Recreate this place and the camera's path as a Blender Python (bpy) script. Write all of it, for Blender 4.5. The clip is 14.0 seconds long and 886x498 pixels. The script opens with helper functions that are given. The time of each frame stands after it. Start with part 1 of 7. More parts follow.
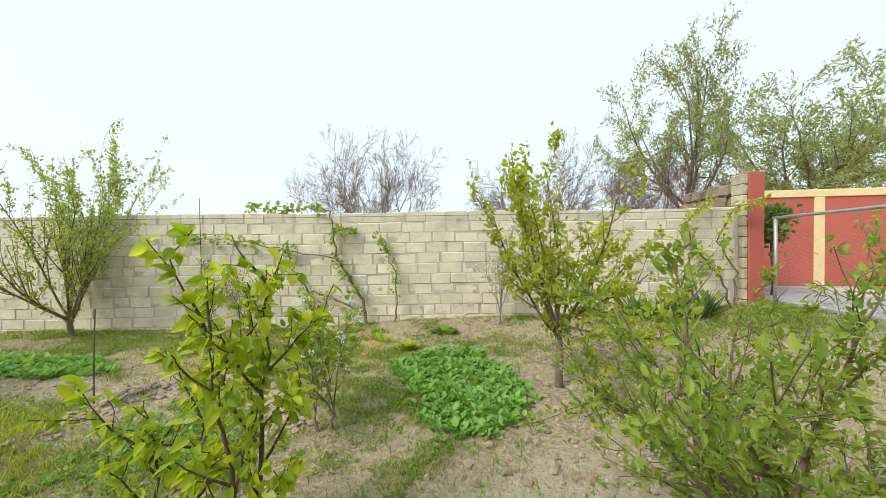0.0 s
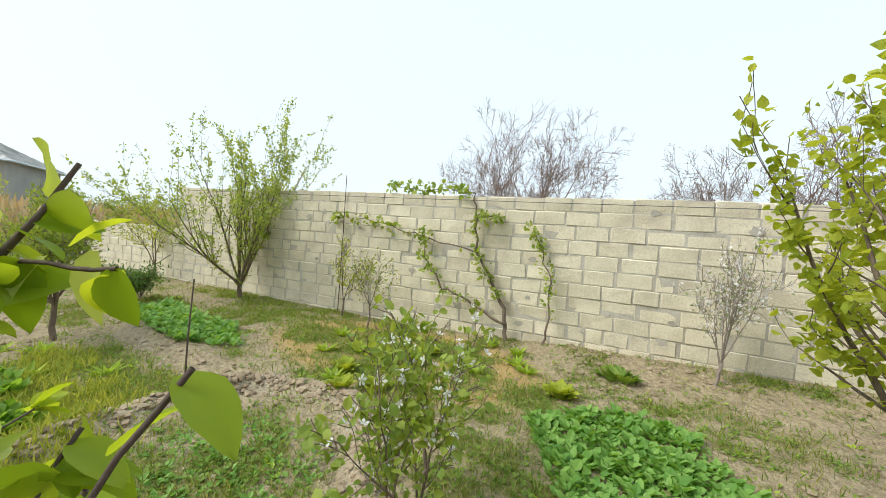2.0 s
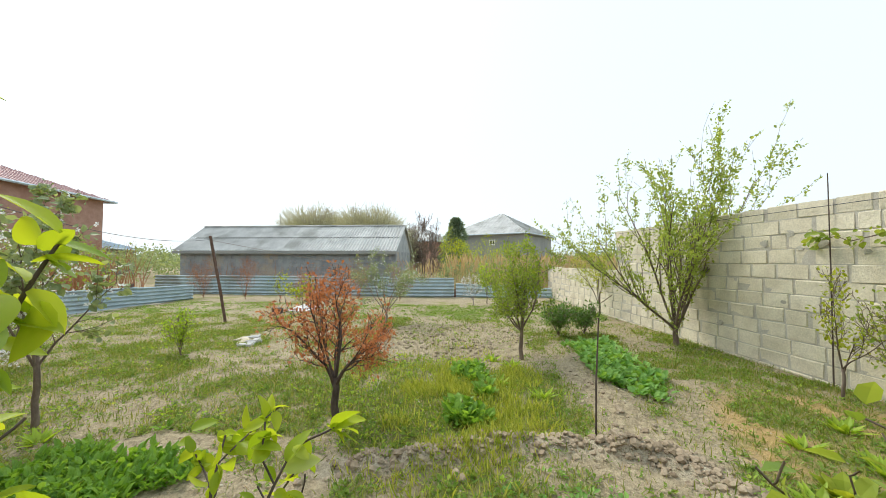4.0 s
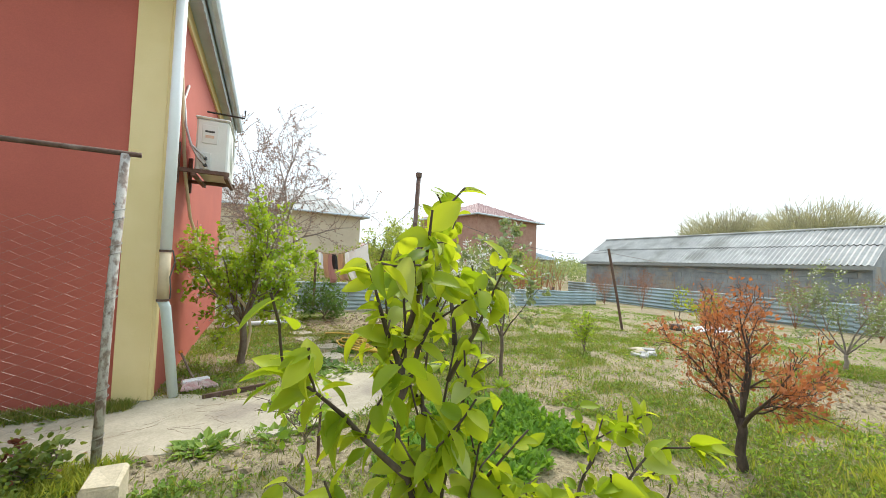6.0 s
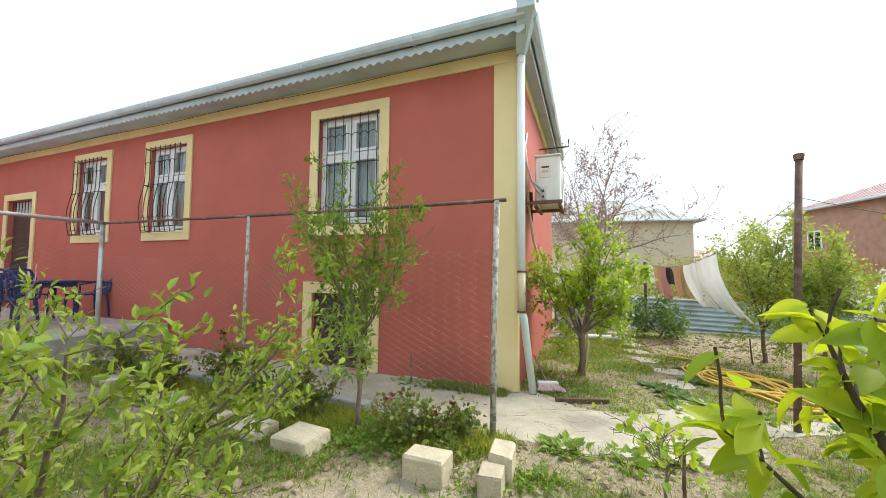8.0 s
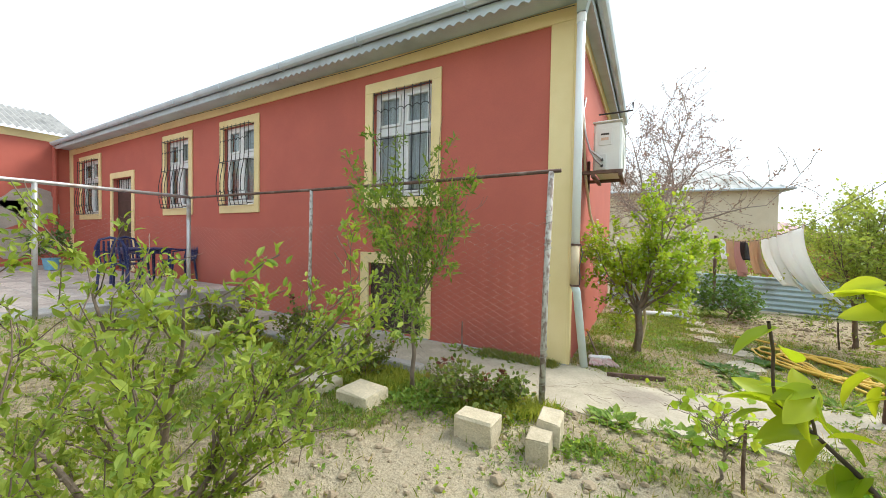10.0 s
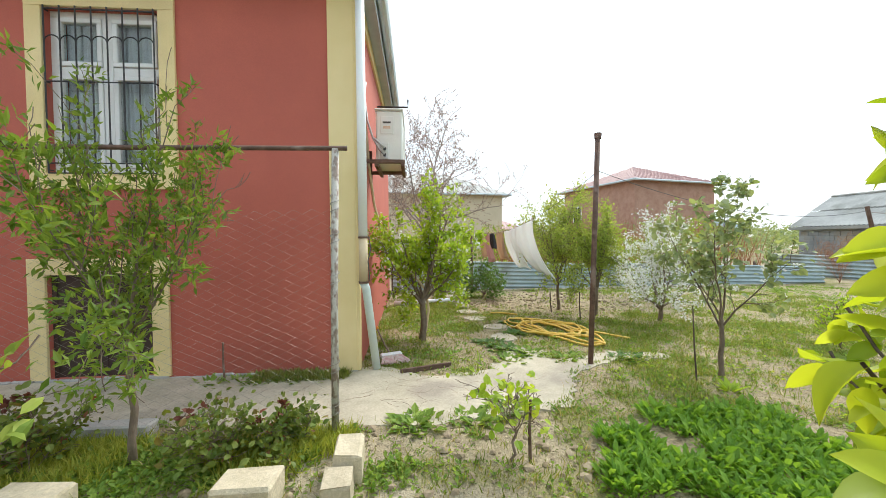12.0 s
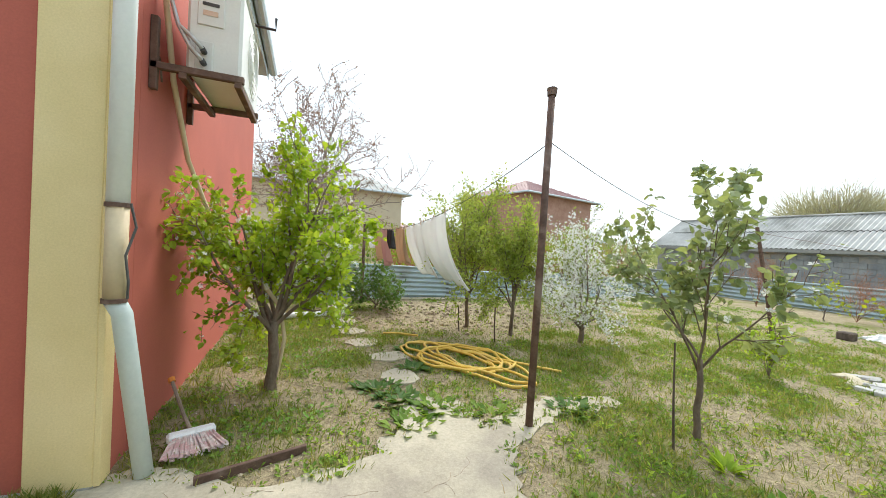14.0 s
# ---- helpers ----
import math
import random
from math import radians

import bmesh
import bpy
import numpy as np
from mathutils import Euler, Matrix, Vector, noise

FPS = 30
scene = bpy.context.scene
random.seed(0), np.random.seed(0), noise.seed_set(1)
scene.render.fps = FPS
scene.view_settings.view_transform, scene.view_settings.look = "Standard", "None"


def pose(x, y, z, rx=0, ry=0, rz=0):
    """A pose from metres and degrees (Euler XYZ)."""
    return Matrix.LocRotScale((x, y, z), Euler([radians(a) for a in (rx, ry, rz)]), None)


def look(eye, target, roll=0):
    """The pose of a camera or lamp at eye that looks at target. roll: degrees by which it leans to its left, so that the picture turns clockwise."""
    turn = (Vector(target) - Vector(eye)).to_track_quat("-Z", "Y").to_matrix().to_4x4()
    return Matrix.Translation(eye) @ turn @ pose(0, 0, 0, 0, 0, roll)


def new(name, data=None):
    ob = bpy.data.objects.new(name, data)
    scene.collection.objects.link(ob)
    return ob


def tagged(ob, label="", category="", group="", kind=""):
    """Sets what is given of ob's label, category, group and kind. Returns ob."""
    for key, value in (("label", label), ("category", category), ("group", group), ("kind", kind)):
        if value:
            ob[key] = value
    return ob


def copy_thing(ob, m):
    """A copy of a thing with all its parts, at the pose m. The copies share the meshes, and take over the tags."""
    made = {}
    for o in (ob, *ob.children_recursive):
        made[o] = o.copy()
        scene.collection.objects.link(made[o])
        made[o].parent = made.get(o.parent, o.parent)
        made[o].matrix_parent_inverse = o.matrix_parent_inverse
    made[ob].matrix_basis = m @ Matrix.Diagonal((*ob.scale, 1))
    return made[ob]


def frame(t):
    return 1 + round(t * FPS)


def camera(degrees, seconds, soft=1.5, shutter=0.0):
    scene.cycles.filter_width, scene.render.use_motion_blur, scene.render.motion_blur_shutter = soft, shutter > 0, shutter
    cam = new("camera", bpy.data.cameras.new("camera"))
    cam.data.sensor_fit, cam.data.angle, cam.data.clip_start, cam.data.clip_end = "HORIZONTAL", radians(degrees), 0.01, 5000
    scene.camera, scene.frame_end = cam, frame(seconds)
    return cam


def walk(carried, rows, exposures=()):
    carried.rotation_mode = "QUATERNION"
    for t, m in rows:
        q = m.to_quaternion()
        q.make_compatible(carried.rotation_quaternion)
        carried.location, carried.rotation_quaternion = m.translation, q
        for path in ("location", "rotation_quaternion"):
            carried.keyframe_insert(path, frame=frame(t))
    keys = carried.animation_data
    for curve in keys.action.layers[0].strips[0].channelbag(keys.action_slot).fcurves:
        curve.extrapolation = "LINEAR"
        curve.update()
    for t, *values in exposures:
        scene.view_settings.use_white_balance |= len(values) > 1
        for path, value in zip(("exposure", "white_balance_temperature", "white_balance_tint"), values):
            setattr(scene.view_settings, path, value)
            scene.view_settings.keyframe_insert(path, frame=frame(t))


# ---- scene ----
cam = camera(101.6, 14.0, 0.7)
PATH = [
    (0, (1.725, -0.062, 1.459), (1.439, 1.917, 1.419), -0.7),
    (0.5, (1.667, 0.334, 1.488), (1.158, 2.269, 1.492), -0.8),
    (1, (1.592, 0.669, 1.524), (1.128, 2.614, 1.488), -2.0),
    (1.5, (1.408, 0.974, 1.464), (0.898, 2.905, 1.358), 2.7),
    (2, (1.275, 1.317, 1.376), (0.217, 3.013, 1.305), 4.5),
    (2.5, (1.099, 1.555, 1.3), (-0.334, 2.947, 1.214), 2.9),
    (3, (0.926, 1.658, 1.294), (-0.792, 2.682, 1.331), 2.8),
    (3.2, (0.904, 1.733, 1.295), (-0.951, 2.48, 1.339), 2.0),
    (5.3, (1.014, 1.906, 1.335), (-0.552, 0.665, 1.426), 2.2),
    (5.5, (1.009, 1.952, 1.33), (-0.412, 0.547, 1.42), 2.5),
    (6, (1.037, 1.973, 1.33), (0.157, 0.179, 1.409), 2.1),
    (6.5, (1.14, 1.932, 1.325), (0.572, 0.018, 1.431), 0.8),
    (7, (1.206, 1.941, 1.36), (1.024, -0.048, 1.462), 0.5),
    (7.5, (1.216, 1.966, 1.378), (1.554, -0.002, 1.491), 1.3),
    (8, (1.183, 2.0, 1.381), (1.915, 0.142, 1.487), 0.5),
    (8.5, (1.161, 2.055, 1.386), (2.111, 0.297, 1.468), 0.8),
    (11, (1.2, 2.038, 1.365), (2.16, 0.288, 1.239), 1.1),
    (11.5, (1.276, 1.84, 1.343), (1.62, -0.13, 1.3), 0.7),
    (12, (1.341, 1.56, 1.326), (1.182, -0.433, 1.272), -0.5),
    (12.5, (1.284, 1.215, 1.3), (0.696, -0.695, 1.223), 1.0),
    (13, (1.25, 0.777, 1.298), (0.285, -0.974, 1.248), 0.5),
    (13.5, (1.132, 0.455, 1.271), (0.093, -1.253, 1.265), 1.3),
    (14, (1.029, 0.052, 1.25), (0.316, -1.816, 1.221), 3.0),
]
walk(cam, [(t, look(eye, target, roll)) for t, eye, target, roll in PATH], exposures=((0.0, 0.38), (1.0, 0.38), (2.0, 0.36), (3.2, 0.36), (5.5, 0.52), (6.5, 0.62), (7.5, 0.72), (8.5, 0.73), (11.0, 0.71), (11.5, 0.74), (12.0, 0.66), (14.0, 0.59)))

# ---- world and sun: bright hazy sky, veiled sun in the south-south-west ----
SUN_ELEV, SUN_AZ = radians(48), radians(224)
world = bpy.data.worlds.new("sky")
scene.world = world
world.use_nodes = True
wn, wl = world.node_tree.nodes, world.node_tree.links
sky = wn.new("ShaderNodeTexSky")
sky.sky_type, sky.sun_disc = "NISHITA", False
sky.sun_elevation, sky.sun_rotation = SUN_ELEV, SUN_AZ
sky.air_density, sky.dust_density, sky.ozone_density = 1.0, 4.0, 1.0
sky_gain = wn.new("ShaderNodeVectorMath")
sky_gain.operation = "SCALE"
sky_gain.inputs["Scale"].default_value = 0.075
haze = wn.new("ShaderNodeMix")
haze.data_type = "RGBA"
haze.inputs["Factor"].default_value = 0.72
haze.inputs["B"].default_value = (0.93, 1.07, 1.17, 1)
wl.new(sky.outputs["Color"], sky_gain.inputs[0])
wl.new(sky_gain.outputs[0], haze.inputs["A"])
wl.new(haze.outputs["Result"], wn["Background"].inputs["Color"])
wn["Background"].inputs["Strength"].default_value = 1.0
sun = new("sun", bpy.data.lights.new("sun", "SUN"))
sun.data.energy, sun.data.angle, sun.data.color = 2.2, radians(24), (1.0, 0.95, 0.86)
sun.matrix_world = look((0, 0, 30), (math.sin(SUN_AZ) * -20, math.cos(SUN_AZ) * -20, 30 - 20 * math.tan(SUN_ELEV)))

# ---- materials ----
def nodes_of(name):
    m = bpy.data.materials.new(name)
    m.use_nodes = True
    return m, m.node_tree.nodes, m.node_tree.links, m.node_tree.nodes["Principled BSDF"]


def col(c):
    return (c[0], c[1], c[2], 1)


def surface(name, c1, c2, rough=0.85, scale=6.0, fine=70.0, bump=0.25, dist=0.01, metal=0.0, c3=None, c3_at=0.62, stretch=(1, 1, 1), vary=0.12):
    """Two colours mixed by a coarse noise, a third as sparse stains, fine grain in value and bump, and a shift for each piece."""
    m, n, l, p = nodes_of(name)
    tc, info, mp = n.new("ShaderNodeTexCoord"), n.new("ShaderNodeObjectInfo"), n.new("ShaderNodeMapping")
    shift = n.new("ShaderNodeVectorMath")
    shift.operation = "MULTIPLY"
    shift.inputs[1].default_value = (37, 23, 11)
    l.new(info.outputs["Random"], shift.inputs[0])
    l.new(tc.outputs["Object"], mp.inputs["Vector"])
    l.new(shift.outputs[0], mp.inputs["Location"])
    mp.inputs["Scale"].default_value = stretch
    a, b = n.new("ShaderNodeTexNoise"), n.new("ShaderNodeTexNoise")
    a.inputs["Scale"].default_value, a.inputs["Detail"].default_value, a.inputs["Roughness"].default_value = scale, 6, 0.6
    b.inputs["Scale"].default_value, b.inputs["Detail"].default_value, b.inputs["Roughness"].default_value = fine, 5, 0.65
    for x in (a, b):
        l.new(mp.outputs[0], x.inputs["Vector"])
    ramp = n.new("ShaderNodeValToRGB")
    ramp.color_ramp.elements[0].position, ramp.color_ramp.elements[0].color = 0.36, col(c1)
    ramp.color_ramp.elements[1].position, ramp.color_ramp.elements[1].color = 0.62, col(c2)
    l.new(a.outputs["Fac"], ramp.inputs[0])
    out = ramp.outputs["Color"]
    if c3:
        c = n.new("ShaderNodeTexNoise")
        c.inputs["Scale"].default_value, c.inputs["Detail"].default_value = scale * 0.45, 7
        l.new(mp.outputs[0], c.inputs["Vector"])
        r3 = n.new("ShaderNodeMapRange")
        r3.inputs["From Min"].default_value, r3.inputs["From Max"].default_value = c3_at - 0.06, c3_at + 0.06
        l.new(c.outputs["Fac"], r3.inputs["Value"])
        mx = n.new("ShaderNodeMix")
        mx.data_type = "RGBA"
        l.new(r3.outputs[0], mx.inputs["Factor"])
        l.new(out, mx.inputs["A"])
        mx.inputs["B"].default_value = col(c3)
        out = mx.outputs["Result"]
    hsv, val, piece, both = n.new("ShaderNodeHueSaturation"), n.new("ShaderNodeMapRange"), n.new("ShaderNodeMapRange"), n.new("ShaderNodeMath")
    val.inputs["From Min"].default_value, val.inputs["From Max"].default_value = 0.3, 0.7
    grain = min(0.16, 0.5 * bump + 0.015)
    val.inputs["To Min"].default_value, val.inputs["To Max"].default_value = 1 - grain, 1 + 0.9 * grain
    piece.inputs["To Min"].default_value, piece.inputs["To Max"].default_value = 1 - vary, 1 + vary
    both.operation = "MULTIPLY"
    l.new(b.outputs["Fac"], val.inputs["Value"])
    l.new(info.outputs["Random"], piece.inputs["Value"])
    l.new(val.outputs[0], both.inputs[0])
    l.new(piece.outputs[0], both.inputs[1])
    l.new(both.outputs[0], hsv.inputs["Value"])
    l.new(out, hsv.inputs["Color"])
    l.new(hsv.outputs[0], p.inputs["Base Color"])
    p.inputs["Roughness"].default_value, p.inputs["Metallic"].default_value = rough, metal
    bp = n.new("ShaderNodeBump")
    bp.inputs["Strength"].default_value, bp.inputs["Distance"].default_value = bump, dist
    l.new(b.outputs["Fac"], bp.inputs["Height"])
    l.new(bp.outputs[0], p.inputs["Normal"])
    return m


def leafy(name, c1, c2, through_it=0.4, rough=0.5, c3=None, tint=(1.5, 1.35, 0.6), at=0.93):
    """Leaf: colour between c1 and c2 leaf by leaf, with light passing through."""
    m, n, l, p = nodes_of(name)
    geo, info, add, fr = n.new("ShaderNodeNewGeometry"), n.new("ShaderNodeObjectInfo"), n.new("ShaderNodeMath"), n.new("ShaderNodeMath")
    l.new(geo.outputs["Random Per Island"], add.inputs[0])
    l.new(info.outputs["Random"], add.inputs[1])
    fr.operation = "FRACT"
    l.new(add.outputs[0], fr.inputs[0])
    ramp = n.new("ShaderNodeValToRGB")
    ramp.color_ramp.elements[0].color, ramp.color_ramp.elements[1].color = col(c1), col(c2)
    if c3:
        e = ramp.color_ramp.elements.new(at)
        e.color = col(c2)
        ramp.color_ramp.elements[2].color = col(c3)
    l.new(fr.outputs[0], ramp.inputs[0])
    tr, mix = n.new("ShaderNodeBsdfTranslucent"), n.new("ShaderNodeMixShader")
    warm = n.new("ShaderNodeMix")
    warm.data_type, warm.blend_type = "RGBA", "MULTIPLY"
    warm.inputs["Factor"].default_value = 1
    warm.inputs["B"].default_value = (*tint, 1)
    l.new(ramp.outputs[0], warm.inputs["A"])
    l.new(warm.outputs["Result"], tr.inputs["Color"])
    l.new(ramp.outputs[0], p.inputs["Base Color"])
    p.inputs["Roughness"].default_value = rough
    p.inputs["Specular IOR Level"].default_value = 0.3
    mix.inputs[0].default_value = through_it
    l.new(p.outputs[0], mix.inputs[1])
    l.new(tr.outputs[0], mix.inputs[2])
    l.new(mix.outputs[0], n["Material Output"].inputs["Surface"])
    return m


def cotton(name, c1, c2):
    """Thin woven cloth that glows against the light."""
    m = leafy(name, c1, c2, 0.68, 0.95)
    for n in m.node_tree.nodes:
        if n.bl_idname == "ShaderNodeMix":
            n.inputs["B"].default_value = (1.0, 0.99, 0.97, 1)
    return m


def ground_material():
    """Loam, pale dust, straw and moss, laid by the painted cover map and broken up by noise."""
    m, n, l, p = nodes_of("ground_soil")
    tc, at = n.new("ShaderNodeTexCoord"), n.new("ShaderNodeAttribute")
    at.attribute_name = "cover"
    sep = n.new("ShaderNodeSeparateColor")
    l.new(at.outputs["Color"], sep.inputs[0])

    def noise_tex(scale, detail=6, rough=0.6):
        t = n.new("ShaderNodeTexNoise")
        t.inputs["Scale"].default_value, t.inputs["Detail"].default_value, t.inputs["Roughness"].default_value = scale, detail, rough
        l.new(tc.outputs["Object"], t.inputs["Vector"])
        return t.outputs["Fac"]

    def mixed(fac, a, b):
        x = n.new("ShaderNodeMix")
        x.data_type = "RGBA"
        l.new(fac, x.inputs["Factor"])
        for key, v in (("A", a), ("B", b)):
            if isinstance(v, tuple):
                x.inputs[key].default_value = col(v)
            else:
                l.new(v, x.inputs[key])
        return x.outputs["Result"]

    def sharp(value, lo, hi):
        r = n.new("ShaderNodeMapRange")
        r.inputs["From Min"].default_value, r.inputs["From Max"].default_value = lo, hi
        l.new(value, r.inputs["Value"])
        return r.outputs[0]

    def plus(a, b, k):
        x, y = n.new("ShaderNodeMath"), n.new("ShaderNodeMath")
        x.operation, y.operation = "MULTIPLY_ADD", "ADD"
        x.inputs[1].default_value, x.inputs[2].default_value = k, -0.5 * k
        l.new(b, x.inputs[0])
        l.new(a, y.inputs[0])
        l.new(x.outputs[0], y.inputs[1])
        return y.outputs[0]

    mid, fine, tiny = noise_tex(3.0), noise_tex(22.0), noise_tex(120.0, 4)
    loam = mixed(sharp(mid, 0.35, 0.65), (0.26, 0.21, 0.125), (0.39, 0.32, 0.20))
    loam = mixed(sharp(fine, 0.42, 0.62), loam, (0.45, 0.375, 0.235))
    loam = mixed(sharp(noise_tex(9.0), 0.56, 0.68), loam, (0.24, 0.19, 0.11))
    c = mixed(sharp(plus(sep.outputs[1], fine, 0.5), 0.35, 0.75), loam, (0.45, 0.39, 0.275))
    c = mixed(sharp(plus(sep.outputs[2], fine, 0.7), 0.35, 0.75), c, (0.46, 0.32, 0.13))
    c = mixed(sharp(plus(sep.outputs[0], fine, 0.9), 0.3, 0.9), c, (0.25, 0.245, 0.08))
    hsv = n.new("ShaderNodeHueSaturation")
    v = n.new("ShaderNodeMapRange")
    v.inputs["From Min"].default_value, v.inputs["From Max"].default_value, v.inputs["To Min"].default_value, v.inputs["To Max"].default_value = 0.3, 0.7, 0.7, 1.25
    l.new(tiny, v.inputs["Value"])
    l.new(v.outputs[0], hsv.inputs["Value"])
    l.new(c, hsv.inputs["Color"])
    l.new(hsv.outputs[0], p.inputs["Base Color"])
    p.inputs["Roughness"].default_value = 0.95
    b1, b2 = n.new("ShaderNodeBump"), n.new("ShaderNodeBump")
    b1.inputs["Strength"].default_value, b1.inputs["Distance"].default_value = 1.0, 0.045
    b2.inputs["Strength"].default_value, b2.inputs["Distance"].default_value = 0.7, 0.008
    l.new(fine, b1.inputs["Height"])
    l.new(tiny, b2.inputs["Height"])
    l.new(b1.outputs[0], b2.inputs["Normal"])
    l.new(b2.outputs[0], p.inputs["Normal"])
    return m


GROUND = ground_material()
CLOD = surface("soil_clod", (0.30, 0.23, 0.15), (0.44, 0.36, 0.25), 0.95, 5, 60, 0.6, 0.01)
STONE = surface("limestone_block", (0.66, 0.60, 0.45), (0.78, 0.72, 0.56), 0.9, 3.5, 55, 0.6, 0.012, c3=(0.58, 0.52, 0.40), c3_at=0.64, vary=0.07)
STONE_B = surface("weathered_limestone", (0.46, 0.40, 0.28), (0.60, 0.53, 0.39), 0.9, 5, 60, 0.6, 0.012, c3=(0.36, 0.32, 0.24), vary=0.1)
MORTAR = surface("mortar", (0.46, 0.43, 0.36), (0.58, 0.55, 0.47), 0.95, 5, 70, 0.7, 0.012, c3=(0.32, 0.30, 0.26), c3_at=0.66)
ROUGH_STONE = surface("brown_rubble_stone", (0.26, 0.19, 0.13), (0.40, 0.31, 0.22), 0.95, 3, 40, 0.7, 0.02, c3=(0.18, 0.14, 0.10))
RED = surface("red_stucco", (0.45, 0.115, 0.083), (0.50, 0.13, 0.092), 0.8, 1.2, 120, 0.12, 0.004, c3=(0.43, 0.112, 0.082), c3_at=0.6, vary=0.0)
YELLOW = surface("pale_yellow_stucco", (0.76, 0.62, 0.31), (0.82, 0.68, 0.37), 0.8, 2, 120, 0.12, 0.004, c3=(0.71, 0.58, 0.31), vary=0.0)
PLASTER = surface("bare_grey_plaster", (0.42, 0.37, 0.32), (0.52, 0.46, 0.40), 0.9, 3, 60, 0.3, 0.006)
CONCRETE = surface("worn_concrete", (0.44, 0.395, 0.30), (0.58, 0.525, 0.41), 0.92, 2.5, 60, 0.4, 0.008, c3=(0.35, 0.31, 0.25), c3_at=0.6)
GREY_CONCRETE = surface("grey_concrete", (0.34, 0.34, 0.33), (0.45, 0.44, 0.42), 0.92, 3, 70, 0.3, 0.006, c3=(0.26, 0.26, 0.25))
PAVER = surface("pink_grey_paver", (0.42, 0.35, 0.31), (0.54, 0.47, 0.42), 0.85, 4, 60, 0.25, 0.004, vary=0.15)
ZINC = surface("grey_painted_zinc", (0.48, 0.57, 0.63), (0.56, 0.65, 0.71), 0.5, 3, 60, 0.05, 0.002, metal=0.0, c3=(0.42, 0.49, 0.54), vary=0.05)
SHEET = surface("corrugated_galvanised_sheet", (0.38, 0.48, 0.52), (0.48, 0.58, 0.62), 0.45, 2, 40, 0.06, 0.003, metal=0.35, c3=(0.30, 0.33, 0.33), c3_at=0.6, vary=0.1)
SLATE = surface("asbestos_roof_sheet", (0.44, 0.44, 0.42), (0.58, 0.58, 0.55), 0.9, 1.5, 40, 0.3, 0.006, c3=(0.33, 0.33, 0.30), c3_at=0.58, vary=0.08)
GREY_BLOCK = surface("grey_concrete_block", (0.26, 0.28, 0.30), (0.39, 0.41, 0.42), 0.95, 2, 50, 0.5, 0.01, c3=(0.46, 0.40, 0.32), c3_at=0.63, vary=0.18)
RED_TILE = surface("dull_red_metal_tile", (0.42, 0.27, 0.26), (0.50, 0.34, 0.33), 0.6, 2, 40, 0.1, 0.004)
RED_BRICK = surface("red_brick", (0.40, 0.22, 0.16), (0.48, 0.29, 0.22), 0.9, 3, 30, 0.3, 0.01)
BEIGE = surface("beige_plaster", (0.58, 0.51, 0.36), (0.64, 0.57, 0.42), 0.85, 1, 60, 0.15, 0.004)
GREY_WALL = surface("grey_render", (0.26, 0.27, 0.26), (0.33, 0.33, 0.31), 0.9, 0.6, 30, 0.2, 0.005)
BARK = surface("grey_brown_bark", (0.13, 0.095, 0.07), (0.24, 0.185, 0.14), 0.95, 14, 90, 0.9, 0.006, stretch=(1, 1, 0.35))
BARK_DARK = surface("dark_bark", (0.07, 0.05, 0.04), (0.14, 0.105, 0.085), 0.9, 16, 90, 0.7, 0.004, stretch=(1, 1, 0.35))
BARK_PALE = surface("pale_twig_bark", (0.24, 0.20, 0.17), (0.36, 0.30, 0.26), 0.95, 12, 90, 0.5, 0.004)
RUST = surface("rusty_paint_peeling_steel", (0.20, 0.15, 0.12), (0.32, 0.26, 0.22), 0.8, 60, 160, 0.5, 0.003, c3=(0.50, 0.48, 0.44), c3_at=0.48, stretch=(1, 1, 0.6))
RUST_PLAIN = surface("rusty_brown_steel", (0.09, 0.05, 0.035), (0.16, 0.095, 0.07), 0.75, 14, 90, 0.4, 0.003, c3=(0.24, 0.17, 0.14), c3_at=0.6)
STEEL = surface("grey_galvanised_steel", (0.42, 0.43, 0.43), (0.52, 0.53, 0.53), 0.45, 8, 60, 0.1, 0.002, metal=0.5, c3=(0.30, 0.24, 0.20), c3_at=0.62)
IRON = surface("black_wrought_iron", (0.018, 0.018, 0.02), (0.035, 0.033, 0.035), 0.55, 20, 90, 0.2, 0.002)
BROWN_DOOR = surface("dark_brown_metal_door", (0.045, 0.028, 0.024), (0.07, 0.045, 0.04), 0.5, 6, 80, 0.1, 0.002)
PVC = surface("white_pvc", (0.74, 0.75, 0.75), (0.80, 0.81, 0.81), 0.4, 4, 60, 0.03, 0.001)
PIPE = surface("pale_grey_plastic_pipe", (0.82, 0.86, 0.87), (0.85, 0.89, 0.90), 0.45, 3, 60, 0.02, 0.001, vary=0.03)
PIPE_BLUE = surface("pale_blue_plastic_pipe", (0.66, 0.77, 0.77), (0.74, 0.83, 0.82), 0.5, 4, 60, 0.05, 0.001, c3=(0.50, 0.30, 0.26), c3_at=0.72)
AC_WHITE = surface("off_white_painted_metal", (0.66, 0.67, 0.64), (0.72, 0.73, 0.70), 0.45, 3, 60, 0.03, 0.001, c3=(0.55, 0.54, 0.50), c3_at=0.68)
HOSE = surface("yellow_rubber_hose", (0.62, 0.40, 0.06), (0.72, 0.50, 0.10), 0.55, 8, 60, 0.05, 0.001, c3=(0.50, 0.34, 0.10))
TUBE_CREAM = surface("cream_rubber_hose", (0.58, 0.47, 0.30), (0.66, 0.55, 0.37), 0.6, 6, 60, 0.05, 0.001)


CLOTH_DARK = surface("black_cotton", (0.03, 0.03, 0.035), (0.05, 0.05, 0.055), 0.95, 5, 200, 0.2, 0.002)

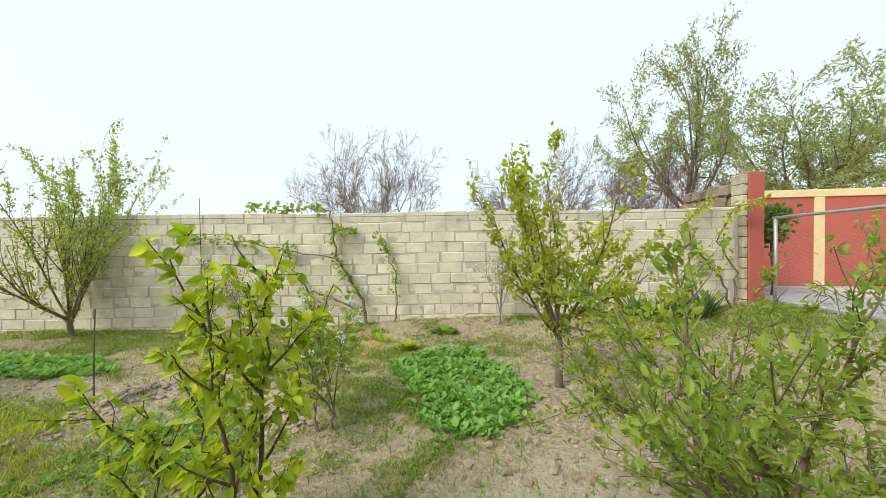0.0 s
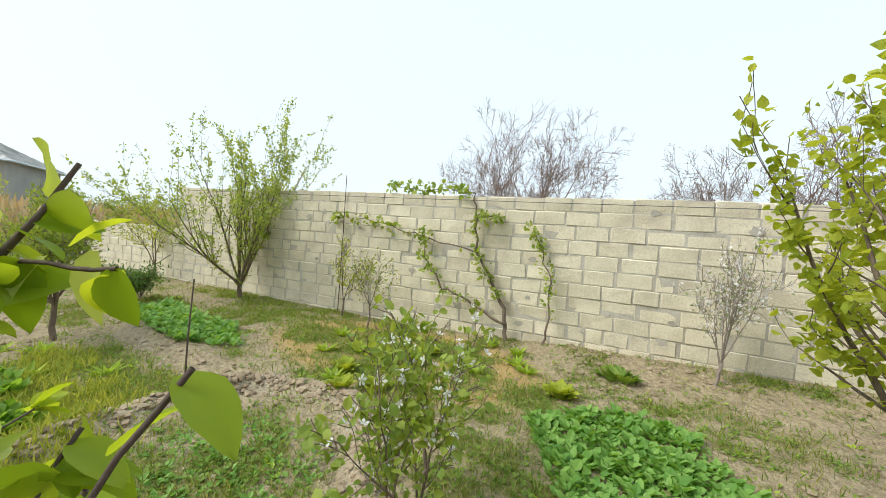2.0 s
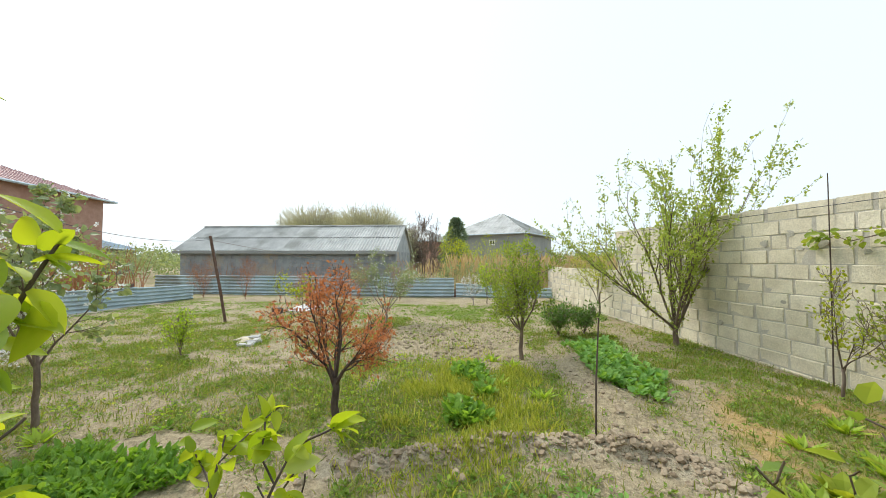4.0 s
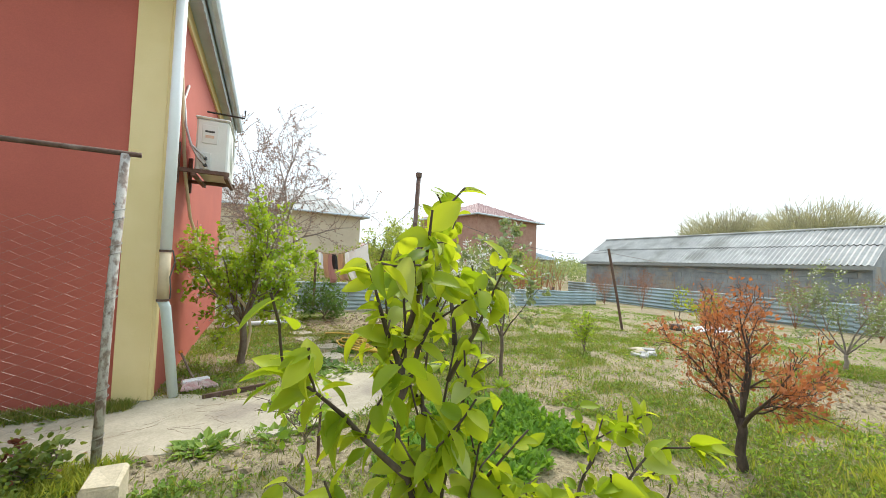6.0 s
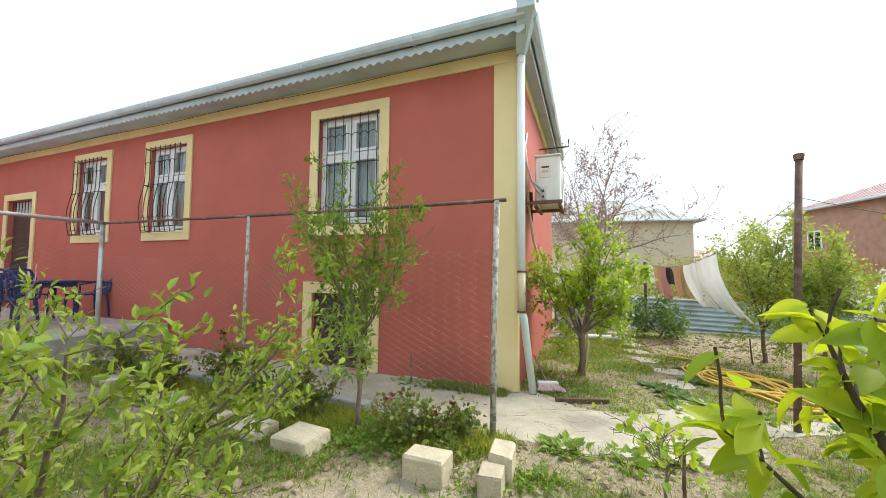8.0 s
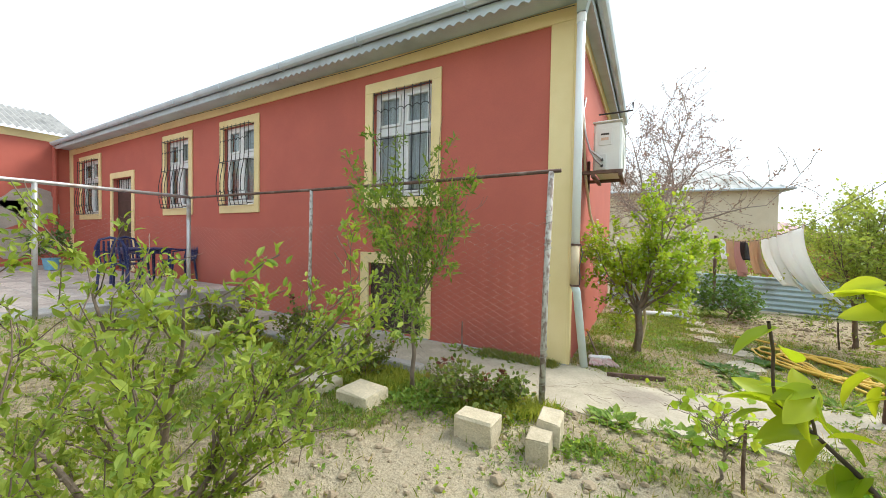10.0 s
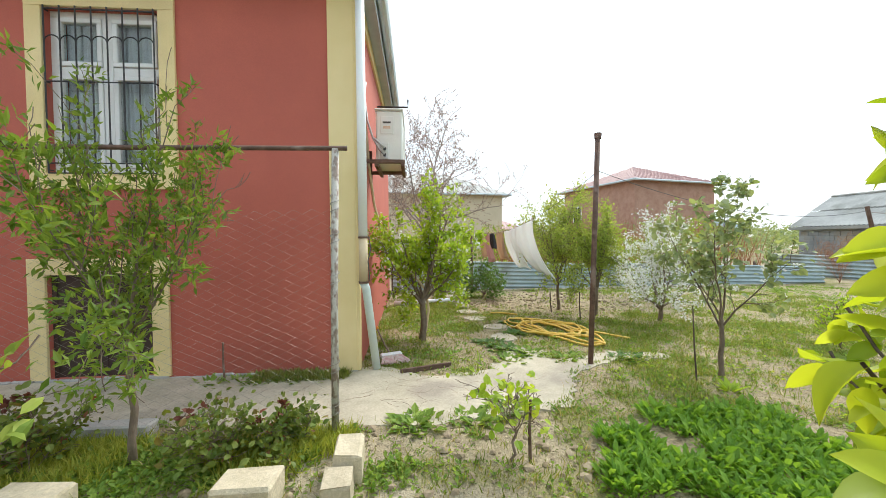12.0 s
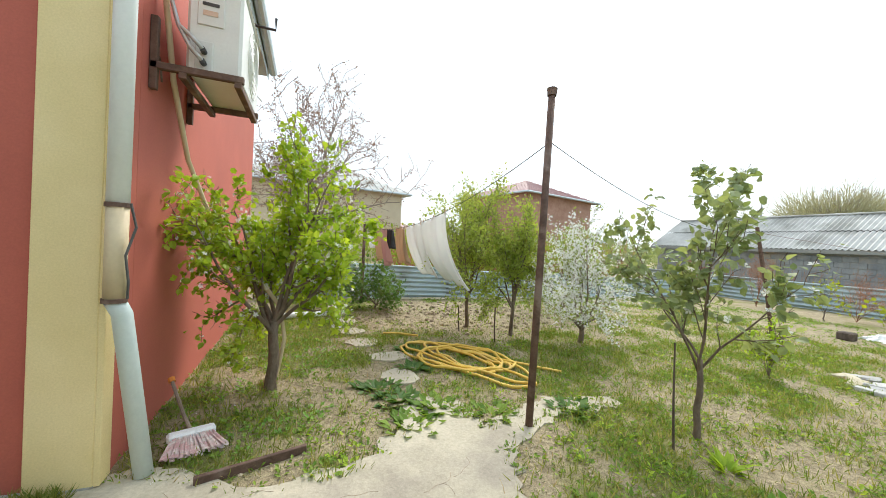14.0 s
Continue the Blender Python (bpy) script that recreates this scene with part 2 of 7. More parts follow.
BLUE = surface("dark_blue_plastic", (0.012, 0.022, 0.10), (0.02, 0.034, 0.14), 0.4, 5, 60, 0.05, 0.001)
LIGHT_BLUE = surface("light_blue_plastic", (0.16, 0.42, 0.62), (0.20, 0.47, 0.67), 0.45, 5, 60, 0.05, 0.001)
BAG = surface("white_plastic_sheet", (0.74, 0.75, 0.77), (0.82, 0.83, 0.84), 0.5, 5, 60, 0.2, 0.004)
BRISTLE = surface("pink_and_white_bristle", (0.72, 0.66, 0.63), (0.62, 0.36, 0.36), 0.8, 22, 90, 0.3, 0.003)
WOOD = surface("grey_weathered_wood", (0.20, 0.15, 0.11), (0.32, 0.25, 0.19), 0.9, 9, 80, 0.5, 0.004, stretch=(0.3, 1, 1))
CABLE = surface("dark_cable", (0.05, 0.05, 0.05), (0.09, 0.09, 0.09), 0.6, 9, 80, 0.05, 0.001)
WIRE = surface("dull_fence_wire", (0.30, 0.29, 0.27), (0.40, 0.38, 0.35), 0.55, 9, 80, 0.05, 0.001, metal=0.4)
CURTAIN = surface("pale_grey_net_curtain", (0.46, 0.49, 0.49), (0.58, 0.61, 0.61), 0.9, 9, 150, 0.2, 0.003, stretch=(3, 1, 0.2))
# near-black that puts the shade of unlit rooms into the colour
DARK = surface("unlit_room_black", (0.02, 0.02, 0.022), (0.035, 0.035, 0.038), 0.9, 3, 40, 0.1, 0.002)
BLACK_STRIPE = surface("dark_slot", (0.05, 0.05, 0.05), (0.08, 0.07, 0.06), 0.6, 9, 60, 0.05, 0.001)
STICKER = surface("faded_orange_sticker", (0.62, 0.40, 0.28), (0.70, 0.52, 0.40), 0.6, 30, 90, 0.05, 0.001)
ORANGE = surface("orange_plastic", (0.62, 0.20, 0.03), (0.70, 0.27, 0.05), 0.5, 9, 60, 0.05, 0.001)


def glass_material():
    m, n, l, p = nodes_of("window_glass")
    p.inputs["Base Color"].default_value = (0.9, 0.95, 0.95, 1)
    p.inputs["Roughness"].default_value = 0.02
    p.inputs["Transmission Weight"].default_value = 1.0
    p.inputs["IOR"].default_value = 1.45
    return m


GLASS = glass_material()
L_QUINCE = leafy("bright_yellow_green_leaf", (0.21, 0.33, 0.02), (0.47, 0.56, 0.05), 0.55, 0.45, c3=(0.48, 0.56, 0.24))
L_APPLE = leafy("fresh_green_leaf", (0.17, 0.27, 0.045), (0.34, 0.42, 0.08), 0.45)
L_FRESH = leafy("pale_fresh_leaf", (0.24, 0.34, 0.08), (0.42, 0.50, 0.15), 0.5)
L_YELLOW = leafy("yellow_green_leaf", (0.25, 0.33, 0.03), (0.45, 0.50, 0.07), 0.5)
L_PEAR = leafy("glossy_light_green_leaf", (0.22, 0.37, 0.03), (0.44, 0.57, 0.08), 0.45)
L_GREY = leafy("grey_green_leaf", (0.20, 0.27, 0.14), (0.34, 0.41, 0.25), 0.4)
L_DARK = leafy("deep_green_leaf", (0.08, 0.17, 0.04), (0.16, 0.28, 0.08), 0.35)
L_LOCUST = leafy("olive_feathery_leaf", (0.26, 0.32, 0.14), (0.42, 0.48, 0.25), 0.45)
L_PEACH = leafy("peach_leaf", (0.10, 0.19, 0.03), (0.25, 0.35, 0.07), 0.45)
L_RED = leafy("dry_rust_red_needle", (0.40, 0.15, 0.08), (0.56, 0.25, 0.15), 0.4, 0.8)
L_BUD = leafy("pinkish_bud", (0.24, 0.16, 0.15), (0.36, 0.25, 0.23), 0.2, 0.8)
L_ROSE = leafy("red_tinged_rose_leaf", (0.10, 0.17, 0.035), (0.22, 0.27, 0.06), 0.35, 0.5, c3=(0.26, 0.07, 0.06))
L_ROSE_TIP = leafy("young_rose_leaf", (0.11, 0.035, 0.03), (0.19, 0.07, 0.05), 0.3)
L_BED = leafy("lush_vegetable_leaf", (0.13, 0.30, 0.055), (0.29, 0.49, 0.12), 0.4, 0.5)
L_SPINACH = leafy("glossy_sorrel_leaf", (0.12, 0.26, 0.03), (0.27, 0.45, 0.08), 0.45, 0.4)
L_WEED = leafy("weed_leaf", (0.12, 0.23, 0.035), (0.28, 0.40, 0.075), 0.4, 0.6)
L_LETTUCE = leafy("acid_yellow_leaf", (0.28, 0.36, 0.03), (0.42, 0.48, 0.06), 0.4, 0.6)
GRASS = leafy("meadow_grass", (0.12, 0.19, 0.035), (0.29, 0.32, 0.08), 0.4, 0.7, c3=(0.48, 0.40, 0.22), at=0.78)
GRASS_LUSH = leafy("lush_yellow_green_weed", (0.22, 0.30, 0.04), (0.46, 0.48, 0.11), 0.45, 0.7)
STRAW = leafy("dry_straw", (0.42, 0.28, 0.11), (0.56, 0.42, 0.22), 0.25, 0.8)
REED = leafy("dry_reed", (0.40, 0.29, 0.17), (0.55, 0.43, 0.28), 0.25, 0.8)
BRUSH = leafy("dry_brown_brush", (0.26, 0.13, 0.08), (0.40, 0.21, 0.14), 0.2, 0.9)
CLOTH = cotton("white_cotton", (0.85, 0.87, 0.89), (0.88, 0.90, 0.92))
CLOTH_PINK = cotton("faded_pink_cotton", (0.55, 0.38, 0.37), (0.60, 0.44, 0.43))
CLOTH_TAN = cotton("beige_cotton", (0.62, 0.49, 0.38), (0.66, 0.54, 0.43))
PETAL = leafy("white_petal", (0.82, 0.82, 0.82), (0.88, 0.88, 0.88), 0.4, 0.7, tint=(1.1, 1.1, 1.1))
TWIG = leafy("mauve_brown_twig", (0.26, 0.19, 0.18), (0.38, 0.29, 0.27), 0.1, 0.9)
WILLOW = leafy("pale_yellow_willow_twig", (0.33, 0.33, 0.26), (0.46, 0.46, 0.37), 0.3, 0.8)
CONIFER = leafy("blue_green_conifer", (0.15, 0.22, 0.17), (0.27, 0.35, 0.26), 0.35, 0.7)

# ---- mesh tools ----
FLAT8 = ((0, 1, 2, 3), (7, 6, 5, 4), (0, 4, 5, 1), (1, 5, 6, 2), (2, 6, 7, 3), (3, 7, 4, 0))


class Build:
    """Collects vertices and faces of one mesh."""

    def __init__(self):
        self.v, self.f = [], []

    def add(self, verts, faces, m=None):
        k = len(self.v)
        self.v += [tuple(m @ Vector(v)) if m else tuple(v) for v in verts]
        self.f += [tuple(i + k for i in f) for f in faces]
        return self

    def box(self, lo, hi, b=0.0, m=None):
        (x0, y0, z0), (x1, y1, z1) = lo, hi
        if b <= 0:
            v = [(x0, y0, z0), (x0, y1, z0), (x1, y1, z0), (x1, y0, z0), (x0, y0, z1), (x0, y1, z1), (x1, y1, z1), (x1, y0, z1)]
            return self.add(v, FLAT8, m)
        v, ix = [], {}
        for sx in (0, 1):
            for sy in (0, 1):
                for sz in (0, 1):
                    for ax in range(3):
                        c = []
                        for a, (s, l0, h0) in enumerate(((sx, x0, x1), (sy, y0, y1), (sz, z0, z1))):
                            e = h0 if s else l0
                            c.append(e if a == ax else e + (-b if s else b))
                        ix[sx, sy, sz, ax] = len(v)
                        v.append(tuple(c))
        f = []
        for ax in range(3):
            o = [a for a in range(3) if a != ax]
            for s in (0, 1):
                ring = []
                for p, q in ((0, 0), (1, 0), (1, 1), (0, 1)):
                    k = [0, 0, 0]
                    k[ax], k[o[0]], k[o[1]] = s, p, q
                    ring.append(ix[k[0], k[1], k[2], ax])
                flip = (s == 0) != (ax == 1)
                f.append(tuple(reversed(ring)) if flip else tuple(ring))
            for p in (0, 1):
                for q in (0, 1):
                    def at(s, which):
                        k = [0, 0, 0]
                        k[ax], k[o[0]], k[o[1]] = s, p, q
                        return ix[k[0], k[1], k[2], which]
                    quad = (at(0, o[0]), at(1, o[0]), at(1, o[1]), at(0, o[1]))
                    flip = (p == q) != (ax == 1)
                    f.append(tuple(reversed(quad)) if flip else quad)
        for sx in (0, 1):
            for sy in (0, 1):
                for sz in (0, 1):
                    t = (ix[sx, sy, sz, 0], ix[sx, sy, sz, 1], ix[sx, sy, sz, 2])
                    f.append(t if (sx + sy + sz) % 2 else tuple(reversed(t)))
        return self.add(v, f, m)

    def tube(self, pts, radii, k=6, caps=True):
        pts = [Vector(p) for p in pts]
        if not hasattr(radii, "__len__"):
            radii = [radii] * len(pts)
        base, side = len(self.v), None
        for i, p in enumerate(pts):
            t = (pts[min(i + 1, len(pts) - 1)] - pts[max(i - 1, 0)])
            t = t.normalized() if t.length > 1e-9 else Vector((0, 0, 1))
            if side is None:
                side = t.cross(Vector((0, 0, 1)) if abs(t.z) < 0.9 else Vector((1, 0, 0))).normalized()
            side = (side - t * side.dot(t))
            side = side.normalized() if side.length > 1e-6 else t.orthogonal().normalized()
            up = t.cross(side)
            for j in range(k):
                a = 2 * math.pi * j / k
                self.v.append(tuple(p + (side * math.cos(a) + up * math.sin(a)) * radii[i]))
        for i in range(len(pts) - 1):
            for j in range(k):
                a, b = base + i * k + j, base + i * k + (j + 1) % k
                self.f.append((a, b, b + k, a + k))
        if caps:
            self.f.append(tuple(base + j for j in reversed(range(k))))
            self.f.append(tuple(base + (len(pts) - 1) * k + j for j in range(k)))
        return self

    def ob(self, name, mat, parent=None, label="", smooth=False):
        return mesh_ob(name, self.v, self.f, mat, parent, label, smooth)


def mesh_ob(name, verts, faces, mat, parent=None, label="", smooth=False):
    me = bpy.data.meshes.new(name)
    me.from_pydata([tuple(v) for v in verts], [], [tuple(f) for f in faces])
    me.materials.append(mat)
    if smooth:
        me.polygons.foreach_set("use_smooth", [True] * len(me.polygons))
    me.update()
    o = new(name, me)
    o.parent = parent
    if label:
        tagged(o, label)
    return o


def bulk_ob(name, verts, faces, mat, parent=None, smooth=False):
    """The same for large arrays."""
    me = bpy.data.meshes.new(name)
    me.from_pydata(np.asarray(verts).tolist(), [], np.asarray(faces).tolist() if not isinstance(faces, list) else faces)
    me.materials.append(mat)
    if smooth:
        me.polygons.foreach_set("use_smooth", [True] * len(me.polygons))
    me.update()
    o = new(name, me)
    o.parent = parent
    return o


def thing(name, place, label, category, group="", kind="", rz=0.0):
    o = new(name)
    o.empty_display_size = 0.1
    o.matrix_world = pose(*place, 0, 0, rz)
    return tagged(o, label, category, group, kind)


def piece(name, mesh, parent, m):
    """A piece that shares its mesh with others."""
    o = new(name, mesh)
    o.parent = parent
    o.matrix_basis = m
    return o


# ---- the lie of the land ----
def smooth(a, b, x):
    t = np.clip((np.asarray(x, float) - a) / (b - a), 0, 1)
    return t * t * (3 - 2 * t)


def vnoise(x, y, freq, seed=0):
    """Smooth value noise between 0 and 1."""
    x, y = np.asarray(x, float) * freq, np.asarray(y, float) * freq
    xi, yi = np.floor(x).astype(np.int64), np.floor(y).astype(np.int64)
    fx, fy = x - xi, y - yi
    fx, fy = fx * fx * (3 - 2 * fx), fy * fy * (3 - 2 * fy)

    def h(a, b):
        n = (a * 374761393 + b * 668265263 + seed * 974711) & 0xFFFFFFFF
        n = ((n ^ (n >> 13)) * 1274126177) & 0xFFFFFFFF
        return ((n ^ (n >> 16)) & 0xFFFF) / 65535.0

    return (h(xi, yi) * (1 - fx) + h(xi + 1, yi) * fx) * (1 - fy) + (h(xi, yi + 1) * (1 - fx) + h(xi + 1, yi + 1) * fx) * fy


def near_line(x, y, pts):
    """Distance to a line of points in the plan."""
    best = np.full(np.shape(x), 1e9)
    for (ax, ay), (bx, by) in zip(pts[:-1], pts[1:]):
        dx, dy = bx - ax, by - ay
        t = np.clip(((x - ax) * dx + (y - ay) * dy) / (dx * dx + dy * dy), 0, 1)
        best = np.minimum(best, np.hypot(x - ax - t * dx, y - ay - t * dy))
    return best


def inside(x, y, poly):
    x, y = np.asarray(x, float), np.asarray(y, float)
    odd = np.zeros(x.shape, bool)
    for (ax, ay), (bx, by) in zip(poly, poly[1:] + poly[:1]):
        if ay != by:
            odd ^= ((ay > y) != (by > y)) & (x < (bx - ax) * (y - ay) / (by - ay) + ax)
    return odd


def blob(x, y, cx, cy, rx, ry, soft=0.5):
    return 1 - smooth(1 - soft, 1, np.hypot((x - cx) / rx, (y - cy) / ry))


RIDGE = [(-1.3, 0.9), (-1.5, 1.47), (-1.74, 1.92), (-1.73, 2.47), (-1.67, 3.12), (-1.22, 3.31), (-0.76, 3.38), (-0.2, 3.0), (0.1, 2.6)]
FURROW = [(-2.4, 3.1), (-3.3, 3.05), (-4.4, 3.1)]
APRON = [(0.12, -1.15), (0.75, -1.05), (1.4, -0.98), (2.2, -1.02), (3.4, -1.15), (8.0, -1.25), (8.0, -2.2), (1.7, -2.2), (1.2, -1.9), (0.7, -1.95), (0.35, -2.3), (0.2, -2.75), (-0.12, -2.6), (-0.2, -2.15), (-0.9, -2.45), (-1.5, -2.3), (-1.45, -2.12), (-0.85, -2.15), (-0.25, -1.85)]
STEPS = [(0.16, -3.15, 0.17, 0.2), (0.12, -3.75, 0.24, 0.16), (0.33, -4.35, 0.2, 0.2), (0.42, -4.9, 0.2, 0.17), (0.4, -5.5, 0.17, 0.22), (0.5, -6.15, 0.24, 0.16), (0.55, -6.7, 0.2, 0.2)]
RADISH = [(0.43, 4.15), (0.83, 4.55), (1.43, 4.68), (1.87, 3.95), (2.12, 3.15), (1.68, 2.6), (1.2, 2.55), (1.03, 3.1)]
RADISH_ROW = [(-4.82, 3.08), (-5.28, 3.85), (-3.21, 3.83), (-2.56, 3.46), (-2.92, 3.07)]
SORREL = [(0.2, -0.72), (-0.4, -1.0), (-1.25, -0.95), (-1.65, -0.6), (-1.6, -0.15), (-0.9, 0.25), (0.0, 0.3), (0.35, -0.2)]
SORREL_ROW = [(-3.4, 1.55), (-2.6, 1.5), (-1.9, 1.6), (-1.9, 1.85), (-2.6, 1.9), (-3.4, 1.85)]


def wall_line(x):
    """Plan line of the north wall's face."""
    return 5.97 + 0.14 * np.asarray(x, float)


def by_wall(x, off, z):
    """A place off metres in front of the north wall."""
    return (x, float(wall_line(x)) - off, z)


def lie(x, y):
    """Height of the ground without its clods."""
    x, y = np.asarray(x, float), np.asarray(y, float)
    z = 0.07 * np.clip(x, -16, 0)
    z = z + 0.03 * np.clip(x, 0, 7) * smooth(3.0, 6.0, y) + 0.12 * (1 - smooth(0.0, 0.9, wall_line(x) - y))
    z = np.maximum(z, 0.37 * smooth(5.2, 7.4, x + 0.17 * (y + 1)) * smooth(-0.9, 0.6, y))
    z = z + 0.075 * np.exp(-(near_line(x, y, RIDGE) / 0.11) ** 2) * smooth(0.7, 1.3, y) + 0.06 * np.exp(-(near_line(x, y, FURROW) / 0.18) ** 2)
    return z


def bare(x, y):
    """1 on dug or trodden soil, 0 under growth."""
    b = blob(x, y, 3.6, 3.6, 2.6, 3.0) + blob(x, y, 2.2, 1.0, 1.5, 1.9) + blob(x, y, -5.2, 1.3, 2.2, 1.6, 0.35) + blob(x, y, -1.6, -5.8, 2.3, 1.6, 0.4)
    b = b + 0.75 * blob(x, y, 1.2, -0.55, 1.9, 0.75) + 0.6 * blob(x, y, 0.7, 5.5, 2.2, 0.9) + np.exp(-(near_line(x, y, RIDGE) / 0.22) ** 2) + 0.5 * blob(x, y, -3.4, -0.5, 0.8, 0.5) + blob(x, y, -3.0, 3.0, 2.0, 0.3)
    return np.clip(b, 0, 1)


def lush(x, y):
    """Growth of grass and weeds, 0 to 1."""
    g = 0.5 + 0.8 * blob(x, y, -2.9, 1.25, 2.1, 1.2, 0.8) + 0.8 * blob(x, y, -0.75, 2.3, 0.8, 0.75) + 0.85 * blob(x, y, 1.15, -4.2, 0.85, 2.3, 0.4) + 0.5 * blob(x, y, -2.4, 0.2, 2.0, 0.9)
    g = g + 0.55 * blob(x, y, -0.6, -3.4, 1.4, 1.0) + 0.4 * blob(x, y, -3.2, -2.4, 4.0, 2.4) + 0.45 * blob(x, y, -3.0, 5.3, 3.2, 1.3) + 0.6 * blob(x, y, -7.5, 0.8, 2.2, 1.6) + 0.5 * blob(x, y, 3.6, -0.62, 3.0, 0.42)
    g = g + 0.5 * blob(x, y, -1.3, 3.6, 2.6, 2.2) + 0.6 * blob(x, y, 5.0, 5.9, 2.0, 0.6) + 0.3 * blob(x, y, 2.6, 5.0, 2.0, 0.7) - 0.2 * blob(x, y, -4.4, -2.2, 3.4, 2.6) + 0.8 * blob(x, y, -2.5, 2.0, 1.2, 0.9) + 0.35 * blob(x, y, -1.4, 4.5, 1.8, 1.0) + 0.35 * blob(x, y, 1.0, -0.5, 1.6, 0.6) + 0.5 * blob(x, y, 0.35, 2.3, 0.8, 0.6) + 0.55 * blob(x, y, 3.0, -0.12, 2.2, 0.35)
    g = g * (1 - 0.86 * bare(x, y)) * (0.35 + 1.1 * smooth(0.32, 0.62, vnoise(x, y, 1.6, 5))) * (0.4 + 1.0 * smooth(0.34, 0.62, vnoise(x, y, 4.6, 15)))
    off = inside(x, y, APRON) & (near_line(x, y, APRON + [APRON[0]]) > 0.09) | inside(x, y, RADISH) | inside(x, y, SORREL) | (np.asarray(y) < -2.1) & (np.asarray(x) > 1.9) | (np.asarray(x) > 7.5) | (np.asarray(y) > wall_line(x) - 0.04)
    return np.where(off, 0, np.clip(g, 0, 1))


def roughness_of(x, y):
    return 0.010 + 0.032 * bare(x, y) * (1 - 0.5 * blob(x, y, 1.6, 0.9, 1.3, 1.5)) * (1 - 0.6 * blob(x, y, 1.2, -0.8, 1.7, 0.7)) + 0.02 * np.exp(-(near_line(x, y, RIDGE) / 0.18) ** 2)


def height(x, y):
    x, y = np.asarray(x, float), np.asarray(y, float)
    n = 0.5 * vnoise(x, y, 2.2, 1) + 0.35 * vnoise(x, y, 6.5, 2) + 0.22 * np.abs(vnoise(x, y, 17, 3) * 2 - 1) + 0.3 * vnoise(x, y, 9.5, 4) - 0.7
    return lie(x, y) + n * 2.2 * roughness_of(x, y)


def on(x, y, sink=0.0):
    return float(height(x, y)) - sink


def build_ground():
    def lines(parts):
        out = [np.arange(a, b, s) for a, b, s in parts]
        return np.unique(np.concatenate(out + [np.array([parts[-1][1]])]).round(4))

    xs = lines([(-900, -100, 100), (-100, -30, 10), (-30, -12, 1.0), (-12, -6, 0.12), (-6, 8, 0.045), (8, 20, 1.0), (20, 100, 10), (100, 900, 100)])
    ys = lines([(-900, -100, 100), (-100, -30, 10), (-30, -9, 1.0), (-9, -5, 0.1), (-5, 7, 0.045), (7, 20, 1.0), (20, 100, 10), (100, 900, 100)])
    gx, gy = np.meshgrid(xs, ys)
    gx, gy = gx.ravel(), gy.ravel()
    gzv = height(gx, gy)
    nx, ny = len(xs), len(ys)
    i = np.arange((ny - 1) * nx).reshape(ny - 1, nx)[:, :-1].ravel()
    faces = np.stack([i, i + 1, i + 1 + nx, i + nx], 1)
    o = bulk_ob("ground", np.stack([gx, gy, gzv], 1), faces, GROUND, smooth=True)
    a = o.data.color_attributes.new("cover", "FLOAT_COLOR", "POINT")
    pale = 0.4 * blob(gx, gy, 1.9, 1.0, 1.7, 2.0) + 0.25 * blob(gx, gy, 1.3, -0.7, 1.9, 0.8) + 0.3 * bare(gx, gy) + 0.5 * np.exp(-(near_line(gx, gy, RIDGE) / 0.2) ** 2)
    dry = 0.95 * blob(gx, gy, -1.3, 4.6, 2.4, 1.4) + 0.12 * blob(gx, gy, -3, -1.5, 3.5, 2) + 0.25 * (1 - smooth(0, 20, np.hypot(gx + 20, gy)))
    c = np.stack([np.clip(lush(gx, gy), 0, 1), np.clip(pale, 0, 1), np.clip(dry, 0, 1), np.ones_like(gx)], 1)
    a.data.foreach_set("color", c.ravel().astype(np.float32))
    return tagged(o, "dry clay garden soil with weeds and dug beds", "ground", kind="structure")


build_ground()

# ---- block wall in the north ----
WALL_Y, COURSE = 0.0, 0.178


def block_mesh(name, lx, ly, lz, seed, b=0.012, rough=0.006, mat=STONE):
    """A sawn stone block, base at z 0, its long side along x, with chipped edges."""
    rng = random.Random(seed)
    k = Build().box((-lx / 2, 0, 0), (lx / 2, ly, lz), b)
    me = bpy.data.meshes.new(name)
    me.from_pydata([tuple(c + rng.uniform(-rough, rough) for c in v) for v in k.v], [], k.f)
    me.materials.append(mat)
    return me


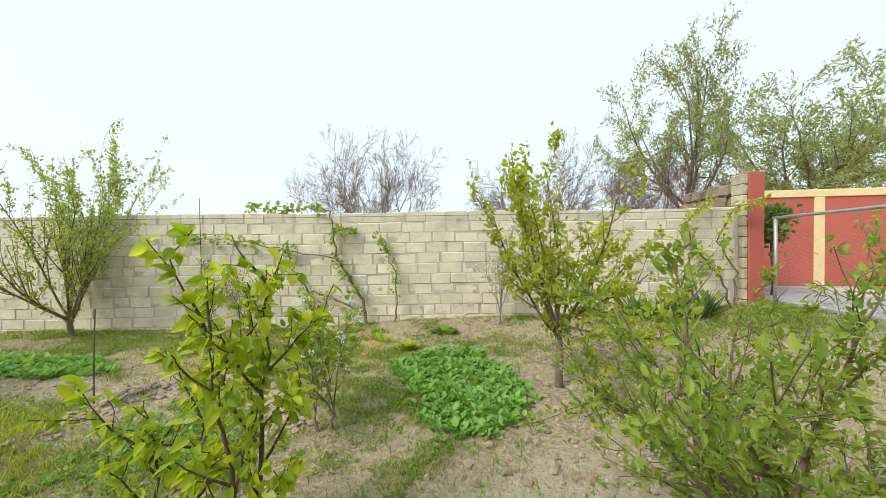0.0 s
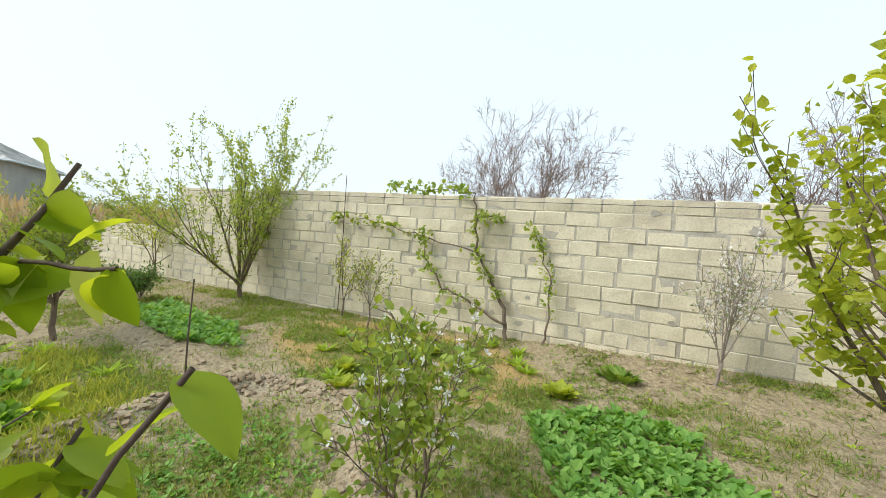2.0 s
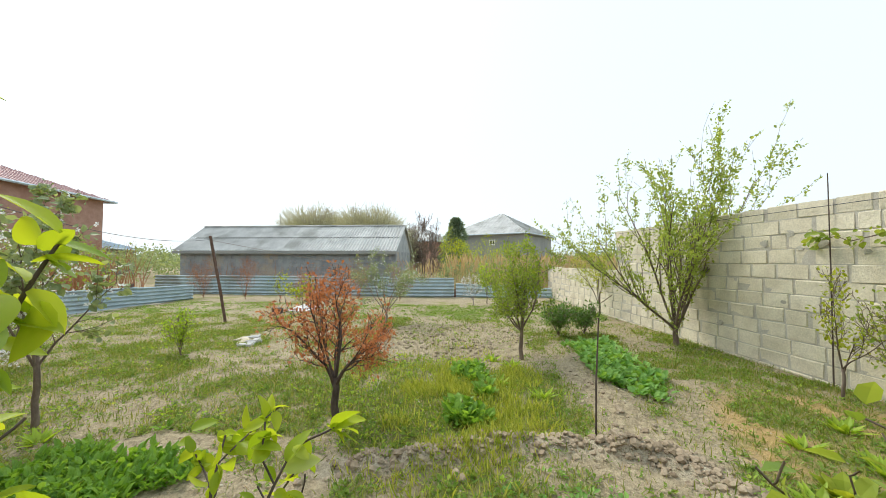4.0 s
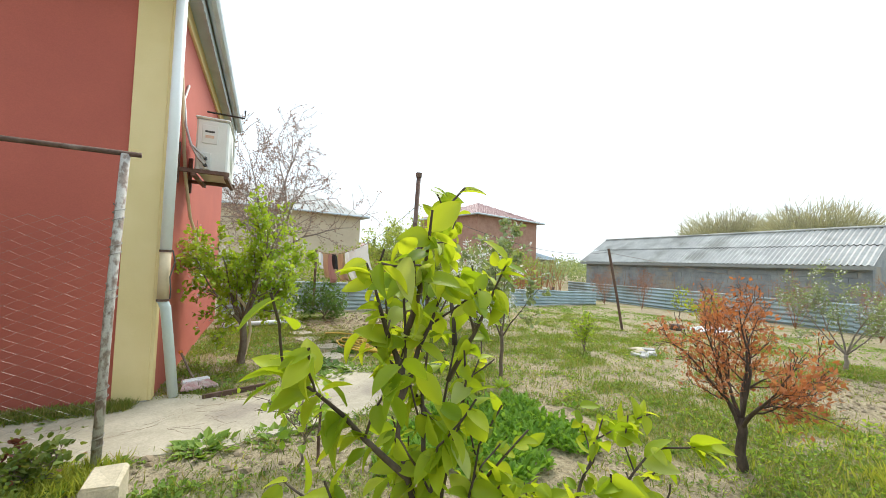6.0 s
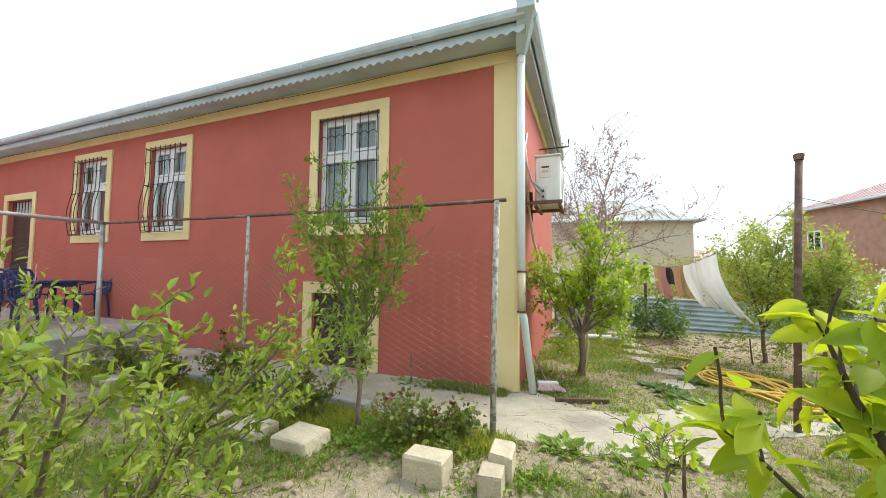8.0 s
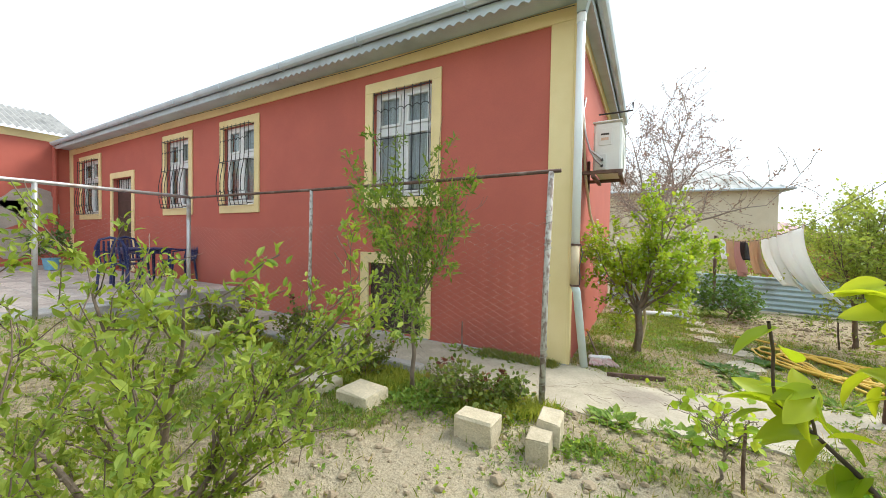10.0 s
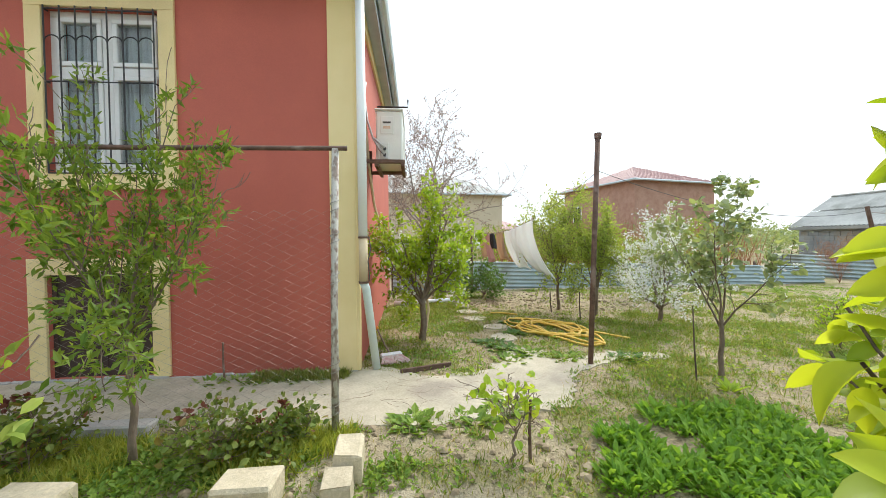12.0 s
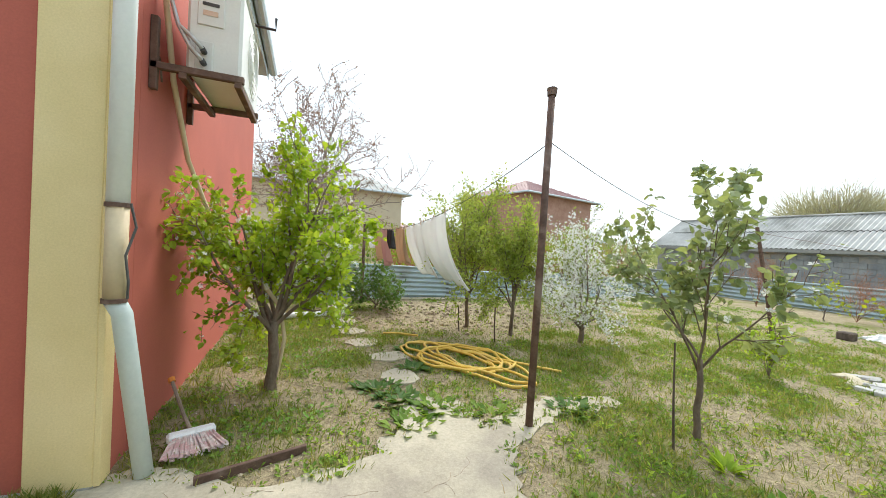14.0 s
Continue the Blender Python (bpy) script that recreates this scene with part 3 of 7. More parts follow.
def north_wall():
    core = Build()
    core.box((-7.72, WALL_Y + 0.006, -0.9), (5.9, WALL_Y + 0.19, 1.965))
    core.box((-12.6, WALL_Y + 0.006, -1.2), (-7.72, WALL_Y + 0.19, 1.07))
    wall = core.ob("wall_north", MORTAR)
    lay = pose(0, 5.97, 0, 0, 0, 7.97)
    wall.matrix_world = lay
    tagged(wall, "garden wall of pale limestone blocks with uneven mortar", "wall", kind="structure")
    rng = random.Random(4)
    meshes = {}
    for lx in (0.37, 0.33, 0.19, 0.26):
        meshes[lx] = [block_mesh("block", lx - 0.008, 0.17, COURSE - 0.014, 10 * i + int(lx * 100), 0.006, 0.006) for i in range(5)]
    rest = Build()
    z0 = 1.98 - 17 * COURSE
    for c in range(17):
        z = z0 + c * COURSE
        x = 5.88 - rng.uniform(0, 0.2)
        first = True
        while x > -12.5:
            lx = rng.choice((0.37, 0.37, 0.37, 0.33, 0.33, 0.33, 0.37, 0.19 if rng.random() < 0.45 else 0.37, 0.26 if rng.random() < 0.4 else 0.37))
            if first:
                lx, first = rng.choice((0.19, 0.37, 0.26)), False
            cx = x - lx / 2
            gap = rng.choice((0.010, 0.014, 0.018, 0.022, 0.04))
            x -= lx + gap
            top, low = (1.99 if cx > -7.67 else 1.1), float(lie(cx, wall_line(cx))) - 0.35
            if z < low or z + COURSE > top + 0.02 or cx < -12.3:
                continue
            m = pose(cx, WALL_Y + rng.uniform(-0.004, 0.004), z + 0.008 + 0.010 * math.sin(cx * 1.3) + rng.uniform(-0.003, 0.003), 0, rng.uniform(-0.6, 0.6), rng.uniform(-0.35, 0.35))
            mesh = rng.choice(meshes[lx])
            if cx > -2.6:
                piece("block", mesh, wall, m)
            else:
                rest.add([v.co for v in mesh.vertices], [tuple(p.vertices) for p in mesh.polygons], m)
    tagged(rest.ob("masonry", STONE, wall), kind="stuff")
    # smeared mortar lying over some blocks
    smear = Build()
    for _ in range(45):
        cx, cz, s = rng.uniform(-7, 5.8), rng.uniform(0.3, 1.9), rng.uniform(0.03, 0.09)
        n = 9
        ring = [(cx + s * rng.uniform(0.5, 1.1) * math.cos(6.283 * i / n), WALL_Y - 0.004, cz + 0.7 * s * rng.uniform(0.5, 1.1) * math.sin(6.283 * i / n)) for i in range(n)]
        k = len(smear.v)
        smear.v += ring + [(a, WALL_Y + 0.02, b) for a, _, b in ring]
        smear.f.append(tuple(k + i for i in range(n)))
        smear.f += [(k + i, k + n + i, k + n + (i + 1) % n, k + (i + 1) % n) for i in range(n)]
    tagged(smear.ob("mortar_smear", MORTAR, wall), kind="stuff")
    # red end pillar with a raw stone side
    pillar = tagged(Build().box((0, -0.10, 0.05), (0.27, 0.2, 2.58), 0.012).ob("gate_pillar", RED), "red plastered end pillar of the garden wall", "pillar", kind="structure")
    pillar.matrix_world = lay @ pose(6.0, 0, 0)
    side = [block_mesh("side_stone", 0.27, 0.08, 0.17, 70 + i, mat=STONE_B) for i in range(3)]
    for i in range(14):
        piece("side_stone", side[i % 3], pillar, pose(-0.003, 0.05, 0.06 + i * 0.178, 0, 0, 90))
    # rough neighbour's wall going north from the pillar
    rub = Build().box((5.98, 7.15, 0.0), (6.14, 8.88, 2.45))
    w2 = tagged(rub.ob("wall_neighbour", ROUGH_STONE), "brown rubble stone wall of the neighbouring plot", "wall", kind="structure")
    rs = [block_mesh("rubble_stone", 0.3, 0.06, 0.2, 90 + i, 0.03, 0.02, ROUGH_STONE) for i in range(4)]
    for c in range(5):
        for i in range(5):
            piece("rubble_stone", rs[(i * 3 + c) % 4], w2, pose(5.98, 7.32 + i * 0.32 + 0.14 * (c % 2), 1.4 + c * 0.21, 0, 0, 90))


north_wall()


# ---- courtyard ----
def courtyard():
    k = Build()
    ring = [(7.82, -2.08), (17.0, -2.08), (17.0, 8.9), (6.3, 8.9), (6.36, 7.1)]
    k.v = [(x, y, z) for z in (-0.2, 0.395) for x, y in ring]
    k.f = [(4, 3, 2, 1, 0), (5, 6, 7, 8, 9)] + [(i, (i + 1) % 5, 5 + (i + 1) % 5, 5 + i) for i in range(5)]
    slab = k.ob("courtyard_slab", GREY_CONCRETE)
    tagged(slab, "raised courtyard paved with pinkish grey tiles", "pavement", kind="structure")
    tile = bpy.data.meshes.new("paver")
    k = Build().box((-0.19, -0.19, 0), (0.19, 0.19, 0.03), 0.006)
    tile.from_pydata(k.v, [], k.f)
    tile.materials.append(PAVER)
    for i in range(18):
        for j in range(16):
            piece("paver", tile, slab, pose(8.2 + i * 0.39, -1.85 + j * 0.39, 0.37))
    rest = Build()
    for i in range(22):
        for j in range(11):
            rest.box((8.01 + i * 0.39, 4.40 + j * 0.37, 0.37), (8.38 + i * 0.39, 4.77 + j * 0.37, 0.413), 0.006)
    tagged(rest.ob("far_pavers", PAVER, slab), kind="stuff")
    # far yard wall in red panels and yellow bands
    wall = Build().box((6.16, 8.92, 0.0), (17.0, 9.12, 2.34)).ob("wall_yard", RED)
    tagged(wall, "red yard wall with pale yellow bands", "wall", kind="structure")
    Build().box((6.16, 8.89, 2.34), (17.0, 9.15, 2.5), 0.01).ob("coping_band", YELLOW, wall)
    for x in (8.62, 11.3, 14.0):
        Build().box((x, 8.895, 0.41), (x + 0.2, 8.93, 2.34), 0.006).ob("upright_band", YELLOW, wall)
    # wing of the house on the east side
    wing = Build().box((17.0, -2.1, 0), (22, 9.15, 4.12)).ob("wall_wing", RED)
    tagged(wing, "red rendered wing with patches of bare plaster", "wall", kind="structure")
    Build().box((16.97, -2.08, 4.12), (22, 9.1, 4.34), 0.01).ob("eave_band", YELLOW, wing)
    for i, (y, z, ry, rz) in enumerate(((-1.25, 2.25, 0.65, 0.55), (-0.5, 1.9, 0.8, 0.6), (-1.1, 1.05, 0.75, 0.55), (0.1, 0.9, 0.8, 0.5))):
        rng = random.Random(i)
        ring = [(16.99, y + ry * rng.uniform(0.6, 1.1) * math.cos(6.283 * a / 14), z + rz * rng.uniform(0.6, 1.1) * math.sin(6.283 * a / 14)) for a in range(14)]
        k = Build()
        k.v = ring + [(17.01, b, c) for _, b, c in ring]
        k.f = [tuple(range(14))] + [(a, 14 + a, 14 + (a + 1) % 14, (a + 1) % 14) for a in range(14)]
        k.ob("bare_plaster", PLASTER, wing)
    roof = Build()
    n = 300
    for i in range(n + 1):
        y = -2.3 + 11.6 * i / n
        z = 0.03 * math.sin(i * math.pi / 2)
        roof.v += [(16.7, y, 4.36 + z), (19.5, y, 5.5 + z)]
    roof.f = [(2 * i, 2 * i + 1, 2 * i + 3, 2 * i + 2) for i in range(n)]
    roof.ob("roof_sheet", GREY_CONCRETE, wing)
    Build().tube([(16.94, -1.75, 0.42), (16.94, -1.75, 4.05)], 0.055, 8).ob("downpipe", RED, wing)


courtyard()


# ---- the red house ----
FX, FY, HX1, HY1 = 1.915, -2.112, 17.0, -6.5


def wall_with_holes(x0, x1, z0, z1, y0, y1, holes):
    """One connected wall from y0 (back) to y1 (front) with openings through it."""
    xs = sorted({x0, x1, *[h[0] for h in holes], *[h[1] for h in holes]})
    zs = sorted({z0, z1, *[h[2] for h in holes], *[h[3] for h in holes]})
    k, at = Build(), {}

    def v(i, j, y):
        if (i, j, y) not in at:
            at[i, j, y] = len(k.v)
            k.v.append((xs[i], y, zs[j]))
        return at[i, j, y]

    def solid(i, j):
        if not (0 <= i < len(xs) - 1 and 0 <= j < len(zs) - 1):
            return False
        return not any(h[0] <= xs[i] and xs[i + 1] <= h[1] and h[2] <= zs[j] and zs[j + 1] <= h[3] for h in holes)

    for i in range(len(xs) - 1):
        for j in range(len(zs) - 1):
            if solid(i, j):
                k.f.append((v(i, j, y1), v(i, j + 1, y1), v(i + 1, j + 1, y1), v(i + 1, j, y1)))
                k.f.append((v(i, j, y0), v(i + 1, j, y0), v(i + 1, j + 1, y0), v(i, j + 1, y0)))
                for a, b, c, d, n in ((i, j, i + 1, j, (i, j - 1)), (i + 1, j, i + 1, j + 1, (i + 1, j)), (i + 1, j + 1, i, j + 1, (i, j + 1)), (i, j + 1, i, j, (i - 1, j))):
                    if not solid(*n):
                        k.f.append((v(a, b, y1), v(c, d, y1), v(c, d, y0), v(a, b, y0)))
    return k


def surround(x0, x1, z0, z1, w, y, parent, sill=True):
    """Painted band round an opening, 3 cm proud."""
    k = Build()
    k.box((x0 - w, y, z1), (x1 + w, y + 0.03, z1 + w), 0.004)
    k.box((x0 - w, y, z0), (x0, y + 0.03, z1), 0.004)
    k.box((x1, y, z0), (x1 + w, y + 0.03, z1), 0.004)
    if sill:
        k.box((x0 - w, y, z0 - w), (x1 + w, y + 0.03, z0), 0.004)
    return k.ob("surround", YELLOW, parent)


def window(parent, x0, x1, z0, z1, belly):
    """White plastic casement with net curtain and a black iron grille."""
    y = FY - 0.12
    w = thing("window", (x0, y, z0), "", "")
    w.parent = parent
    w.matrix_parent_inverse = Matrix.Identity(4)
    w.location = (x0, y, z0)
    for key in list(w.keys()):
        del w[key]
    W, H = x1 - x0, z1 - z0
    t, mid, tran = 0.06, W / 2, H * 0.64
    k = Build()
    k.box((0, 0, 0), (W, 0.06, t), 0.004)
    k.box((0, 0, H - t), (W, 0.06, H), 0.004)
    k.box((0, 0, t), (t, 0.06, H - t), 0.004)
    k.box((W - t, 0, t), (W, 0.06, H - t), 0.004)
    k.box((mid - 0.045, -0.004, t), (mid + 0.045, 0.064, H - t), 0.004)
    k.box((t, 0.0, tran - 0.04), (mid - 0.045, 0.06, tran + 0.04), 0.004)
    k.box((mid + 0.045, 0.0, tran - 0.04), (W - t, 0.06, tran + 0.04), 0.004)
    k.ob("window_frame", PVC, w)
    for a, b in ((t, mid - 0.045), (mid + 0.045, W - t)):
        for c, d in ((t, tran - 0.04), (tran + 0.04, H - t)):
            s = Build()
            e = 0.045
            s.box((a + 0.004, 0.012, c + 0.004), (b - 0.004, 0.075, c + e), 0.005)
            s.box((a + 0.004, 0.012, d - e), (b - 0.004, 0.075, d - 0.004), 0.005)
            s.box((a + 0.004, 0.012, c + e), (a + e, 0.075, d - e), 0.005)
            s.box((b - e, 0.012, c + e), (b - 0.004, 0.075, d - e), 0.005)
            sash = s.ob("sash", PVC, w)
            g = Build().box((a + e, 0.035, c + e), (b - e, 0.043, d - e)).ob("pane", GLASS, sash)
            g.visible_shadow = False
    n = 90
    cu = Build()
    for i in range(n + 1):
        u = i / n
        yy = -0.07 + 0.018 * math.sin(u * 74) + 0.008 * math.sin(u * 131)
        cu.v += [(0.02 + u * (W - 0.04), yy, 0.02), (0.02 + u * (W - 0.04), yy, H - 0.02)]
    cu.f = [(2 * i, 2 * i + 2, 2 * i + 3, 2 * i + 1) for i in range(n)]
    cu.ob("curtain", CURTAIN, w)
    # grille: uprights that bulge out at the foot, cross bars and arcs
    gr = Build()
    nb = 8

    def out(z):
        q = z / H
        base = 0.11 if belly else 0.035
        f = base + belly * math.sin(math.pi * min(1, max(0, (0.62 - q) / 0.62)) * 0.85) ** 1.5 if q < 0.62 else base
        return 0.12 + f

    for i in range(nb):
        x = 0.03 + (W - 0.06) * i / (nb - 1)
        gr.tube([(x, out(z), z) for z in [H * j / 14 + 0.0 for j in range(15)]], 0.007, 5)
    for z in (0.0, H * 0.06, H * 0.55, H * 0.98):
        gr.tube([(0.03, out(z), z), (W - 0.03, out(z), z)], 0.007, 5)
    for x in (0.03, W - 0.03):
        for z in (0.03, H * 0.55, H * 0.98):
            gr.tube([(x, 0.11, z), (x, out(z), z)], 0.007, 5)
    for i in range(nb - 1):
        x = 0.03 + (W - 0.06) * (i + 0.5) / (nb - 1)
        r = (W - 0.06) / (nb - 1) / 2
        for z, s in ((H * 0.78, 1), (H * 0.2, -1)):
            gr.tube([(x + r * math.cos(a * math.pi / 8), out(z), z + s * r * math.sin(a * math.pi / 8)) for a in range(9)], 0.006, 4)
    gr.ob("grille", IRON, w)
    return w


def house():
    h = tagged(new("house"), "single-storey red stucco house with pale yellow trim and barred windows", "house")
    wins = ((3.72, 4.73, 1.97, 3.50, 0.0), (7.57, 8.56, 1.97, 3.50, 0.075), (9.89, 10.89, 1.97, 3.50, 0.075), (14.75, 16.05, 1.93, 3.50, 0.075))
    door, hatch = (12.68, 13.82, 0.42, 2.86), (3.845, 4.78, 0.03, 1.02)
    holes = [w[:4] for w in wins] + [door, hatch]
    wall_with_holes(FX, HX1, -0.3, 3.95, FY - 0.32, FY, holes).ob("front_wall", RED, h)
    Build().box((FX, HY1, -0.3), (FX + 0.32, FY - 0.323, 3.95)).ob("side_wall", RED, h)
    Build().box((FX, HY1 - 0.32, -0.3), (HX1, HY1 - 0.003, 3.95)).ob("back_wall", RED, h)
    # added floor and back sheet, coloured near-black for the room's shade
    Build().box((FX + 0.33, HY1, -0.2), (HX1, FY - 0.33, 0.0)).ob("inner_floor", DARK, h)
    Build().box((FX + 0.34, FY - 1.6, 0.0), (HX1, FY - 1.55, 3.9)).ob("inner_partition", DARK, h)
    for x0, x1, z0, z1, belly in wins:
        window(h, x0, x1, z0, z1, belly)
        surround(x0, x1, z0, z1, 0.145, FY, h)
        Build().box((x0 - 0.01, FY - 0.10, z0 - 0.02), (x1 + 0.01, FY + 0.035, z0 + 0.004), 0.004).ob("window_sill", YELLOW, h)
    surround(*door, 0.15, FY, h, False)
    surround(*hatch, 0.155, FY, h, False)
    # front door with a barred fanlight
    x0, x1, z0, z1 = door
    d = Build().box((x0 + 0.02, FY - 0.14, z0), (x1 - 0.02, FY - 0.09, z1 - 0.34), 0.004)
    for c in ((0.25, 0.9), (1.05, 1.85)):
        d.box((x0 + 0.16, FY - 0.09, z0 + c[0]), (x1 - 0.16, FY - 0.075, z0 + c[1]), 0.006)
    dd = d.ob("door", BROWN_DOOR, h, "dark brown metal front door")
    Build().tube([(x0 + 0.14, FY - 0.06, z0 + 1.0), (x0 + 0.14, FY - 0.03, z0 + 1.0), (x0 + 0.24, FY - 0.03, z0 + 1.0)], 0.01, 6).ob("door_handle", STEEL, dd)
    fan = Build().box((x0 + 0.02, FY - 0.14, z1 - 0.33), (x1 - 0.02, FY - 0.12, z1 - 0.02)).ob("fanlight", CURTAIN, h)
    for i in range(8):
        Build().tube([(x0 + 0.08 + i * 0.14, FY - 0.05, z1 - 0.33), (x0 + 0.08 + i * 0.14, FY - 0.05, z1 - 0.02)], 0.008, 5).ob("bar", IRON, fan)
    # cellar hatch
    x0, x1, z0, z1 = hatch
    ht = Build().box((x0, FY - 0.09, z0), (x1, FY - 0.05, z1), 0.003)
    ht.box((x0, FY - 0.05, z0), (x0 + 0.04, FY - 0.035, z1), 0.003).box((x1 - 0.04, FY - 0.05, z0), (x1, FY - 0.035, z1), 0.003)
    ht.box((x0 + 0.46, FY - 0.05, z0), (x0 + 0.475, FY - 0.042, z1))
    ht.ob("cellar_hatch", BROWN_DOOR, h, "dark brown cellar hatch door")
    # corner strips and top bands
    k = Build().box((FX, FY, 0.02), (FX + 0.25, FY + 0.028, 3.79), 0.004)
    k.box((FX - 0.028, FY - 0.075, 0.02), (FX, FY + 0.028, 3.79), 0.004)
    k.ob("corner_strip", YELLOW, h)
    Build().box((16.75, FY, 0.42), (16.99, FY + 0.028, 3.79), 0.004).ob("corner_strip", YELLOW, h)
    k = Build().box((FX - 0.03, FY, 3.79), (16.99, FY + 0.032, 3.955), 0.004)
    k.box((FX - 0.032, HY1, 3.79), (FX, FY, 3.955), 0.004)
    k.ob("top_band", YELLOW, h)
    # grey stone plinth edge
    rng = random.Random(8)
    k = Build()
    for i in range(40):
        x = FX + i * 0.2
        k.box((x, FY, -0.1), (x + 0.19, FY + rng.uniform(0.02, 0.05), rng.uniform(0.01, 0.045)), 0.01)
    k.ob("plinth", GREY_CONCRETE, h)
    # roof: soffit, sheets, scalloped edging and gutter
    E = 0.40
    k = Build().box((FX - 0.17, FY, 3.958), (HX1, FY + E, 3.985))
    k.box((FX - 0.17, HY1 - 0.4, 3.958), (FX, FY, 3.985))
    k.ob("soffit", ZINC, h)
    r = Build()
    ex, ey0, ey1, cy, rz = FX - 0.20, FY + E + 0.04, HY1 - 0.45, (FY + HY1) / 2, 5.15
    r.v = [(ex, ey0, 4.03), (HX1 + 0.3, ey0, 4.03), (HX1 + 0.3, cy, rz), (ex + 2.4, cy, rz), (ex, ey1, 4.03), (HX1 + 0.3, ey1, 4.03)]
    r.f = [(0, 1, 2, 3), (0, 3, 4), (4, 3, 2, 5), (1, 5, 2)]
    r.ob("roof", SLATE, h)
    sc = Build()
    n = 118

    def scallop(pt0, pt1, count, nx, ny):
        for i in range(count):
            row = []
            for j in range(7):
                u = (i + j / 6) / count
                x, y = pt0[0] + (pt1[0] - pt0[0]) * u, pt0[1] + (pt1[1] - pt0[1]) * u
                row.append((x, y, 3.865 + 0.035 * abs(math.cos(math.pi * j / 6)) ** 1.5))
            b = len(sc.v)
            for x, y, z in row:
                sc.v += [(x, y, z), (x, y, 3.985), (x + nx * 0.004, y + ny * 0.004, z), (x + nx * 0.004, y + ny * 0.004, 3.985)]
            for j in range(6):
                a = b + 4 * j
                sc.f += [(a, a + 4, a + 5, a + 1), (a + 2, a + 3, a + 7, a + 6), (a, a + 2, a + 6, a + 4)]

    scallop((FX - 0.17, FY + E), (HX1 - 0.3, FY + E), n, 0, 1)
    scallop((FX - 0.175, FY + E), (FX - 0.175, HY1 - 0.4), 38, -1, 0)
    sc.ob("scalloped_edging", ZINC, h)

    def gutter(p0, p1, side):
        g = Build()
        prof = [(0.0, 0.03), (0.0, 0.0), (0.02, -0.035), (0.06, -0.05), (0.10, -0.035), (0.12, 0.0), (0.125, 0.035), (0.118, 0.035), (0.112, 0.0), (0.06, -0.04), (0.01, 0.0)]
        for p in (p0, p1):
            for a, b in prof:
                g.v.append((p[0] + side[0] * a, p[1] + side[1] * a, 4.02 + b))
        m = len(prof)
        g.f = [(i, i + 1, m + i + 1, m + i) for i in range(m - 1)] + [tuple(range(m)), tuple(reversed(range(m, 2 * m)))]
        return g.ob("gutter", ZINC, h)

    gutter((FX - 0.18, FY + E + 0.006), (HX1 - 0.3, FY + E + 0.006), (0, 1))
    gutter((FX - 0.182, FY + E), (FX - 0.182, HY1 - 0.4), (-1, 0))
    for i in range(9):
        x = 3.0 + i * 1.6
        Build().box((x, FY + E + 0.002, 3.965), (x + 0.02, FY + E + 0.135, 4.062), 0.002).ob("gutter_bracket", ZINC, h)
    # rain box on the corner and the pipe below it
    k = Build()
    bx, by = FX - 0.20, FY + E + 0.06
    k.box((bx - 0.09, by - 0.09, 4.02), (bx + 0.09, by + 0.09, 4.17), 0.01)
    k.box((bx - 0.11, by - 0.11, 4.17), (bx + 0.11, by + 0.11, 4.20), 0.006)
    k.box((bx - 0.07, by - 0.07, 4.20), (bx + 0.07, by + 0.07, 4.26), 0.02)
    q = [(-0.09, -0.09), (0.09, -0.09), (0.09, 0.09), (-0.09, 0.09)]
    px, py = FX - 0.075, FY + 0.075
    b = len(k.v)
    k.v += [(bx + a, by + c, 4.02) for a, c in q] + [(px + a * 0.5, py + c * 0.5, 3.80) for a, c in q]
    k.f += [(b + i, b + (i + 1) % 4, b + 4 + (i + 1) % 4, b + 4 + i) for i in range(4)]
    k.ob("rain_box", ZINC, h)
    pipe = Build().tube([(px, py, 3.80), (px, py, 1.36)], 0.044, 14).ob("downpipe", PIPE, h, smooth=True)
    Build().tube([(px, py, 3.79), (px, py, 3.70)], 0.05, 14).ob("pipe_socket", PIPE, pipe)
    Build().tube([(px, py, 1.36), (px, py, 0.915)], 0.043, 14).ob("middle_pipe", TUBE_CREAM, h, "weathered cream piece of drainpipe wound with cable", True)
    Build().tube([(px, py, 0.91), (px - 0.02, py - 0.03, 0.84), (px - 0.105, py - 0.10, 0.02)], 0.041, 14).ob("lower_pipe", PIPE_BLUE, h, "pale blue leaning lower pipe", True)
    for z in (1.34, 0.90):
        Build().tube([(px, py, z), (px, py, z + 0.02)], 0.049, 12).ob("pipe_clamp", RUST_PLAIN, h)
    Build().tube([(px - 0.055, py + 0.02, 1.36), (px - 0.075, py + 0.01, 1.25), (px - 0.05, py + 0.04, 1.12), (px - 0.06, py + 0.03, 1.0), (px - 0.055, py + 0.02, 0.92)], 0.006, 5).ob("loose_cable", CABLE, h)
    # cables under the eave and an old hook
    Build().tube([(x, FY + 0.036, 3.93 - 0.012 * math.sin(x * 1.7)) for x in [FX + i * 0.5 for i in range(30)]], 0.005, 4).ob("wall_cable", CABLE, h)
    Build().tube([(FX - 0.006, FY - 0.5 - 0.02 * i, 2.2 + 0.1 * math.sin(i * 0.7)) for i in range(6)], 0.006, 5).ob("wall_hook", RUST_PLAIN, h)
    Build().tube([(FX - 0.02, -4.2, 3.4), (FX - 0.5, -4.2, 3.4), (FX - 0.5, -4.2, 3.52)], 0.014, 5).ob("eave_hook", IRON, h)
    Build().tube([(FX - 0.04, FY - 2.2 - 0.6 * i, 3.05 + 0.12 * i) for i in range(6)], 0.012, 5).ob("side_cable", AC_WHITE, h)


house()

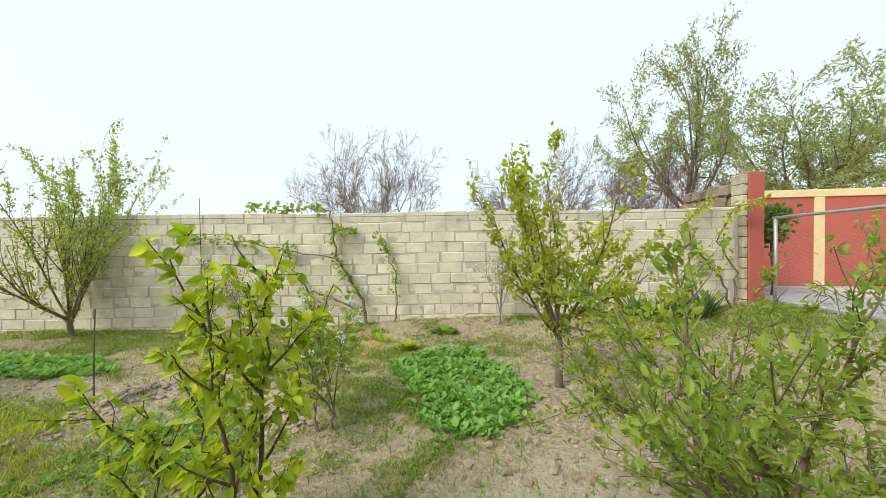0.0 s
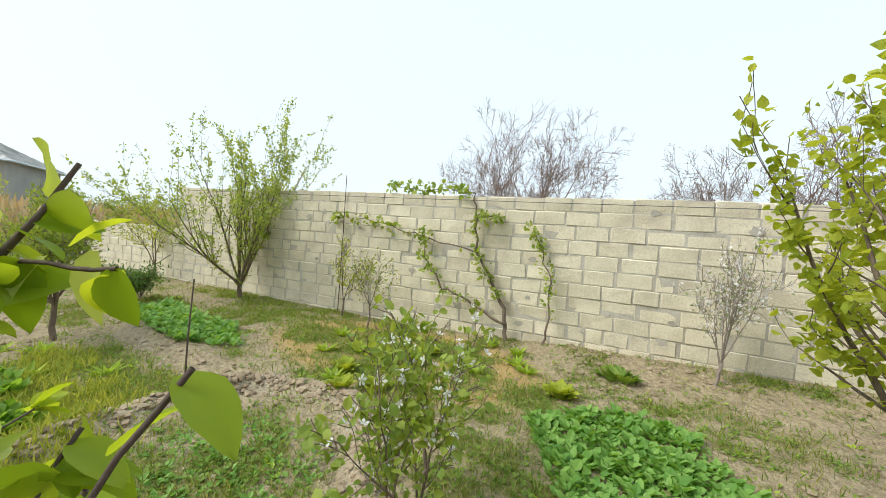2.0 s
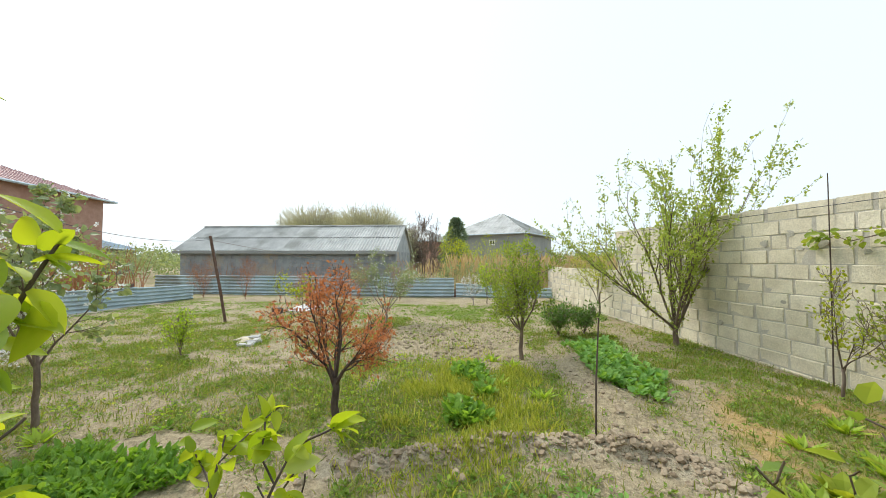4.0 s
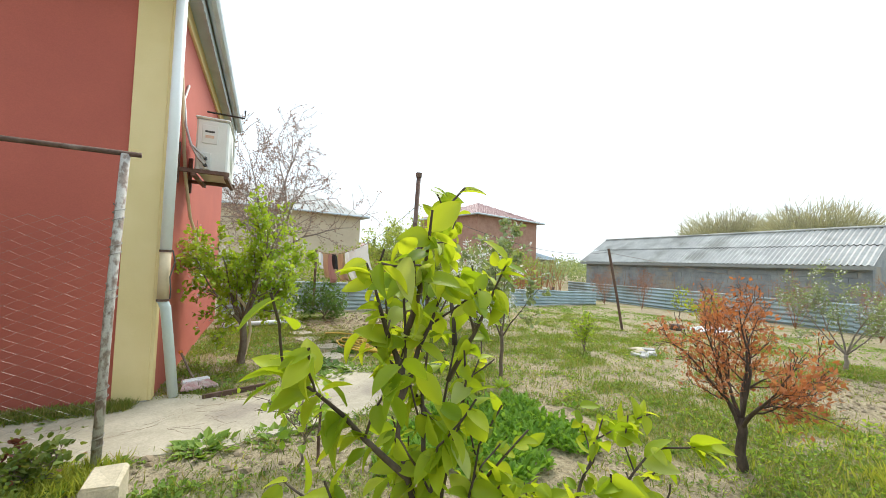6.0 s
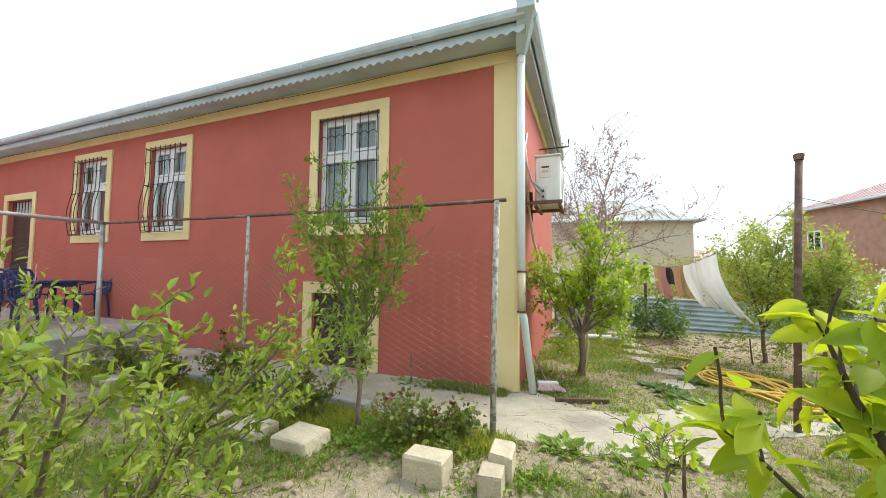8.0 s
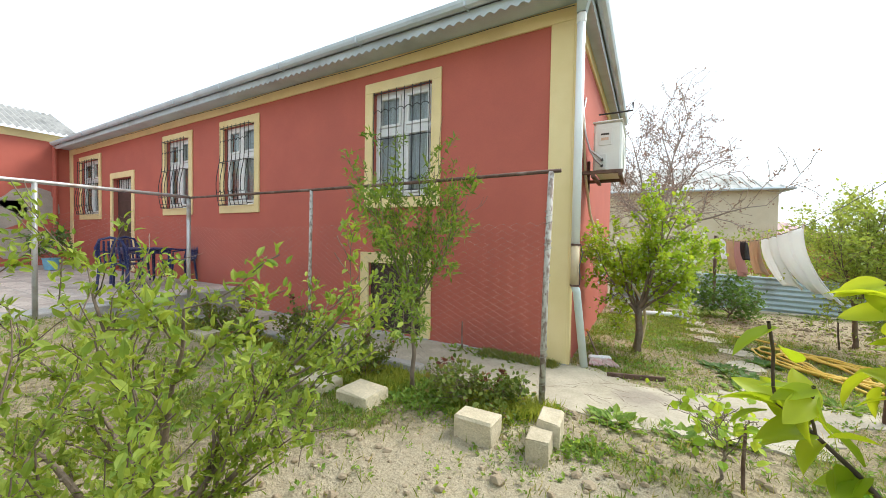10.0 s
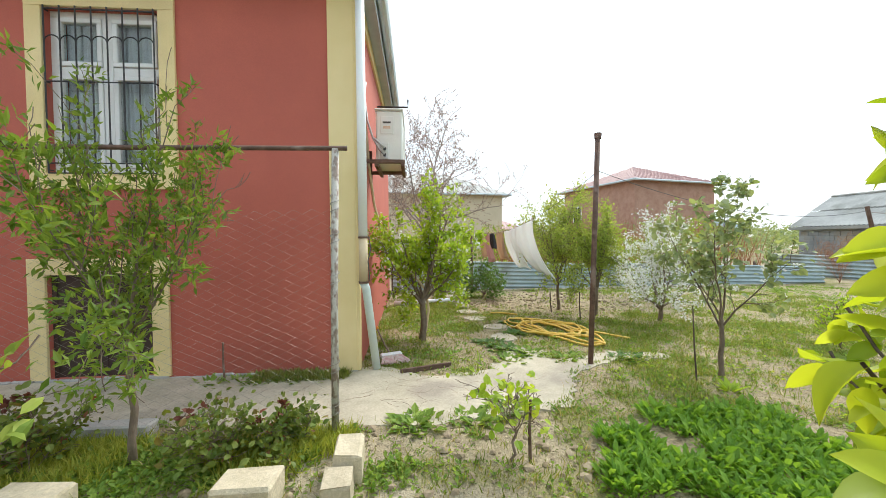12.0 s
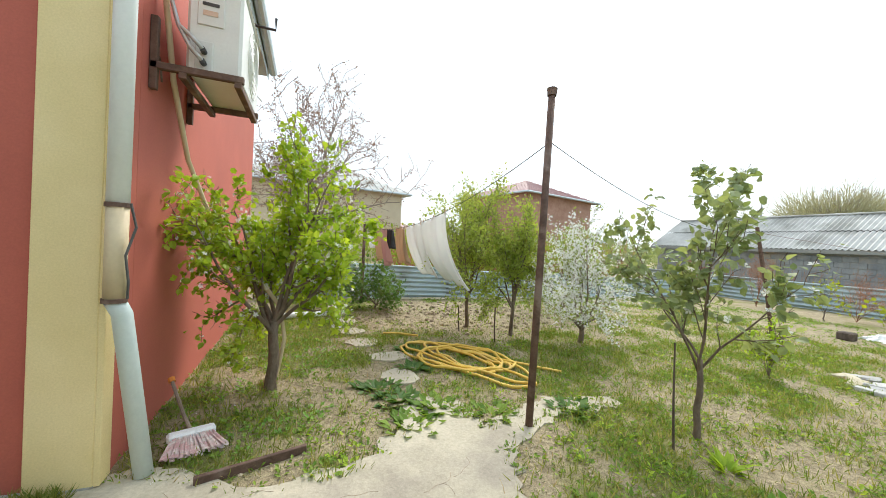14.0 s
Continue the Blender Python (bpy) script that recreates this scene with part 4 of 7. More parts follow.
# ---- the air conditioner on the side wall ----
def air_conditioner():
    x0, x1, y0, y1, z0 = 1.46, 1.76, -2.60, -3.40, 2.22
    a = thing("air_conditioner", (1.6, -3.0, z0), "off-white outdoor air conditioner unit on a rusty bracket", "air conditioner")

    def loc(p):
        return (p[0] - 1.6, p[1] + 3.0, p[2] - z0)

    def bx(k, lo, hi, b=0.0):
        return k.box(loc(lo), loc(hi), b)

    bx(Build(), (x0, y1, z0), (x1, y0, z0 + 0.565), 0.018).ob("casing", AC_WHITE, a)
    bx(Build(), (x0 - 0.012, y1 - 0.01, z0 + 0.565), (x1 + 0.012, y0 + 0.012, z0 + 0.59), 0.01).ob("lid", AC_WHITE, a)
    bx(Build(), (x0 + 0.10, y0, z0 + 0.30), (x0 + 0.245, y0 + 0.008, z0 + 0.50), 0.004).ob("service_panel", AC_WHITE, a)
    bx(Build(), (x0 + 0.13, y0 + 0.008, z0 + 0.42), (x0 + 0.22, y0 + 0.012, z0 + 0.44), 0.001).ob("handle_slot", BLACK_STRIPE, a)
    bx(Build(), (x0 + 0.135, y0 + 0.009, z0 + 0.36), (x0 + 0.215, y0 + 0.012, z0 + 0.39)).ob("sticker", STICKER, a)
    bx(Build(), (x0 + 0.155, y0, z0 + 0.02), (x0 + 0.25, y0 + 0.012, z0 + 0.20), 0.004).ob("valve_plate", AC_WHITE, a)
    for z in (0.06, 0.13):
        Build().tube([loc((x0 + 0.20, y0 + 0.01, z0 + z)), loc((x0 + 0.20, y0 + 0.06, z0 + z))], 0.017, 8).ob("valve", CABLE, a)
    for k in range(2):
        pts = [(x0 + 0.20, y0 + 0.06, z0 + 0.06 + 0.07 * k), (x0 + 0.26, y0 + 0.07, z0 + 0.12 + 0.07 * k), (x0 + 0.33, y0 + 0.04, z0 + 0.25), (x1 + 0.09, y0 + 0.01, z0 + 0.45), (x1 + 0.13, y0 - 0.05, z0 + 0.75), (x1 + 0.14, y0 - 0.3, z0 + 1.0)]
        Build().tube([loc(p) for p in pts], 0.013, 6).ob("refrigerant_pipe", STEEL, a, smooth=True)
    # fan grille towards the garden
    for i in range(5):
        r = 0.05 + 0.045 * i
        Build().tube([loc((x0 - 0.008, -3.05 + r * math.cos(t * math.pi / 12), z0 + 0.28 + r * math.sin(t * math.pi / 12))) for t in range(25)], 0.004, 4).ob("fan_ring", AC_WHITE, a)
    bars = [((x0 - 0.02, y1 + 0.13, z0 - 0.075), (x0 + 0.02, y0 + 0.08, z0 - 0.04)), ((x1 - 0.03, y1 + 0.13, z0 - 0.075), (x1 + 0.01, y0 + 0.08, z0 - 0.04))]
    for y in (y0 + 0.06, y1 + 0.15):
        bars += [((x0 - 0.03, y - 0.02, z0 - 0.04), (1.91, y + 0.02, z0)), ((1.875, y - 0.02, z0 - 0.16), (1.912, y + 0.02, z0 + 0.26))]
    for lo, hi in bars:
        br = Build()
        bx(br, lo, hi, 0.003)
        br.ob("bracket_bar", RUST_PLAIN, a)


air_conditioner()
k = Build().tube([(1.90, -2.40, 3.55), (1.885, -2.55, 2.9), (1.86, -2.75, 2.2), (1.83, -3.0, 1.75), (1.74, -3.3, 1.36), (1.5, -3.27, 1.0), (1.30, -3.2, 0.80), (1.20, -3.2, 0.66), (1.155, -3.2, 0.4), (1.20, -3.22, 0.1), (1.3, -3.25, 0.02)], 0.017, 8)
tagged(k.ob("cream_hose", TUBE_CREAM, None, "", True), "cream rubber drain hose hanging down to the pear tree", "hose")


# ---- concrete apron, stepping stones and kerb ----
def rag(poly, seed, step=0.09, amp=0.035):
    """A polygon's outline broken into a ragged line."""
    rng, out = random.Random(seed), []
    for (ax, ay), (bx, by) in zip(poly, poly[1:] + poly[:1]):
        n = max(1, int(math.hypot(bx - ax, by - ay) / step))
        for i in range(n):
            u = i / n
            out.append((ax + (bx - ax) * u + rng.uniform(-amp, amp), ay + (by - ay) * u + rng.uniform(-amp, amp)))
    return out


def slab(name, ring, thick, mat, lift):
    bm = bmesh.new()
    top = [bm.verts.new((x, y, float(lie(x, y)) + lift)) for x, y in ring]
    low = [bm.verts.new((x, y, float(lie(x, y)) + lift - thick)) for x, y in ring]
    face = bm.faces.new(top)
    n = len(ring)
    for i in range(n):
        bm.faces.new((top[i], low[i], low[(i + 1) % n], top[(i + 1) % n]))
    bmesh.ops.triangulate(bm, faces=[face])
    bmesh.ops.recalc_face_normals(bm, faces=bm.faces[:])
    me = bpy.data.meshes.new(name)
    bm.to_mesh(me)
    bm.free()
    me.materials.append(mat)
    return new(name, me)


tagged(slab("concrete_path", rag(APRON, 3, 0.07, 0.045), 0.12, CONCRETE, 0.011), "worn cracked concrete path round the house corner", "path", kind="structure")
for i, (x, y, rx, ry) in enumerate(STEPS):
    rng = random.Random(i)
    ring = [(x + rx * rng.uniform(0.8, 1.1) * math.cos(a * 0.5236), y + ry * rng.uniform(0.8, 1.1) * math.sin(a * 0.5236)) for a in range(12)]
    tagged(slab("stepping_stone", ring, 0.07, CONCRETE, 0.016), "pale irregular concrete stepping slab set in weeds", "paving slab", "stepping slabs to the back fence")
# hairline cracks in the path
rng = random.Random(12)
crack = Build()
for _ in range(40):
    x, y, a = rng.uniform(0.2, 3.2), rng.uniform(-1.85, -1.15), rng.uniform(0, 6.28)
    pts = []
    for _ in range(9):
        pts.append((x, y, float(lie(x, y)) + 0.0115))
        a += rng.uniform(-0.6, 0.6)
        x, y = x + 0.03 * math.cos(a), y + 0.028 * math.sin(a)
    if inside([p[0] for p in pts], [p[1] for p in pts], APRON).all():
        crack.tube(pts, 0.001, 4)
tagged(crack.ob("path_cracks", ROUGH_STONE), "hairline cracks in the concrete path", "cracks", kind="stuff")
tagged(Build().box((3.15, -1.12, -0.1), (7.7, -1.0, 0.085), 0.012).ob("kerb", GREY_CONCRETE), "low concrete kerb of the front strip", "kerb", kind="structure")
tagged(Build().box((-0.07, 0, 0.0), (0.07, 8.1, 0.43), 0.012).ob("courtyard_edge", GREY_CONCRETE), "concrete edge of the raised courtyard", "kerb", kind="structure").matrix_world = pose(7.71, -1.3, 0, 0, 0, 9.3)


# ---- loose limestone blocks along the bed ----
def loose_block(place, size, rz, label, tilt=(0, 0), seed=0):
    me = block_mesh("stone_block", *size, seed, 0.009, 0.009, STONE_B)
    o = new("stone_block", me)
    o.matrix_world = pose(place[0], place[1], on(*place, 0.015), tilt[0], tilt[1], rz)
    return tagged(o, label, "stone block", "limestone blocks edging the flower bed")


loose_block((2.18, -0.18), (0.28, 0.2, 0.19), 178, "upright pale limestone block standing in the soil", seed=1)
loose_block((1.815, -0.27), (0.2, 0.15, 0.16), 94, "sawn limestone block standing beside another", seed=2)
loose_block((1.80, -0.49), (0.22, 0.15, 0.2), 93, "sawn limestone block next to the fence post", seed=3)
loose_block((3.25, -0.14), (0.34, 0.27, 0.12), 176, "rough broken limestone block with a rounded edge", (3, 0), 4)
loose_block((3.77, -0.17), (0.33, 0.24, 0.10), 175, "flat dusty limestone slab in the bed edge", (2, 0), 5)
loose_block((4.30, -0.2), (0.30, 0.24, 0.09), 172, "flat limestone slab half sunk in the bed", seed=6)
loose_block((5.05, -0.3), (0.4, 0.24, 0.09), 170, "flat limestone slab half sunk in the bed", seed=7)
loose_block((6.2, -0.4), (0.4, 0.24, 0.1), 176, "flat limestone slab half sunk in the bed", seed=8)


# ---- chain-link fence ----
def chain(k, p0, p1, z0, z1, cell=0.062, r=0.0011):
    """Zigzag wires between two plan points."""
    (ax, ay), (bx, by) = p0, p1
    L = math.hypot(bx - ax, by - ay)
    dx, dy = (bx - ax) / L, (by - ay) / L
    n, m = int(L / cell), int((z1 - z0) / (cell * 0.5))
    for i in range(n):
        pts = []
        for j in range(m + 1):
            s = (i + (0.48 if (i + j) % 2 == 0 else -0.48) + 0.5) * cell
            u = min(max(s, 0), L)
            sag = 0.03 * math.sin(u * 1.1) * (j / m) + 0.012 * math.sin(u * 3 + j * 0.2)
            pts.append((ax + dx * u - dy * sag, ay + dy * u + dx * sag, z0 + j * cell * 0.5 - 0.06 * (j / m) * math.sin(math.pi * (u % 2.85) / 2.85) * 0.5))
        k.tube(pts, r, 3, False)


def link_fence():
    f = thing("chain_link_fence", (1.88, -0.95, 0.0), "chain-link fence on rusty pipe posts with a top rail", "fence")

    def loc(p):
        return (p[0] - 1.88, p[1] + 0.95, p[2])

    posts = (((1.885, -0.90, -0.1), (1.88, -1.02, 1.96), 0.025, RUST), ((4.76, -1.0, -0.1), (4.745, -1.0, 1.95), 0.02, RUST), ((7.58, -1.0, -0.1), (7.57, -0.99, 1.97), 0.03, STEEL), ((7.29, 0.75, 0.2), (7.29, 0.74, 1.95), 0.026, STEEL), ((6.78, 3.7, 0.2), (6.78, 3.7, 1.87), 0.026, STEEL), ((6.25, 6.55, 0.2), (6.25, 6.55, 1.77), 0.026, STEEL))
    for a, b, r, m in posts:
        mid = ((a[0] + b[0]) / 2 + 0.008, (a[1] + b[1]) / 2, (a[2] + b[2]) / 2)
        Build().tube([loc(a), loc(mid), loc(b)], r, 10).ob("post", m, f, smooth=True)
    Build().tube([loc((1.80, -1.02, 1.965)), loc((3.2, -1.02, 1.955)), loc((4.75, -1.0, 1.955)), loc((6.2, -0.99, 1.965)), loc((7.57, -0.99, 1.975))], 0.017, 8).ob("rail", RUST_PLAIN, f, smooth=True)
    Build().tube([loc((7.57, -1.0, 1.985)), loc((7.29, 0.74, 1.96)), loc((6.78, 3.7, 1.88)), loc((6.25, 6.6, 1.78))], 0.025, 8).ob("rail", STEEL, f, smooth=True)
    for n, (p0, p1, z0, z1) in enumerate((((1.9, -0.93), (4.74, -1.0), 0.02, 1.56), ((4.76, -1.0), (7.56, -1.0), 0.03, 1.54), ((7.57, -0.95), (6.79, 3.68), 0.42, 1.66), ((6.78, 3.7), (6.25, 6.53), 0.42, 1.56))):
        k = Build()
        chain(k, p0, p1, z0, z1)
        k.v = [loc(v) for v in k.v]
        k.ob("wire_mesh", WIRE, f)
    for z in (0.14, 0.42, 1.02, 1.30, 1.52):
        k = Build().tube([loc((1.885 + 0.03 * math.cos(a * 0.7), -0.905 - z * 0.058 + 0.03 * math.sin(a * 0.7), z + 0.006 * a)) for a in range(20)], 0.003, 4)
        k.ob("tie_wire", WIRE, f)


link_fence()


# ---- corrugated sheet fences and low stub wall ----
def sheet_mesh(length, h, waves, amp=0.022, across=True, n_per=8):
    """Corrugated sheet, waves running up its height, in the x-z plane, base at z 0."""
    v, f = [], []
    n = waves * n_per
    for i in range(n + 1):
        z = h * i / n
        y = amp * math.sin(2 * math.pi * i / n_per)
        v += [(0, y, z), (length, y, z), (0, y + 0.004, z), (length, y + 0.004, z)]
    for i in range(n):
        a = 4 * i
        f += [(a, a + 1, a + 5, a + 4), (a + 2, a + 6, a + 7, a + 3)]
    return v, f


def sheet_fence(name, p0, dirdeg, lengths, base_z, h, waves, label, lean=0.0, drop=0.0):
    t = thing(name, (*p0, base_z), label, "fence", rz=dirdeg)
    x = 0.0
    rng = random.Random(len(lengths) + int(dirdeg))
    for i, L in enumerate(lengths):
        v, f = sheet_mesh(L + 0.08, h, waves)
        o = mesh_ob("sheet", v, f, SHEET, t, smooth=True)
        o.matrix_basis = pose(x, 0.012 * (i % 2), -drop * i + rng.uniform(-0.02, 0.02), lean * (0.5 + 0.5 * i / max(1, len(lengths) - 1)) if lean else 0, rng.uniform(-0.6, 0.6) + (1.5 if drop else 0), 0)
        Build().box((x - 0.03, 0.03, -0.4), (x + 0.03, 0.08, h * 0.8)).ob("post", RUST_PLAIN, t)
        x += L
    return t


sheet_fence("sheet_fence", (-11.8, -10.7), 90, [2.3] * 5, -0.51, 1.2, 10, "blue-grey corrugated metal fence on a low stone footing")
sheet_fence("sheet_fence", (-11.85, 0.9), 90, [2.2, 2.2], -0.52, 1.02, 8, "leaning corrugated metal fence with sagging sheets", lean=-14, drop=0.10)
sheet_fence("sheet_fence", (-11.5, 3.4), 75, [1.3], -0.85, 0.75, 7, "fallen corrugated metal sheet beside the block wall", lean=-30)
sheet_fence("sheet_fence", (1.9, -7.7), 180, [2.0] * 6, -0.02, 0.82, 8, "pale corrugated metal fence along the back of the garden", drop=0.055)


def stub_wall(p0, deg, n, z):
    w = thing("stub_wall", (*p0, z), "low footing wall of weathered limestone blocks", "wall", "", "structure", deg)
    ms = [block_mesh("footing_stone", 0.38, 0.2, 0.155, 200 + i, 0.012, 0.008, STONE_B) for i in range(4)]
    for c in range(2):
        for i in range(n):
            piece("footing_stone", ms[(i * 7 + c) % 4], w, pose(0.2 + i * 0.4 + 0.2 * c, -0.1, c * 0.165))
    return w


stub_wall((-11.78, -10.5), 90, 30, -0.86)
stub_wall((1.8, -7.62), 180, 26, -0.30)


# ---- shed beyond the fence ----
def shed():
    s = thing("shed", (-15.8, -7.3, -1.0), "long grey block shed with a corrugated asbestos roof", "shed")

    def loc(p):
        return (p[0] + 15.8, p[1] + 7.3, p[2] + 1.0)

    Build().box(loc((-19.4, -13.3, -1.0)), loc((-15.85, -2.2, 1.72))).ob("wall", GREY_BLOCK, s)
    k = Build()
    rng = random.Random(2)
    for c in range(14):
        y = -13.3 + 0.2 * (c % 2)
        while y < -2.5:
            if rng.random() > 0.06:
                z = -1.0 + c * 0.195
                k.box(loc((-15.86, y, z)), loc((-15.83 + rng.uniform(-0.005, 0.008), y + 0.38, z + 0.178)), 0.006)
            y += 0.4
    tagged(k.ob("masonry", GREY_BLOCK, s), kind="stuff")
    for side, (ex, rx) in enumerate(((-15.55, -17.7), (-19.75, -17.7))):
        for part_i in range(2):
            q = Build()
            y0, y1 = -13.5 + 5.7 * part_i, -13.5 + 5.7 * (part_i + 1)
            n = 38 * 4
            for i in range(n + 1):
                y = y0 + (y1 - y0) * i / n
                dz = 0.03 * math.sin(i * math.pi / 2)
                q.v += [loc((ex, y, 1.74 + dz)), loc(((ex + rx) / 2, y, 2.42 + dz)), loc(((ex + rx) / 2, y, 2.45 + dz)), loc((rx, y, 3.12 + dz))]
            q.f = [(4 * i, 4 * i + 1, 4 * i + 5, 4 * i + 4) for i in range(n)] + [(4 * i + 2, 4 * i + 3, 4 * i + 7, 4 * i + 6) for i in range(n)]
            q.ob("roof_sheet", SLATE, s)
    for y in (-13.3, -2.32):
        g = Build()
        g.v = [loc((-15.85, y, 1.72)), loc((-19.4, y, 1.72)), loc((-17.65, y, 3.05)), loc((-15.85, y + 0.1, 1.72)), loc((-19.4, y + 0.1, 1.72)), loc((-17.65, y + 0.1, 3.05))]
        g.f = [(0, 1, 2), (5, 4, 3), (0, 2, 5, 3), (1, 4, 5, 2)]
        g.ob("gable", GREY_BLOCK, s)
    Build().box(loc((-15.6, -13.5, 1.60)), loc((-15.55, -2.1, 1.72))).ob("fascia", GREY_WALL, s)
    Build().box(loc((-17.8, -13.5, 3.10)), loc((-17.6, -2.1, 3.17)), 0.02).ob("ridge_cap", SLATE, s)


shed()


# ---- houses in the distance ----
def far_house(place, rz, size, wall_h, roof_h, wall_mat, roof_mat, label, windows=(), eave=0.5, ridge=0.35):
    h = thing("house", place, label, "house", "", "", rz)
    W, D = size
    Build().box((-W / 2, -D / 2, 0), (W / 2, D / 2, wall_h)).ob("wall", wall_mat, h)
    r = Build()
    e, q = eave, max(0.01, (W - D) / 2 * 1.0 if W > D else 0.01)
    n = 40
    a, b, c, d = (-W / 2 - e, -D / 2 - e), (W / 2 + e, -D / 2 - e), (W / 2 + e, D / 2 + e), (-W / 2 - e, D / 2 + e)
    z = wall_h
    top = [(-q, 0, z + roof_h), (q, 0, z + roof_h)]
    r.v = [(*a, z), (*b, z), (*c, z), (*d, z), *top]
    r.f = [(0, 1, 5, 4), (1, 2, 5), (2, 3, 4, 5), (3, 0, 4), (3, 2, 1, 0)]
    roof = r.ob("roof", roof_mat, h)
    # standing ribs give the sheets their lines
    k = Build()
    for (p, s, t0, t1) in ((a, b, 4, 5), (b, c, 5, 5), (c, d, 5, 4), (d, a, 4, 4)):
        m = int(math.hypot(s[0] - p[0], s[1] - p[1]) / 0.45)
        for i in range(1, m):
            u = i / m
            base = Vector((p[0] + (s[0] - p[0]) * u, p[1] + (s[1] - p[1]) * u, z))
            A, B2, C, D2 = Vector((*p, z)), Vector((*s, z)), Vector(r.v[t1]), Vector(r.v[t0])
            up = ((C + D2) / 2 - (A + B2) / 2)
            L1, L2 = Vector(D2 - A), Vector(C - B2)
            along = (B2 - A).normalized()
            x = (base - A).dot(along)
            xa, xb, full = L1.dot(along), (C - A).dot(along), (B2 - A).length
            lim = x / xa if xa > 1e-6 and x < xa else ((full - x) / (full - xb) if x > xb and full - xb > 1e-6 else 1.0)
            perp = (L1 - along * xa)
            k.tube([base + Vector((0, 0, 0.02)), base + perp * max(0.0, min(1, lim)) + Vector((0, 0, 0.02))], 0.035, 3, False)
    tagged(k.ob("roof_ribs", roof_mat, roof), kind="stuff")
    for p, s in ((a, b), (b, c), (c, d), (d, a)):
        Build().tube([(*p, z), (*s, z)], 0.07, 5).ob("gutter", ZINC, h)
    for side, u, zz, w, hh in windows:
        wd = thing("window", (0, 0, 0), "", "")
        for key in list(wd.keys()):
            del wd[key]
        wd.parent = h
        if side == "f":
            wd.matrix_basis = pose(u, -D / 2, zz)
        elif side == "r":
            wd.matrix_basis = pose(W / 2, u, zz, 0, 0, 90)
        else:
            wd.matrix_basis = pose(-W / 2, u, zz, 0, 0, -90)
        fr = Build()
        t = 0.08
        fr.box((-w / 2, -0.05, 0), (w / 2, 0.02, t)).box((-w / 2, -0.05, hh - t), (w / 2, 0.02, hh)).box((-w / 2, -0.05, t), (-w / 2 + t, 0.02, hh - t)).box((w / 2 - t, -0.05, t), (w / 2, 0.02, hh - t)).box((-t / 2, -0.05, t), (t / 2, 0.02, hh - t))
        fr.ob("window_frame", PVC, wd)
        # opaque pane, the dark room behind it painted as near-black
        Build().box((-w / 2 + t, -0.03, t), (w / 2 - t, 0.0, hh - t)).ob("pane", DARK, wd)
    return h


far_house((0.6, -27.0, -0.6), 8, (10.4, 7.0), 5.05, 2.0, BEIGE, SLATE, "two-storey beige rendered house with a grey hipped roof", (("f", -1.5, 3.0, 1.3, 1.4), ("l", 0.5, 3.2, 0.9, 1.3)))
far_house((-16.3, -26.3, -1.0), 14, (7.6, 7.4), 6.2, 1.75, RED_BRICK, RED_TILE, "brick house with a dull red metal hipped roof", (("r", -2.0, 3.6, 1.0, 1.3), ("f", -3, 3.4, 0.9, 1.3)))
far_house((-44.0, 4.3, -1.4), 62, (9.5, 9.0), 5.6, 2.8, GREY_WALL, SLATE, "grey rendered two-storey house with a hipped asbestos roof", (("l", -3.0, 3.4, 0.8, 1.6), ("l", -1.5, 3.4, 0.8, 1.6), ("f", 1.0, 4.4, 0.7, 0.6)))
far_house((-42.0, -5.8, -1.4), 75, (6.5, 6.5), 4.8, 2.1, RED_BRICK, SLATE, "small brick house with white windows and hipped roof", (("f", 1.2, 2.4, 1.8, 1.4),))
far_house((-10.0, -46, -1.0), 0, (7.0, 6.0), 3.0, 1.7, BEIGE, RED_TILE, "low distant house with a dark red roof")
far_house((-24, -30, -1.2), 30, (7.0, 6.0), 3.3, 1.2, GREY_WALL, ZINC, "low grey distant outbuilding with a flat hipped roof")
mast = thing("lattice_mast", (-34, -18.6, -1.0), "thin steel lattice mast far behind the shed", "mast")
for a, b in ((0, 0), (0.5, 0), (0.25, 0.45)):
    Build().tube([(a, b, 0), (0.25, 0.15, 7.0)], 0.05, 4).ob("leg", STEEL, mast)
for i in range(9):
    u = i / 9
    Build().tube([(0.25 * u, 0.15 * u, 7 * u), (0.5 - 0.25 * u, 0.15 * u, 7 * u + 0.5)], 0.03, 3).ob("brace", STEEL, mast)


# ---- posts and clothes line ----
tagged(Build().tube([(-0.48, -2.05, -0.15), (-0.56, -2.13, 1.2), (-0.645, -2.22, 2.41)], 0.027, 10).ob("iron_pole", RUST_PLAIN, None, "", True), "tall rusty steel pole holding the clothes line", "pole")
tagged(Build().tube([(-0.644, -2.219, 2.395), (-0.648, -2.223, 2.45)], [0.034, 0.04], 10).ob("pole_cap", RUST_PLAIN, bpy.data.objects["iron_pole"]))
tagged(Build().tube([(-6.22, -3.44, -0.6), (-6.03, -3.55, 0.7), (-5.85, -3.65, 1.79)], 0.028, 8).ob("iron_post", RUST_PLAIN), "thin leaning rusty steel post in the garden", "post")
tagged(Build().tube([(-0.06, -7.2, -0.1), (-0.06, -7.2, 1.56)], 0.03, 8).ob("iron_post", RUST_PLAIN), "rusty steel post at the end of the clothes line", "post")


def sagging(a, b, sag, n=24):
    a, b = Vector(a), Vector(b)
    return [tuple(a + (b - a) * (i / n) - Vector((0, 0, sag * 4 * (i / n) * (1 - i / n)))) for i in range(n + 1)]


